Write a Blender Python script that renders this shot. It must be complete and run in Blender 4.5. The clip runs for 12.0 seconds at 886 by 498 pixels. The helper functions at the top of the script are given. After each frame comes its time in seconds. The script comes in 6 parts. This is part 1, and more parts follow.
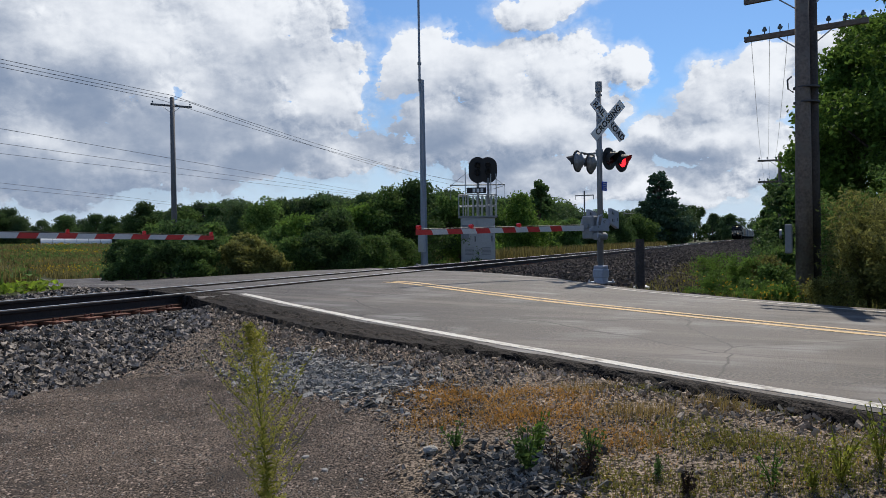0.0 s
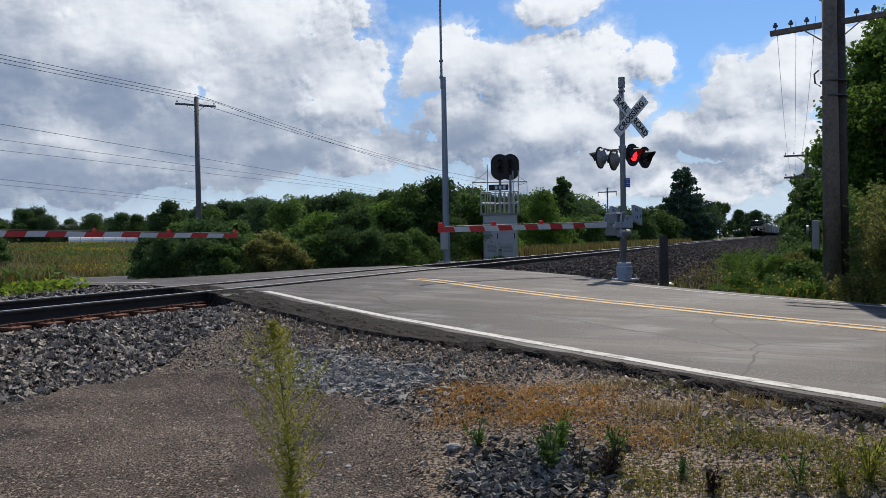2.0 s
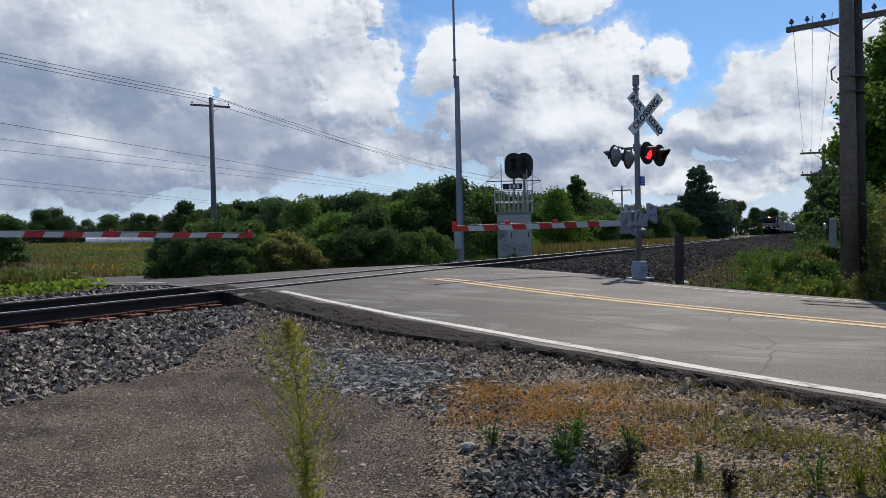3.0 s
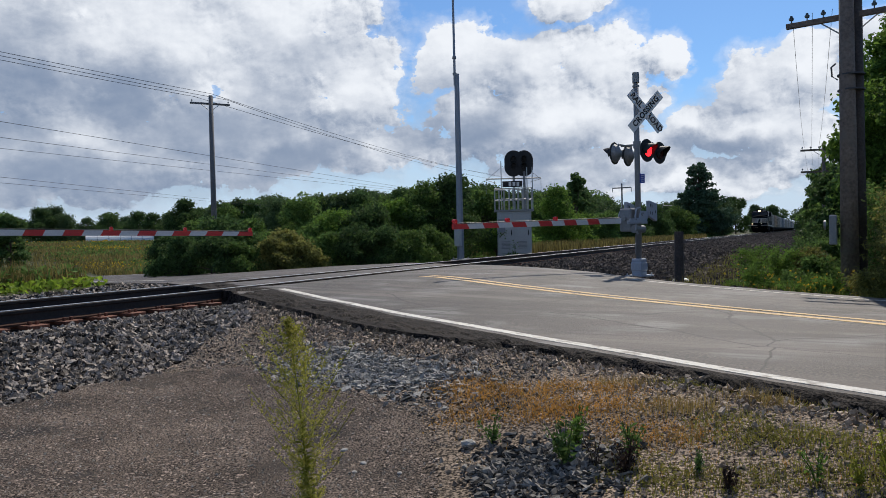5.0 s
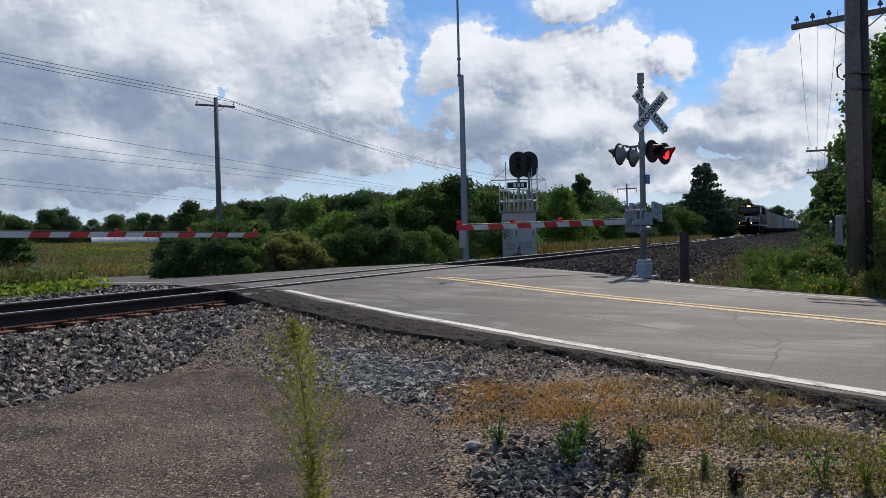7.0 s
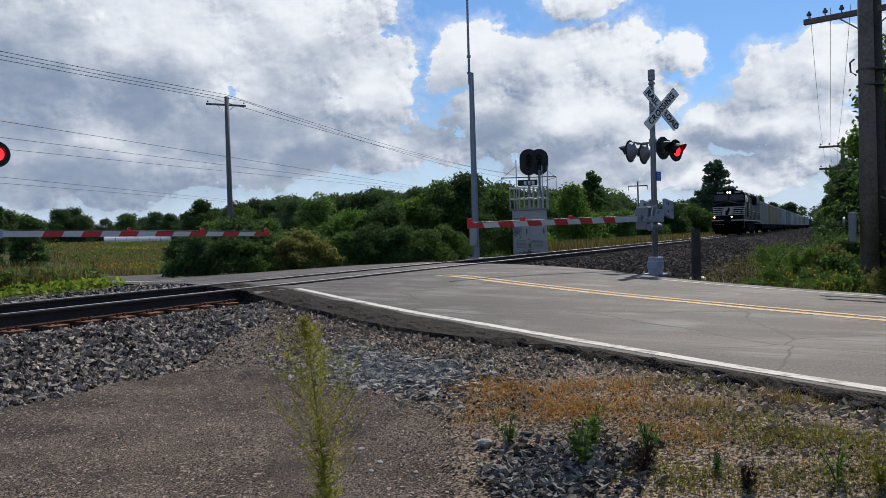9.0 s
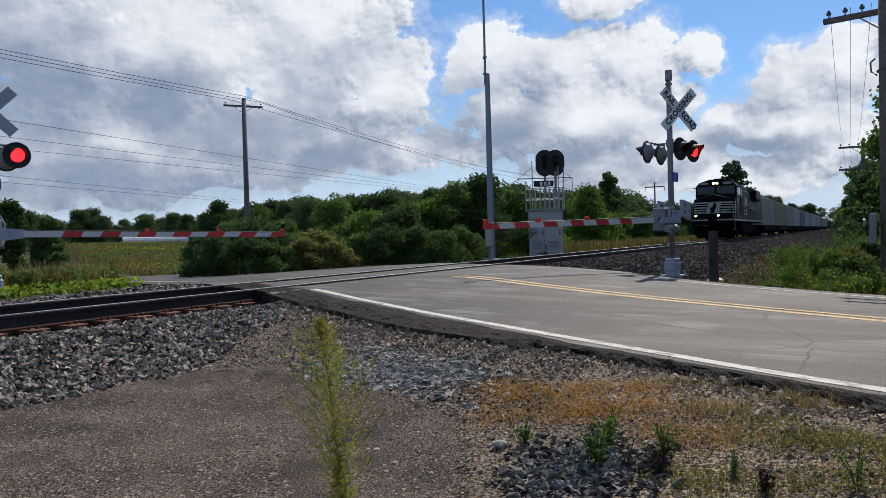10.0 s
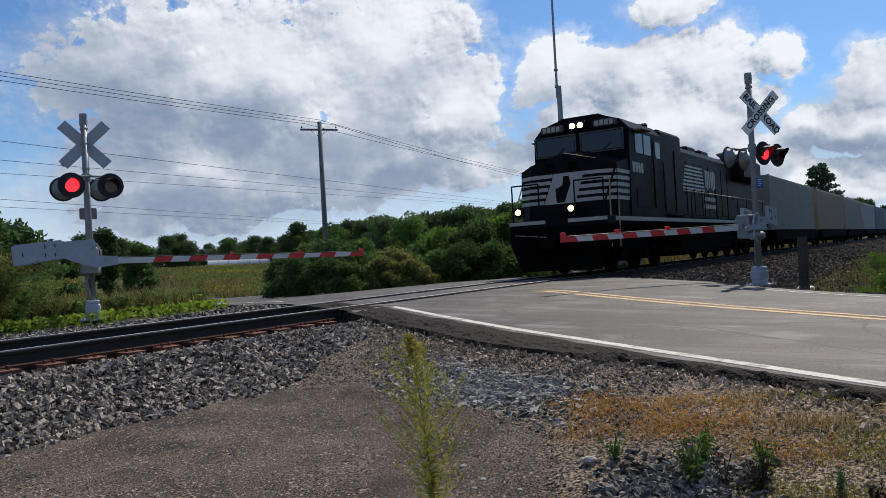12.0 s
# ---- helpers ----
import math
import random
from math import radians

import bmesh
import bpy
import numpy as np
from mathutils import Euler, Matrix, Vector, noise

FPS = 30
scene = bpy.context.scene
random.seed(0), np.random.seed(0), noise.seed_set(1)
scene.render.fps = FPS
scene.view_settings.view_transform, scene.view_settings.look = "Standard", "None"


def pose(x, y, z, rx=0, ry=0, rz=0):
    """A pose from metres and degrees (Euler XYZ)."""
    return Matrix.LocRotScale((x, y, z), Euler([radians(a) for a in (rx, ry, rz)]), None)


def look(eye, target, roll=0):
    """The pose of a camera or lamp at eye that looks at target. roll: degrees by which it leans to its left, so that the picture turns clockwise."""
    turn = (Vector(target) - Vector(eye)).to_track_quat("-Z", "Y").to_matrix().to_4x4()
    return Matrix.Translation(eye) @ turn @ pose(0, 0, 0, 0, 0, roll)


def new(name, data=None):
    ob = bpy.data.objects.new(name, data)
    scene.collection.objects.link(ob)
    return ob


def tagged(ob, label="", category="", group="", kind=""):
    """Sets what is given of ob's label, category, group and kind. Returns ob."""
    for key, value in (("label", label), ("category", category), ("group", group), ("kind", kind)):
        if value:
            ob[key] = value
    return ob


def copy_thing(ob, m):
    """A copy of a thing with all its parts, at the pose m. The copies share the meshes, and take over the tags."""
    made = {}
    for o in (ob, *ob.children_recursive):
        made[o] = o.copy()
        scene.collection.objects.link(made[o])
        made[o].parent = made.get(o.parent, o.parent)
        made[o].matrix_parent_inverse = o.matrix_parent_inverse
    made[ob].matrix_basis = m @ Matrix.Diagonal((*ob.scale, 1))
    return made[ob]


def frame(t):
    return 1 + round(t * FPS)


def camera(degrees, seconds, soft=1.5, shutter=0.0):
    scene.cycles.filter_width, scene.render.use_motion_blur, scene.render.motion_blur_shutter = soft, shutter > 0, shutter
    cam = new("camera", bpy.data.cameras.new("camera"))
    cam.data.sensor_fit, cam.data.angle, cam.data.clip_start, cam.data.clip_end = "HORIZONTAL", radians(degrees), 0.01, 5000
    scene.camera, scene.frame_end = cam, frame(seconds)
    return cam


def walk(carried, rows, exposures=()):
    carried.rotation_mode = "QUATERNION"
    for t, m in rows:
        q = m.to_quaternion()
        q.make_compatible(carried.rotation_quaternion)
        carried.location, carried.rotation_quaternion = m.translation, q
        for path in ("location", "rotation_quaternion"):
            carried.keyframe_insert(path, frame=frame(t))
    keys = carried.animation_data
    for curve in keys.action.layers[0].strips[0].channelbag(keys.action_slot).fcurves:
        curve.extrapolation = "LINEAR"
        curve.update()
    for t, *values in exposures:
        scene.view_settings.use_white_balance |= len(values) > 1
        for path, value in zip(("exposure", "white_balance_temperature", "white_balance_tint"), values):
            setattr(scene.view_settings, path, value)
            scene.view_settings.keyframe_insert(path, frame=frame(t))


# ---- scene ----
# World: z = 0 at the top of the rails, the track runs along y, its centre at x = XC.
XC, GAUGE = -9.21, 1.51
EYE = 0.746
cam = camera(60.0, 12.0, 0.55)
PATH = [
    (0.0, 0.0, 0.0, 22.88, -0.54, 0.87), (0.5, 0.0, 0.0, 23.49, -0.59, 0.93), (1.0, 0.0, 0.0, 23.73, -0.66, 1.15),
    (1.5, 0.0, 0.0, 23.97, -0.67, 1.34), (2.0, 0.0, 0.0, 24.54, -0.71, 1.04), (2.5, 0.0, 0.0, 25.02, -0.72, 1.23),
    (3.0, 0.0, 0.0, 25.58, -0.75, 1.24), (5.0, 0.0, 0.0, 25.58, -0.92, 1.33), (5.5, 0.0, 0.0, 25.70, -0.89, 1.36),
    (6.0, 0.0, 0.0, 25.77, -0.84, 1.31), (6.5, 0.0, 0.0, 25.86, -0.79, 1.42), (7.0, 0.0, 0.0, 25.94, -0.82, 1.41),
    (9.0, 0.0, 0.0, 26.72, -0.95, 1.61), (9.5, 0.0, 0.0, 27.39, -0.89, 1.97), (10.0, 0.0, 0.0, 27.89, -0.85, 1.51),
    (10.5, -0.007, -0.004, 29.03, -0.21, 2.49), (11.0, -0.013, -0.007, 29.96, 0.04, 2.52),
    (11.5, -0.021, -0.012, 31.10, 0.09, 2.64), (12.0, -0.033, -0.022, 33.49, 0.55, 3.18),
]
walk(cam, [(t, pose(x, y, EYE, 90 + pitch, roll, yaw)) for t, x, y, yaw, pitch, roll in PATH], [(0.0, 0.0), (12.0, 0.0)])

# ---- light: sun ahead of the camera, half high, between the clouds ----
SUN_AZ, SUN_EL = 3.0, 48.0          # degrees, azimuth counted from +y towards -x
sun_dir = Vector((-math.sin(radians(SUN_AZ)) * math.cos(radians(SUN_EL)), math.cos(radians(SUN_AZ)) * math.cos(radians(SUN_EL)), math.sin(radians(SUN_EL))))
sun_data = bpy.data.lights.new("sun", "SUN")
sun_data.energy, sun_data.angle, sun_data.color = 4.3, radians(0.6), (1.0, 0.91, 0.78)
sun_ob = new("sun", sun_data)
sun_ob.matrix_world = look(Vector((0, 0, 60)) + sun_dir * 10, (0, 0, 60))

# clouds as seen over the place: azimuth, elevation, half width, half height in degrees
CLOUDS = [
    (48.4, 13.0, 12.7, 6.3), (36.4, 14.5, 7.2, 5.1), (32.1, 11.1, 4.6, 3.4), (51.5, 6.2, 9.3, 3.8), (41.2, 7.4, 11.0, 3.0),
    (30.5, 6.7, 5.9, 2.1), (23.9, 13.2, 3.2, 2.5), (18.7, 11.9, 4.6, 3.0), (13.7, 12.1, 4.2, 2.5), (16.2, 8.1, 6.3, 3.0),
    (22.5, 7.9, 5.5, 3.0), (9.2, 12.6, 1.2, 1.9), (15.3, 16.8, 3.4, 1.7), (3.3, 10.2, 2.5, 2.5), (0.1, 10.4, 2.5, 2.7),
    (2.7, 6.9, 4.6, 2.5), (7.1, 7.4, 2.1, 1.5), (-4.7, 11.7, 3.0, 2.5),
    (11.0, 5.6, 4.5, 1.9), (16.0, 4.6, 6.0, 1.5), (-2.0, 5.2, 4.0, 1.8), (7.0, 3.6, 7.0, 1.2), (10.6, 9.6, 2.0, 1.0), (-5.0, 8.4, 3.0, 1.6),
]
GREY = [(57.0, 11.0, 6.0, 6.0), (41.2, 8.0, 6.5, 2.3), (47.7, 9.6, 4.5, 2.8), (26.7, 8.3, 2.6, 2.6), (23.3, 7.5, 3.2, 1.8), (52.0, 5.2, 6.5, 1.8), (36.6, 6.3, 5.1, 1.7), (5.8, 5.3, 3.4, 1.5), (47.0, 3.8, 15.0, 2.2), (20.0, 5.0, 6.0, 1.5)]


def build_sky():
    world = bpy.data.worlds.new("sky")
    scene.world = world
    world.use_nodes = True
    nt = world.node_tree
    nt.nodes.clear()
    link = nt.links.new

    def node(kind, **values):
        n = nt.nodes.new(kind)
        for key, value in values.items():
            setattr(n, key, value)
        return n

    def value(x, socket):
        if isinstance(x, (int, float)):
            socket.default_value = x
        else:
            link(x, socket)

    def m(op, a, b=0.0, c=0.0):
        n = node("ShaderNodeMath", operation=op)
        for x, socket in zip((a, b, c), n.inputs):
            value(x, socket)
        return n.outputs[0]

    def step(x, lo, hi):
        n = node("ShaderNodeMapRange", interpolation_type="SMOOTHSTEP")
        value(x, n.inputs[0])
        n.inputs[1].default_value, n.inputs[2].default_value = lo, hi
        return n.outputs[0]

    def vm(op, a, b=None, c=None):
        n = node("ShaderNodeVectorMath", operation=op)
        for x, socket in zip((a, b, c), n.inputs):
            if x is None:
                continue
            if isinstance(x, tuple):
                socket.default_value = x
            else:
                link(x, socket)
        return n

    def mix(f, a, b):
        n = node("ShaderNodeMix", data_type="RGBA")
        value(f, n.inputs[0])
        for x, socket in ((a, n.inputs[6]), (b, n.inputs[7])):
            if isinstance(x, tuple):
                socket.default_value = (*x, 1)
            else:
                link(x, socket)
        return n.outputs[2]

    def fbm(vec, scale, detail, rough=0.55, dist=0.0):
        n = node("ShaderNodeTexNoise")
        link(vec, n.inputs["Vector"])
        n.inputs["Scale"].default_value, n.inputs["Detail"].default_value = scale, detail
        n.inputs["Roughness"].default_value, n.inputs["Distortion"].default_value = rough, dist
        return n

    sky = node("ShaderNodeTexSky", sky_type="NISHITA", sun_disc=False, sun_elevation=radians(SUN_EL), sun_rotation=radians(-SUN_AZ))
    sky.air_density, sky.dust_density, sky.ozone_density = 1.0, 0.4, 2.0
    way = node("ShaderNodeTexCoord").outputs["Generated"]
    xyz = node("ShaderNodeSeparateXYZ")
    link(way, xyz.inputs[0])
    az = m("MULTIPLY", m("ARCTAN2", m("MULTIPLY", xyz.outputs[0], -1.0), xyz.outputs[1]), 57.2958)
    el = m("MULTIPLY", m("ARCSINE", xyz.outputs[2]), 57.2958)
    flat = node("ShaderNodeCombineXYZ")
    link(az, flat.inputs[0])
    link(m("MULTIPLY", el, 1.25), flat.inputs[1])
    flat = flat.outputs[0]
    # billows: the outlines wander by two sizes of noise and break into rounded heads
    n1, n2 = fbm(flat, 0.16, 3, 0.5), fbm(flat, 0.45, 8, 0.58)
    shift = vm("ADD", vm("MULTIPLY_ADD", n1.outputs["Color"], (6, 4.4, 0), (-3.0, -2.2, 0)).outputs[0], vm("MULTIPLY_ADD", n2.outputs["Color"], (2.6, 2.2, 0), (-1.3, -1.1, 0)).outputs[0]).outputs[0]
    place = node("ShaderNodeCombineXYZ")
    link(az, place.inputs[0])
    link(el, place.inputs[1])
    moved = vm("ADD", place.outputs[0], shift).outputs[0]

    def nearest(blobs, at):
        best = None
        for a, e, ra, re in blobs:
            d = vm("LENGTH", vm("MULTIPLY_ADD", at, (1 / ra, 1 / re, 0), (-a / ra, -e / re, 0)).outputs[0]).outputs["Value"]
            best = d if best is None else m("SMOOTH_MIN", best, d, 0.25)
        return best

    def heads(at, scale):
        n = node("ShaderNodeTexVoronoi", voronoi_dimensions="2D", feature="SMOOTH_F1", normalize=True)
        link(at, n.inputs["Vector"])
        n.inputs["Scale"].default_value, n.inputs["Detail"].default_value = scale, 5.0
        n.inputs["Roughness"].default_value, n.inputs["Smoothness"].default_value = 0.60, 0.18
        return m("SUBTRACT", 1.0, n.outputs["Distance"])

    wander = vm("ADD", flat, vm("MULTIPLY_ADD", n2.outputs["Color"], (1.1, 0.9, 0), (-0.55, -0.45, 0)).outputs[0]).outputs[0]
    toward = vm("ADD", wander, (-0.22, 0.36, 0)).outputs[0]             # a step towards the sun
    puff, puff_sun = heads(wander, 0.42), heads(toward, 0.42)
    near = nearest(CLOUDS, moved)
    near_sun = nearest(CLOUDS, vm("ADD", moved, (-0.9, 1.4, 0)).outputs[0])
    # elsewhere in the sky the same kind of broken cloud goes on
    beyond = m("MAXIMUM", step(m("ABSOLUTE", m("SUBTRACT", az, 28.0)), 36.0, 46.0), step(el, 19.0, 26.0))
    wild = m("ADD", m("MULTIPLY", m("SUBTRACT", 0.80, fbm(way, 3.0, 6, 0.55).outputs[0]), 5.0), m("MULTIPLY", m("SUBTRACT", 1.0, beyond), 6.0))
    ragged = m("ADD", near, m("ADD", m("MULTIPLY", step(fbm(flat, 0.34, 6, 0.6).outputs[0], 0.55, 0.72), 0.45), m("MULTIPLY", m("SUBTRACT", 0.70, puff), 0.75)))
    d = m("MINIMUM", ragged, wild)
    body = m("MAXIMUM", step(d, 1.05, 0.92), m("MULTIPLY", step(d, 1.40, 0.95), 0.40))      # firm body and thin fringe
    depth = step(d, 1.0, 0.35)
    veil = m("MULTIPLY", step(m("ADD", el, m("MULTIPLY", n1.outputs[0], 4.0)), 13.0, 3.0), 0.92)
    soft = fbm(flat, 0.13, 3, 0.5).outputs[0]
    fine = fbm(vm("MULTIPLY", flat, (1.0, 1.2, 1.0)).outputs[0], 0.40, 8, 0.56, 0.0).outputs[0]
    crisp = m("SUBTRACT", 3.0, m("MULTIPLY", m("MAXIMUM", depth, step(fbm(flat, 0.09, 2).outputs[0], 0.42, 0.60)), 2.35))
    lit = m("ADD", m("MULTIPLY", m("SUBTRACT", puff, puff_sun), crisp), m("MULTIPLY", m("SUBTRACT", near_sun, near), 0.7))
    grey = step(m("ADD", nearest(GREY, moved), m("MULTIPLY", m("SUBTRACT", fine, 0.5), 0.9)), 1.7, 0.1)
    lumps = m("ADD", m("MULTIPLY", m("SUBTRACT", soft, 0.5), 1.5), m("MULTIPLY", m("SUBTRACT", fine, 0.5), 0.75))
    calm = m("SUBTRACT", 1.0, m("MULTIPLY", grey, 0.65))
    tone = m("ADD", m("MULTIPLY", m("ADD", lumps, lit), calm), m("SUBTRACT", 0.74, m("ADD", m("MULTIPLY", depth, 0.14), m("MULTIPLY", grey, 0.66))))
    white = mix(step(tone, -0.35, 1.30), (0.22, 0.29, 0.42), (0.88, 0.915, 0.97))
    dim = vm("MULTIPLY", sky.outputs[0], (0.058, 0.082, 0.108))
    haze = mix(veil, dim.outputs[0], (0.57, 0.69, 0.84))
    back = node("ShaderNodeBackground")
    final = mix(body, haze, white)
    ground_glow = mix(step(el, -0.5, -3.0), final, (0.10, 0.10, 0.08))
    link(ground_glow, back.inputs[0])
    back.inputs[1].default_value = 1.0
    out = node("ShaderNodeOutputWorld")
    link(back.outputs[0], out.inputs[0])


build_sky()


# ---- materials ----
def material(name, base, rough=0.7, metal=0.0, vary=0.25, grain=40.0, patch=1.5, bump=0.2, spot=None, spot_at=(0.6, 0.72), island=0.0, spec=0.5, tint=None, emission=None, translucent=0.0, objvary=0.0, spot_scale=None, sharp=(0.3, 0.7), streak=False, cracks=None, crack_w=(0.012, 0.035)):
    """base colour varied by fine grain and by larger patches; spot: a second colour in stains; island: change from piece to piece."""
    mt = bpy.data.materials.new(name)
    mt.use_nodes = True
    nt = mt.node_tree
    b = nt.nodes["Principled BSDF"]
    link = nt.links.new
    tc = nt.nodes.new("ShaderNodeTexCoord")

    def tex(scale, detail=5):
        n = nt.nodes.new("ShaderNodeTexNoise")
        n.inputs["Scale"].default_value, n.inputs["Detail"].default_value = scale, detail
        link(tc.outputs["Object"], n.inputs["Vector"])
        return n.outputs[0]

    def mixc(f, a, c, blend="MIX"):
        n = nt.nodes.new("ShaderNodeMix")
        n.data_type, n.blend_type = "RGBA", blend
        if isinstance(f, float):
            n.inputs[0].default_value = f
        else:
            link(f, n.inputs[0])
        for x, s in ((a, n.inputs[6]), (c, n.inputs[7])):
            if isinstance(x, tuple):
                s.default_value = (*x, 1)
            else:
                link(x, s)
        return n.outputs[2]

    def ramp(x, lo, hi, a=0.0, c=1.0):
        n = nt.nodes.new("ShaderNodeMapRange")
        link(x, n.inputs[0])
        for k, v in zip((1, 2, 3, 4), (lo, hi, a, c)):
            n.inputs[k].default_value = v
        return n.outputs[0]

    fine, broad = tex(grain), tex(patch, 4)
    dark, light = tuple(c * (1 - vary) for c in base), tuple(min(1, c * (1 + vary)) for c in base)
    col = mixc(ramp(fine, *sharp), dark, light)
    if tint:
        col = mixc(ramp(broad, 0.38, 0.62), col, tint)
    else:
        gain = nt.nodes.new("ShaderNodeMapRange")
        link(broad, gain.inputs[0])
        gain.inputs[1].default_value, gain.inputs[2].default_value = 0.3, 0.7
        gain.inputs[3].default_value, gain.inputs[4].default_value = 1 - 0.5 * vary, 1 + 0.5 * vary
        comb = nt.nodes.new("ShaderNodeCombineColor")
        for k in range(3):
            link(gain.outputs[0], comb.inputs[k])
        col = mixc(1.0, col, comb.outputs[0], "MULTIPLY")
    if spot:
        col = mixc(ramp(tex(spot_scale or patch * 4, 7), *spot_at), col, spot)
    if streak:
        # wear drawn out along the direction of travel
        mp = nt.nodes.new("ShaderNodeMapping")
        mp.inputs["Rotation"].default_value, mp.inputs["Scale"].default_value = (0, 0, radians(30)), (0.10, 1.0, 1.0)
        link(tc.outputs["Object"], mp.inputs[0])
        for sc, lo, hi, c in ((1.1, 0.46, 0.64, tuple(v * 2.1 for v in base)), (3.4, 0.48, 0.64, tuple(v * 0.5 for v in base)), (9.0, 0.5, 0.66, tuple(v * 0.6 for v in base))):
            n = nt.nodes.new("ShaderNodeTexNoise")
            n.inputs["Scale"].default_value, n.inputs["Detail"].default_value = sc, 6
            link(mp.outputs[0], n.inputs["Vector"])
            col = mixc(ramp(n.outputs[0], lo, hi, 0.0, 0.7), col, c)
    if cracks:
        vo = nt.nodes.new("ShaderNodeTexVoronoi")
        vo.feature = "DISTANCE_TO_EDGE"
        vo.inputs["Scale"].default_value = cracks
        wv = nt.nodes.new("ShaderNodeMix")
        wv.data_type = "VECTOR"
        wn = nt.nodes.new("ShaderNodeTexNoise")
        wn.inputs["Scale"].default_value, wn.inputs["Detail"].default_value = cracks * 1.5, 4
        link(tc.outputs["Object"], wn.inputs["Vector"])
        wv.inputs[0].default_value = 0.25
        link(tc.outputs["Object"], wv.inputs[4])
        link(wn.outputs["Color"], wv.inputs[5])
        link(wv.outputs[1], vo.inputs["Vector"])
        col = mixc(ramp(vo.outputs["Distance"], *crack_w, 1.0, 0.0), col, tuple(v * 0.2 for v in base))
    for amount, kind, socket in ((island, "ShaderNodeNewGeometry", "Random Per Island"), (objvary, "ShaderNodeObjectInfo", "Random")):
        if amount:
            n = nt.nodes.new(kind)
            g = ramp(n.outputs[socket], 0, 1, 1 - amount, 1 + amount)
            comb = nt.nodes.new("ShaderNodeCombineColor")
            for k in range(3):
                link(g, comb.inputs[k])
            col = mixc(1.0, col, comb.outputs[0], "MULTIPLY")
    link(col, b.inputs["Base Color"])
    link(ramp(fine, 0.2, 0.8, max(0.02, rough - 0.12), min(1, rough + 0.12)), b.inputs["Roughness"])
    b.inputs["Metallic"].default_value = metal
    b.inputs["Specular IOR Level"].default_value = spec
    if bump:
        bn = nt.nodes.new("ShaderNodeBump")
        bn.inputs["Strength"].default_value, bn.inputs["Distance"].default_value = bump, 0.01
        link(fine, bn.inputs["Height"])
        link(bn.outputs[0], b.inputs["Normal"])
    if emission:
        b.inputs["Emission Color"].default_value = (*emission[0], 1)
        b.inputs["Emission Strength"].default_value = emission[1]
    if translucent:
        tr = nt.nodes.new("ShaderNodeBsdfTranslucent")
        link(col, tr.inputs[0])
        mx = nt.nodes.new("ShaderNodeMixShader")
        mx.inputs[0].default_value = translucent
        link(b.outputs[0], mx.inputs[1])
        link(tr.outputs[0], mx.inputs[2])
        link(mx.outputs[0], nt.nodes["Material Output"].inputs[0])
    return mt


ASPHALT = material("asphalt", (0.056, 0.047, 0.041), 0.66, streak=True, vary=0.95, sharp=(0.45, 0.57), grain=45, patch=0.55, bump=0.9, spot=(0.14, 0.134, 0.13), spot_at=(0.5, 0.64), spot_scale=1.0, spec=0.3, cracks=0.55, crack_w=(0.002, 0.006))
ASPHALT_EDGE = material("crumbled asphalt", (0.026, 0.0215, 0.018), 0.95, cracks=5.0, vary=0.95, sharp=(0.44, 0.58), grain=55, patch=3, bump=1.0, spec=0.12)
DRIVE = material("worn driveway asphalt", (0.093, 0.073, 0.058), 0.95, vary=0.95, sharp=(0.44, 0.58), grain=90, patch=1.2, bump=0.6, spot=(0.03, 0.027, 0.025), spot_at=(0.55, 0.75), spot_scale=2.2, spec=0.12)
GRAVEL = material("gravel shoulder", (0.1823, 0.1431, 0.108), 0.95, vary=0.85, sharp=(0.42, 0.6), grain=55, patch=1.0, bump=1.0, spot=(0.05, 0.045, 0.036), spec=0.12)
# near-black bed: shade between the loose ballast stones is put into its colour
BALLAST_GAP_SHADE = material("ballast bed with gap shade", (0.02, 0.019, 0.018), 0.95, vary=0.7, grain=25, patch=2, bump=1.0, spec=0.0)
STONE = material("ballast stone", (0.205, 0.178, 0.15), 0.9, vary=0.45, grain=50, patch=6, bump=0.4, island=0.95, spec=0.12)
STONE_SLATE = material("slate chips", (0.247, 0.2366, 0.2145), 0.8, vary=0.3, grain=50, patch=6, bump=0.4, island=0.5, spec=0.12)
STONE_BROWN = material("weathered ballast stone", (0.0978, 0.0805, 0.069), 0.92, vary=0.35, grain=50, patch=6, bump=0.4, island=0.5, spec=0.12)
STONE_DARK = material("dark slate chips", (0.135, 0.1269, 0.1134), 0.85, vary=0.35, grain=50, patch=6, bump=0.4, island=0.85, spec=0.12)
SOIL = material("grassy soil", (0.1485, 0.1215, 0.0607), 0.95, vary=0.6, grain=24, patch=0.7, bump=1.0, tint=(0.14, 0.10, 0.06), spec=0.12)
FIELD = material("field soil", (0.06, 0.062, 0.026), 0.95, vary=0.4, grain=3, patch=0.08, bump=1.0, tint=(0.05, 0.06, 0.025), spec=0.12)
WHITE_LINE = material("white road paint", (0.46, 0.45, 0.42), 0.75, vary=0.15, grain=70, patch=3, bump=0.3, spot=(0.2, 0.18, 0.16), spot_at=(0.52, 0.66), spot_scale=10)
YELLOW_LINE = material("yellow road paint", (0.50, 0.34, 0.16), 0.75, vary=0.2, grain=70, patch=3, bump=0.3, spot=(0.22, 0.16, 0.11), spot_at=(0.54, 0.7), spot_scale=9)
RAIL_SIDE = material("rail web", (0.022, 0.018, 0.016), 0.85, vary=0.5, grain=30, patch=4, bump=0.3)
RAIL_TOP = material("polished rail head", (0.62, 0.62, 0.62), 0.42, 1.0, vary=0.15, grain=60, patch=8, bump=0.05)
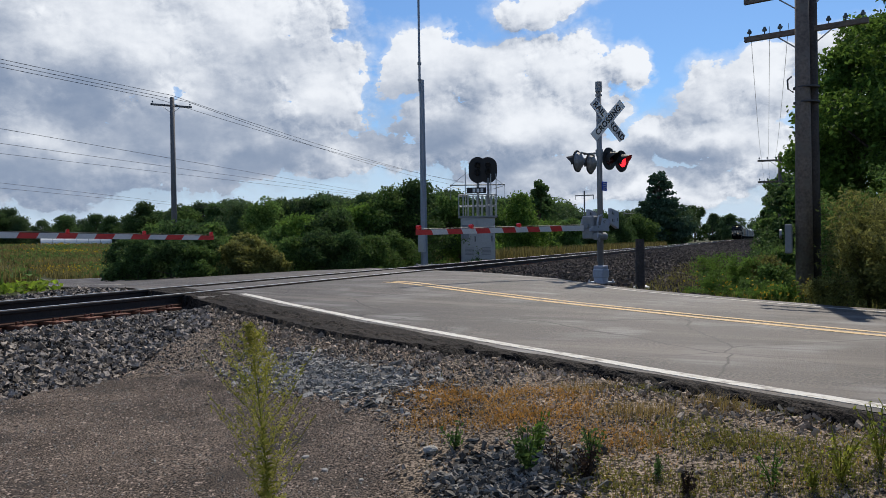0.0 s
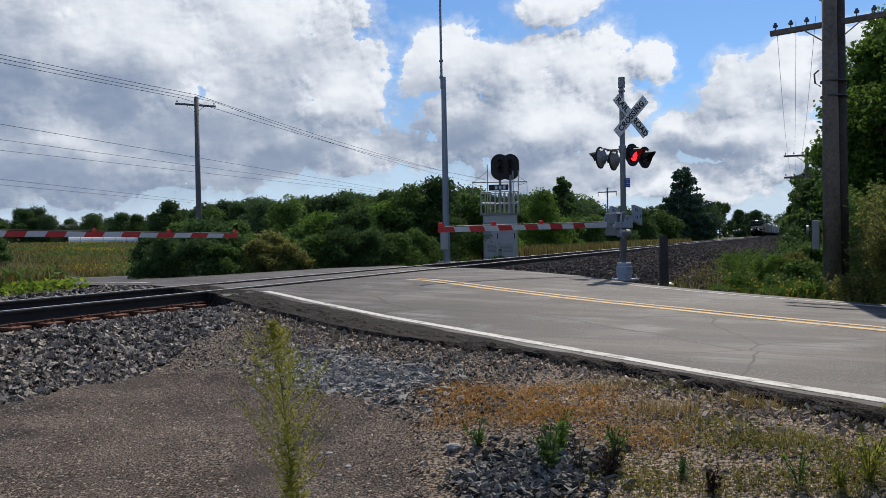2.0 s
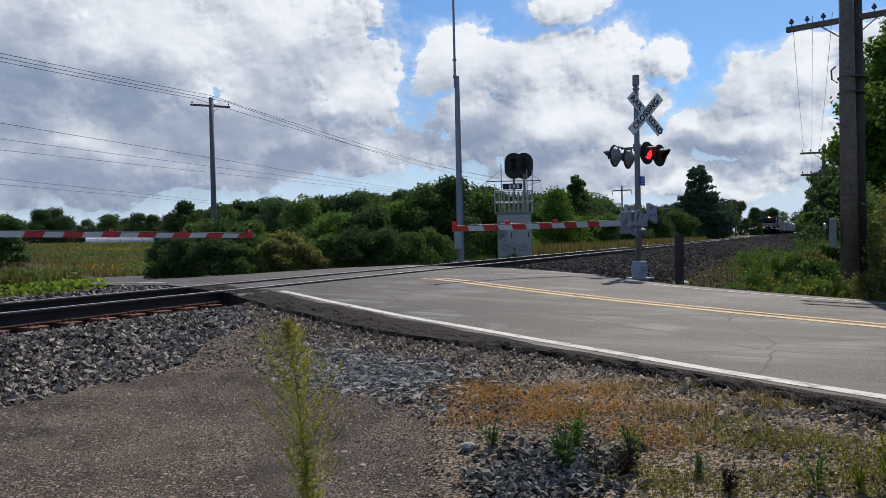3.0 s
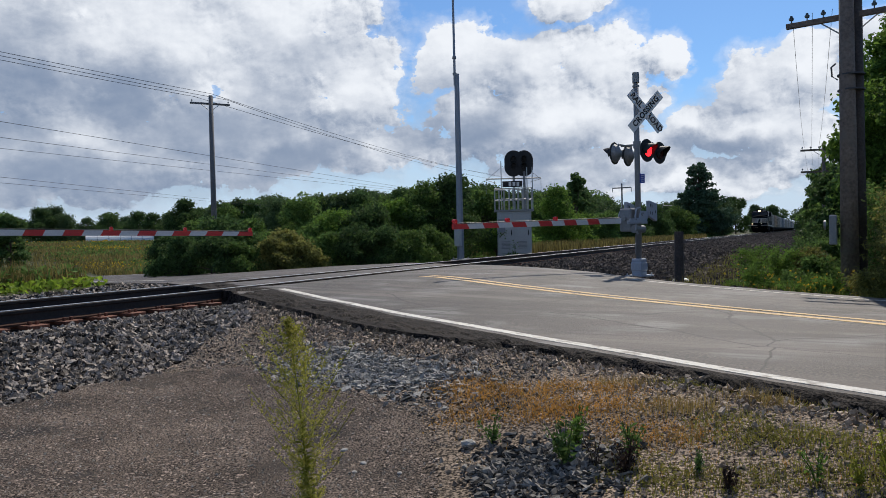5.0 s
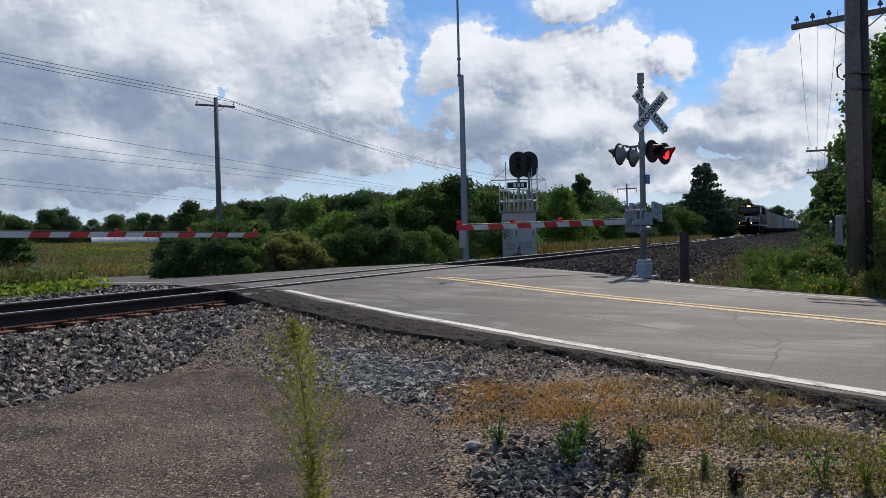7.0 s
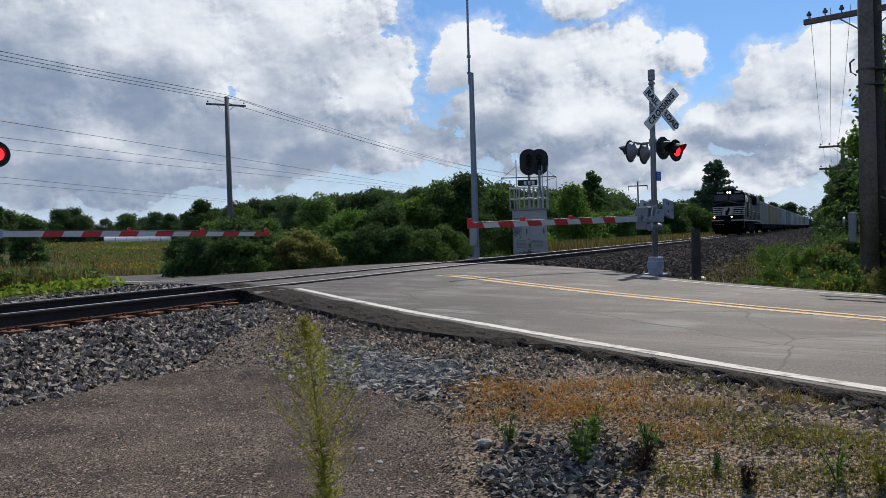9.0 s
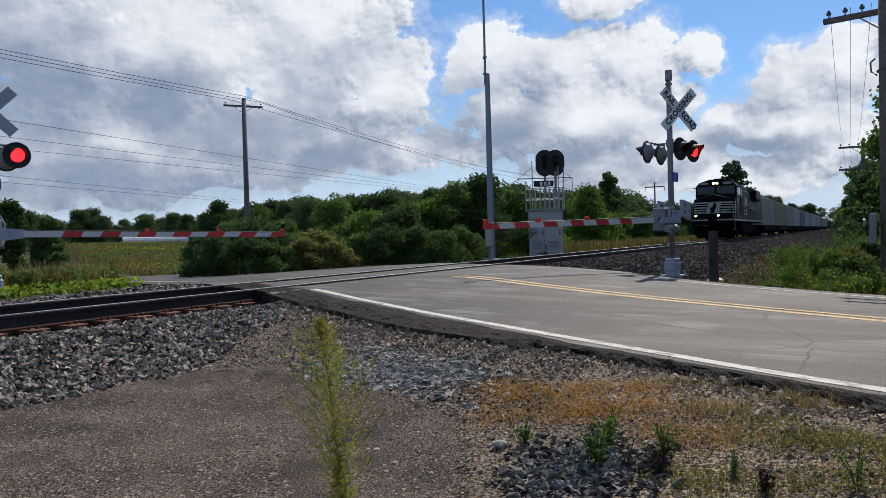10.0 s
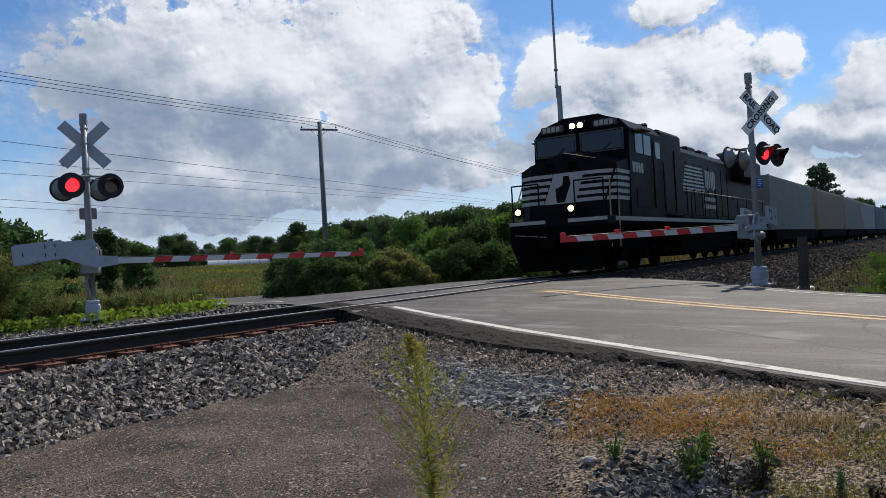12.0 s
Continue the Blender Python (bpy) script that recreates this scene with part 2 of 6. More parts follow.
RUST = material("rusty steel", (0.15, 0.06, 0.036), 0.85, 0.2, vary=0.4, grain=50, patch=8, bump=0.4, objvary=0.2)
RUST_DARK = material("dark rusty rail foot", (0.06, 0.030, 0.021), 0.9, 0.1, vary=0.4, grain=40, patch=5, bump=0.4, spec=0.2)
TIE = material("creosoted tie", (0.055, 0.045, 0.04), 0.9, vary=0.5, grain=30, patch=3, bump=0.6, objvary=0.3)
GALV = material("galvanised steel", (0.24, 0.25, 0.26), 0.55, 0.4, vary=0.12, grain=25, patch=5, bump=0.05)
MAST_GREY = material("grey painted mast", (0.22, 0.25, 0.30), 0.45, 0.3, vary=0.1, grain=20, patch=2, bump=0.03)
ALU = material("aluminium cabinet", (0.40, 0.41, 0.41), 0.5, 0.25, vary=0.08, grain=20, patch=2, bump=0.03)
ALU_PAINT = material("silver painted housing", (0.35, 0.38, 0.44), 0.5, 0.1, vary=0.08, grain=20, patch=3, bump=0.04)
BLACK = material("matt black paint", (0.012, 0.012, 0.013), 0.6, vary=0.3, grain=40, patch=3, bump=0.05)
SIGN_WHITE = material("reflective white sheeting", (0.72, 0.72, 0.70), 0.5, vary=0.05, grain=60, patch=5, bump=0.02)
SIGN_BLACK = material("black sign lettering", (0.02, 0.02, 0.02), 0.6, vary=0.2, bump=0.0)
SIGN_BLUE = material("blue sign sheeting", (0.02, 0.07, 0.42), 0.5, vary=0.1, bump=0.0)
GATE_RED = material("red reflective sheeting", (0.55, 0.03, 0.025), 0.45, vary=0.12, grain=60, patch=6, bump=0.02)
GATE_WHITE = material("white reflective sheeting", (0.62, 0.60, 0.58), 0.45, vary=0.08, grain=60, patch=6, bump=0.02)
LENS_DARK = material("unlit red lens", (0.05, 0.008, 0.008), 0.2, vary=0.2, bump=0.0)
LENS_LIT = material("lit red signal", (0.6, 0.01, 0.01), 0.4, vary=0.05, bump=0.0, emission=((1.0, 0.02, 0.03), 2.2))
LAMP_RED = material("small red lamp", (0.45, 0.015, 0.015), 0.3, vary=0.1, bump=0.0, emission=((1.0, 0.03, 0.03), 0.06))
HEADLIGHT = material("lit headlight", (0.9, 0.8, 0.55), 0.3, vary=0.02, bump=0.0, emission=((1.0, 0.68, 0.34), 12.0))
DITCH_LIGHT = material("lit ditch light", (0.9, 0.7, 0.4), 0.3, vary=0.02, bump=0.0, emission=((1.0, 0.60, 0.26), 5.0))
POLE_WOOD = material("weathered pole wood", (0.1562, 0.125, 0.1038), 0.9, vary=0.35, grain=18, patch=1.2, bump=0.5, spot=(0.16, 0.14, 0.12), spot_at=(0.5, 0.7))
POST_WOOD = material("dark post wood", (0.05, 0.042, 0.038), 0.9, vary=0.4, grain=25, patch=3, bump=0.6)
WIRE = material("wire", (0.05, 0.05, 0.055), 0.6, vary=0.1, bump=0.0)
GLASS_INS = material("insulator", (0.05, 0.08, 0.10), 0.2, vary=0.1, bump=0.0)
LOCO_BLACK = material("black locomotive paint", (0.0072, 0.008, 0.0098), 0.45, vary=0.35, grain=12, patch=1.0, bump=0.05, spec=0.035, spot=(0.014, 0.0135, 0.013), spot_at=(0.58, 0.75), spot_scale=2.5)
LOCO_UNDER = material("grimy underframe", (0.005, 0.0045, 0.004), 0.95, spec=0.03, vary=0.4, grain=20, patch=2, bump=0.3)
LOCO_WHITE = material("white locomotive striping", (0.36, 0.35, 0.325), 0.45, vary=0.1, grain=15, patch=2, bump=0.02)
FRAME_GREY = material("worn grey window frame", (0.06, 0.058, 0.055), 0.6, vary=0.2, bump=0.0)
LOCO_GREY = material("tan handrail", (0.30, 0.225, 0.14), 0.5, vary=0.1, bump=0.0)
CAB_GLASS = material("dark cab glass", (0.016, 0.022, 0.04), 0.12, vary=0.1, bump=0.0, spec=0.35)
POLE_GREY = material("silvered pole wood", (0.14, 0.14, 0.145), 0.9, vary=0.25, grain=18, patch=1.2, bump=0.4)
BARK = material("bark", (0.07, 0.055, 0.042), 0.95, vary=0.4, grain=14, patch=2, bump=0.6)


def leaf_material(name, base, vary=0.45, trans=0.4):
    return material(name, base, 0.72, vary=0.2, grain=6, patch=0.35, bump=0.0, island=vary, objvary=0.22, translucent=trans, spec=0.15)


LEAF_DARK = leaf_material("dark summer leaves", (0.070, 0.122, 0.040))
LEAF_MID = leaf_material("mid green leaves", (0.105, 0.175, 0.045))
LEAF_BRIGHT = leaf_material("bright green leaves", (0.11, 0.19, 0.035))
LEAF_VINE = leaf_material("yellow-green vine leaves", (0.17, 0.25, 0.03), 0.35, 0.5)
LEAF_OLIVE = leaf_material("olive feathery shoots", (0.20, 0.205, 0.06))
LEAF_PINE = leaf_material("blue-green needles", (0.07, 0.125, 0.075), 0.35, 0.25)
LEAF_FAR = leaf_material("far leaves", (0.075, 0.12, 0.05), 0.35, 0.35)
GRASS_DRY = leaf_material("dry orange grass", (0.5, 0.275, 0.07), 0.4, 0.35)
GRASS_STRAW = leaf_material("straw grass", (0.36, 0.26, 0.09), 0.4, 0.35)
GRASS_GREEN = leaf_material("green grass", (0.23, 0.215, 0.05), 0.4, 0.4)
GRASS_FIELD = leaf_material("field grass", (0.165, 0.14, 0.05), 0.5, 0.35)
GOLDENROD = leaf_material("goldenrod flowers", (0.42, 0.30, 0.03), 0.3, 0.3)
WEED_LEAF = leaf_material("weed leaves", (0.27, 0.29, 0.045), 0.35, 0.45)


# ---- building helpers ----
def ob_from(name, bm, mats, parent=None, label="", smooth=False):
    me = bpy.data.meshes.new(name)
    bm.to_mesh(me)
    bm.free()
    for mt in (mats if isinstance(mats, (list, tuple)) else [mats]):
        me.materials.append(mt)
    if smooth:
        me.polygons.foreach_set("use_smooth", [True] * len(me.polygons))
    ob = new(name, me)
    ob.parent = parent
    if label:
        ob["label"] = label
    return ob


def part(name, bm, mats, parent, label="", smooth=False):
    return ob_from(name, bm, mats, parent, label, smooth)


def empty(name, m, label="", category="", group=""):
    ob = new(name)
    ob.matrix_basis = m
    return tagged(ob, label, category, group)


def raw_mesh(name, verts, faces, mats, index=None, smooth=False):
    """A mesh from numpy arrays; all faces have the same number of corners."""
    me = bpy.data.meshes.new(name)
    verts, faces = np.asarray(verts, np.float32), np.asarray(faces, np.int32)
    k = faces.shape[1]
    me.vertices.add(len(verts))
    me.vertices.foreach_set("co", verts.ravel())
    me.loops.add(faces.size)
    me.loops.foreach_set("vertex_index", faces.ravel())
    me.polygons.add(len(faces))
    me.polygons.foreach_set("loop_start", np.arange(0, faces.size, k, dtype=np.int32))
    me.polygons.foreach_set("loop_total", np.full(len(faces), k, dtype=np.int32))
    if index is not None:
        me.polygons.foreach_set("material_index", np.asarray(index, np.int32))
    me.polygons.foreach_set("use_smooth", np.full(len(faces), smooth))
    for mt in (mats if isinstance(mats, (list, tuple)) else [mats]):
        me.materials.append(mt)
    me.update(calc_edges=True)
    return me


def box(bm, x0, x1, y0, y1, z0, z1, bevel=0.0, m=None):
    g = bmesh.ops.create_cube(bm, size=1)["verts"]
    for v in g:
        v.co = Vector(((x0 + x1) / 2 + v.co.x * (x1 - x0), (y0 + y1) / 2 + v.co.y * (y1 - y0), (z0 + z1) / 2 + v.co.z * (z1 - z0)))
    if bevel:
        es = {e for v in g for e in v.link_edges}
        r = bmesh.ops.bevel(bm, geom=list(es), offset=bevel, segments=1, affect="EDGES")
        g = list({v for f in r["faces"] for v in f.verts} | {v for v in g if v.is_valid})
    if m is not None:
        bmesh.ops.transform(bm, matrix=m, verts=g)
    return g


def rod(bm, a, b, r0, r1=None, n=8, caps=True):
    a, b = Vector(a), Vector(b)
    g = bmesh.ops.create_cone(bm, cap_ends=caps, segments=n, radius1=r0, radius2=r0 if r1 is None else r1, depth=(b - a).length)["verts"]
    m = Matrix.Translation((a + b) / 2) @ (b - a).to_track_quat("Z", "Y").to_matrix().to_4x4()
    bmesh.ops.transform(bm, matrix=m, verts=g)
    return g


def disc(bm, centre, normal, r, thick, n=20):
    c, d = Vector(centre), Vector(normal).normalized()
    return rod(bm, c - d * thick / 2, c + d * thick / 2, r, r, n)


def prism(bm, outline, y0, y1):
    """An outline in x and z pulled from y0 to y1."""
    a = [bm.verts.new((x, y0, z)) for x, z in outline]
    b = [bm.verts.new((x, y1, z)) for x, z in outline]
    bm.faces.new(a)
    bm.faces.new(b[::-1])
    for i in range(len(a)):
        j = (i + 1) % len(a)
        bm.faces.new((a[j], a[i], b[i], b[j]))
    return a + b


def tube(bm, pts, r, n=5):
    """One connected tube through the points."""
    pts = [Vector(p) for p in pts]
    rings = []
    for k, p in enumerate(pts):
        d = (pts[min(k + 1, len(pts) - 1)] - pts[max(k - 1, 0)]).normalized()
        a = d.orthogonal().normalized()
        b = d.cross(a)
        rr = r(k / (len(pts) - 1)) if callable(r) else r
        rings.append([bm.verts.new(p + (a * math.cos(2 * math.pi * i / n) + b * math.sin(2 * math.pi * i / n)) * rr) for i in range(n)])
    for p, q in zip(rings, rings[1:]):
        for i in range(n):
            bm.faces.new((p[i], p[(i + 1) % n], q[(i + 1) % n], q[i]))


def B():
    return bmesh.new()


# ---- the lie of the land ----
U, NV = np.array((0.866, -0.5)), np.array((0.5, 0.866))   # along the road, across it
N_WHITE, N_YELLOW, N_FAR = 4.83, 8.30, 11.75              # its painted lines
N_NEAR_EDGE, N_FAR_EDGE = 4.15, 12.35                     # its pavement
LOW = -0.68


def ease(a, b, x):
    t = np.clip((x - a) / (b - a), 0, 1)
    return t * t * (3 - 2 * t)


def wob(x, y, f, s=0.0):
    """Gentle irregular waves, about -1 to 1."""
    return (np.sin(x * f + 1.7 * np.sin(y * f * 0.7 + s) + s) + np.sin(y * f * 1.3 + 1.3 * np.sin(x * f * 0.9 + 2 * s)) + np.sin((x + y) * f * 2.1 + s * 3) * 0.6) / 2.6


def road_sn(x, y):
    return (x + 8.2) * U[0] + (y - 10) * U[1], x * NV[0] + y * NV[1]


def road_xy(s, n):
    k = n - (-8.2 * NV[0] + 10 * NV[1])
    return -8.2 + s * U[0] + k * NV[0], 10 + s * U[1] + k * NV[1]


def road_z(x, y):
    s, n = road_sn(x, y)
    c = np.clip(s, 0, 11.25)
    near = -0.025 - 0.045 * c + 0.002 * c * c - 0.035 * np.clip(n - N_YELLOW, 0, 5) * ease(-7.5, -2, x)
    far = -0.025 - 0.043 * np.clip(-11.0 - x, 0, 44)
    return np.where(x < -8.0, far, near)


def base_z(x, y):
    d = x - XC
    north = ease(14, 22, y)
    near = -0.30 - np.clip(d - 1.45, 0, 1.0) * 0.39
    near = np.maximum(near, LOW) - 0.02 * ease(2, 8, x)
    bank = -0.2 - np.clip(d - 1.45, 0, 3.8) * 0.035 - np.clip(d - 5.2, 0, 7) * 0.13
    right = near * (1 - north) + bank * north
    left = -0.2 - np.clip(-d - 1.45, 0, 4) * 0.02 - np.clip(-d - 6.5, 0, 33) * 0.048 + np.clip(-d - 45, 0, 80) * 0.035
    z = np.where(d > 0, right, left)
    z = z + 0.03 * wob(x, y, 0.5) * ease(3, 8, np.abs(d))
    return z


def ground_z(x, y):
    x, y = np.asarray(x, float), np.asarray(y, float)
    s, n = road_sn(x, y)
    z, r = base_z(x, y), road_z(x, y)
    w = ease(N_NEAR_EDGE - 2.2, N_NEAR_EDGE - 0.15, n + 0.12 * wob(x, y, 2.2)) * (1 - ease(N_FAR_EDGE + 0.1, N_FAR_EDGE + 1.6, n))
    track = 1 - ease(1.5, 1.9, np.abs(x - XC))
    inside = (n > N_NEAR_EDGE - 0.1) & (n < N_FAR_EDGE + 0.1)
    w = np.where(inside, 1.0, w * (1 - track))
    z = z * (1 - w) + (r - 0.05) * w
    # the verge past the crossing lies as high as the pavement
    return z


def gz(x, y):
    return float(ground_z(x, y))


def axis(fine0, fine1, step, far):
    mid = np.arange(fine0, fine1 + step / 2, step)
    grow, d, v = [], step, 0.0
    while v < far:
        d *= 1.16
        v += d
        grow.append(v)
    grow = np.array(grow)
    return np.concatenate([fine0 - grow[::-1], mid, fine1 + grow])


def build_ground():
    xs, ys = axis(-20, 6, 0.2, 2500), axis(-3, 34, 0.2, 2500)
    X, Y = np.meshgrid(xs, ys, indexing="ij")
    Z = ground_z(X, Y)
    a, b = X.shape
    idx = np.arange(a * b).reshape(a, b)
    faces = np.stack([idx[:-1, :-1], idx[1:, :-1], idx[1:, 1:], idx[:-1, 1:]], -1).reshape(-1, 4)
    cx, cy = (X[:-1, :-1] + X[1:, 1:]).ravel() / 2, (Y[:-1, :-1] + Y[1:, 1:]).ravel() / 2
    s, n = road_sn(cx, cy)
    d = cx - XC + 0.25 * wob(cx, cy, 2.0)
    zone = np.full(len(cx), 3)                                                   # field
    zone[(d > 0) & (n < N_FAR_EDGE)] = 2                                                # grassy soil
    zone[(d > 0) & (n < N_NEAR_EDGE + 1) & (cx < 1.5 + 0.6 * wob(cx, cy, 1.1))] = 1    # gravel shoulder
    # zone 0: ballast bed, coloured dark as the shade in the stone gaps
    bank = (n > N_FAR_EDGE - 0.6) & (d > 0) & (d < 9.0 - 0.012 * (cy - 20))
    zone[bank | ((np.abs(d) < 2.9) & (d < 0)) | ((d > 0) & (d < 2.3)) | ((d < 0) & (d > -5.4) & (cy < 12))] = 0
    me = raw_mesh("ground", np.stack([X, Y, Z], -1).reshape(-1, 3), faces, [BALLAST_GAP_SHADE, GRAVEL, SOIL, FIELD], zone, True)
    tagged(new("ground", me), "gravel, dry soil and weedy grass around the crossing", "ground", kind="structure")


def sheet(name, s0, s1, n0f, n1f, lift, mat, ds=0.25, dn=0.35, edge=None):
    """A strip of the road between two offsets, which may wander along it, with a thin skirt."""
    ss = np.arange(s0, s1 + ds / 2, ds)
    k = max(2, int(round((np.mean(n1f(ss)) - np.mean(n0f(ss))) / dn)) + 1)
    t = np.linspace(0, 1, k)
    S = np.repeat(ss[:, None], k, 1)
    N = n0f(ss)[:, None] * (1 - t) + n1f(ss)[:, None] * t
    X, Y = road_xy(S, N)
    Z = road_z(X, Y) + lift
    top = np.stack([X, Y, Z], -1)
    low = top.copy()
    low[..., 2] -= 0.08 if lift < 0.003 else 0.004
    verts = np.concatenate([top.reshape(-1, 3), low.reshape(-1, 3)])
    a = len(ss)
    idx = np.arange(a * k).reshape(a, k)
    f = [np.stack([idx[:-1, :-1], idx[1:, :-1], idx[1:, 1:], idx[:-1, 1:]], -1).reshape(-1, 4)]
    off = a * k
    for j in (0, k - 1):
        f.append(np.stack([idx[:-1, j], idx[1:, j], idx[1:, j] + off, idx[:-1, j] + off], -1))
    return new(name, raw_mesh(name, verts, np.concatenate(f), mat, None, True))


def const(v):
    return lambda s: np.full(len(s), v)


def edge_low(s):
    """Where the broken pavement ends: its shoulder narrows away from the track."""
    return 3.80 + 0.62 * ease(4.6, 8.2, s)


def build_road():
    near_edge = lambda s: edge_low(s) + 0.20 + 0.04 * wob(s * 1.0, s * 0.3, 2.1)
    tagged(sheet("road", -70, 60, near_edge, const(N_FAR_EDGE), 0.0, ASPHALT), "grey worn two-lane asphalt road over the track", "road", kind="structure")
    # the crumbling shoulder of the pavement, dark and cracked, falling away to the gravel
    ss, tt = np.arange(-2.0, 40, 0.06), np.linspace(0, 1, 22)
    hi, lo = 4.66 + 0.06 * wob(ss, ss * 0.5, 1.7) + 0.03 * wob(ss, ss * 0.3, 6.0), edge_low(ss) + 0.10 * wob(ss, ss * 0.4, 1.1, 1.0) + 0.08 * wob(ss, ss * 0.2, 4.3, 2.0)
    N = hi[:, None] * (1 - tt) + lo[:, None] * tt
    X, Y = road_xy(np.repeat(ss[:, None], len(tt), 1), N)
    R, G = road_z(X, Y) + 0.004, ground_z(X, Y)
    w = ease(0.6, 0.98, tt)[None]
    Z = R * (1 - w) + np.maximum(G, R - 0.22) * w + (0.022 * wob(X, Y, 9.0) + 0.020 * np.sign(wob(X, Y, 17.0, 1.0)) * np.abs(wob(X, Y, 17.0, 1.0)) ** 0.4 + 0.01 * wob(X, Y, 41.0, 2.0)) * ease(0.1, 0.5, tt) * (1 - ease(0.85, 1.0, tt))
    Z = np.maximum(Z, np.where(N > edge_low(ss)[:, None] + 0.15, R, G + 0.014 - 0.09 * np.clip(tt - 0.75, 0, 1)[None]))
    a, k = X.shape
    idx = np.arange(a * k).reshape(a, k)
    f = np.stack([idx[:-1, :-1], idx[:-1, 1:], idx[1:, 1:], idx[1:, :-1]], -1).reshape(-1, 4)
    tagged(new("road_shoulder", raw_mesh("road_shoulder", np.stack([X, Y, Z], -1).reshape(-1, 3), f, ASPHALT_EDGE, None, False)), "dark cracked crumbling edge of the asphalt", "road edge", kind="structure")
    drift = lambda s: 0.035 * wob(s, s * 0.4, 0.9)
    lines = (
        ("white_edge_line", WHITE_LINE, N_WHITE, 0.13, 0.35, 60, "worn white edge line on the asphalt"),
        ("white_edge_line", WHITE_LINE, N_WHITE, 0.13, -70, -6.6, "worn white edge line on the asphalt"),
        ("white_edge_line", WHITE_LINE, N_FAR, 0.10, 1.5, 60, "worn white edge line on the asphalt"),
        ("white_edge_line", WHITE_LINE, N_FAR, 0.12, -70, -13.0, "worn white edge line on the asphalt"),
        ("yellow_centre_line", YELLOW_LINE, N_YELLOW - 0.14, 0.13, -0.55, 60, "faded yellow centre line on the asphalt"),
        ("yellow_centre_line", YELLOW_LINE, N_YELLOW + 0.14, 0.13, -0.6, 60, "faded yellow centre line on the asphalt"),
    )
    for name, mt, n, w, s0, s1, label in lines:
        ob = sheet(name, s0, s1, lambda s, n=n, w=w: n - w / 2 + drift(s), lambda s, n=n, w=w: n + w / 2 + drift(s), 0.004, mt, 0.25, 0.2)
        tagged(ob, label, "road marking", kind="structure")


def build_driveway():
    """The old asphalt apron, with a wandering edge against ballast and gravel."""
    xs, ys = np.arange(-12, 4.01, 0.12), np.arange(-6, 9.01, 0.12)
    X, Y = np.meshgrid(xs, ys, indexing="ij")
    w = 0.10 * wob(X, Y, 1.6) + 0.05 * wob(X, Y, 5.0, 2.0)
    # inside: right of the ballast toe, and this side of the gravel strip
    f = np.minimum(np.minimum(X + 6.72 + 0.5 * ease(4.0, 1.5, Y) * -1.0 + w, 6.35 - 0.55 * np.clip(X + 5.2, 0, 9) - Y + w), 5.0 - 1.9 * (X + 2.5) - Y + 1.5 * w)
    Z = ground_z(X, Y) + 0.012
    Z = np.where(f < 0.12, Z - 0.05 * np.clip((0.12 - f) / 0.12, 0, 1), Z)
    a, b = X.shape
    idx = np.arange(a * b).reshape(a, b)
    faces = np.stack([idx[:-1, :-1], idx[1:, :-1], idx[1:, 1:], idx[:-1, 1:]], -1).reshape(-1, 4)
    keep = (f.ravel()[faces] > -0.12).all(1)
    tagged(new("driveway", raw_mesh("driveway", np.stack([X, Y, Z], -1).reshape(-1, 3), faces[keep], DRIVE, None, True)), "old brown-grey asphalt driveway apron", "pavement", kind="structure")


build_ground()
build_road()
build_driveway()


# ---- loose stone ----
CUBE = np.array([(x, y, z) for x in (-1, 1) for y in (-1, 1) for z in (-1, 1)], float) * 0.5
CUBE_F = np.array([(0, 1, 3, 2), (4, 6, 7, 5), (0, 4, 5, 1), (2, 3, 7, 6), (0, 2, 6, 4), (1, 5, 7, 3)])


def stones(name, x, y, size, mat, label, rng, flat=0.6, lift=0.0, tilt=0.7):
    n = len(x)
    z = ground_z(x, y) + lift
    sc = size[:, None] * rng.uniform(0.6, 1.3, (n, 3)) * np.array((1.15, 0.9, flat))
    v = (CUBE[None] * (1 + rng.uniform(-0.42, 0.25, (n, 8, 1))) + rng.uniform(-0.13, 0.13, (n, 8, 3))) * sc[:, None]
    q = rng.normal(size=(n, 4)) * np.array((1, tilt, tilt, 1.0))
    q /= np.linalg.norm(q, axis=1, keepdims=True)
    w, a, b, c = q.T
    R = np.stack([1 - 2 * (b * b + c * c), 2 * (a * b - c * w), 2 * (a * c + b * w), 2 * (a * b + c * w), 1 - 2 * (a * a + c * c), 2 * (b * c - a * w), 2 * (a * c - b * w), 2 * (b * c + a * w), 1 - 2 * (a * a + b * b)], -1).reshape(n, 3, 3)
    v = np.einsum("nij,nkj->nki", R, v) + np.stack([x, y, z + size * 0.12], -1)[:, None]
    f = (CUBE_F[None] + 8 * np.arange(n)[:, None, None]).reshape(-1, 4)
    ob = new(name, raw_mesh(name, v.reshape(-1, 3), f, mat))
    return tagged(ob, label, "gravel", kind="stuff")


STONE_GRIT = material("mixed grit", (0.324, 0.2604, 0.198), 0.92, vary=0.35, grain=50, patch=6, bump=0.3, island=0.65, spec=0.12)

AGGREGATE = material("worn aggregate", (0.225, 0.18, 0.145), 0.9, vary=0.3, grain=60, patch=4, bump=0.3, island=0.9, spec=0.12)


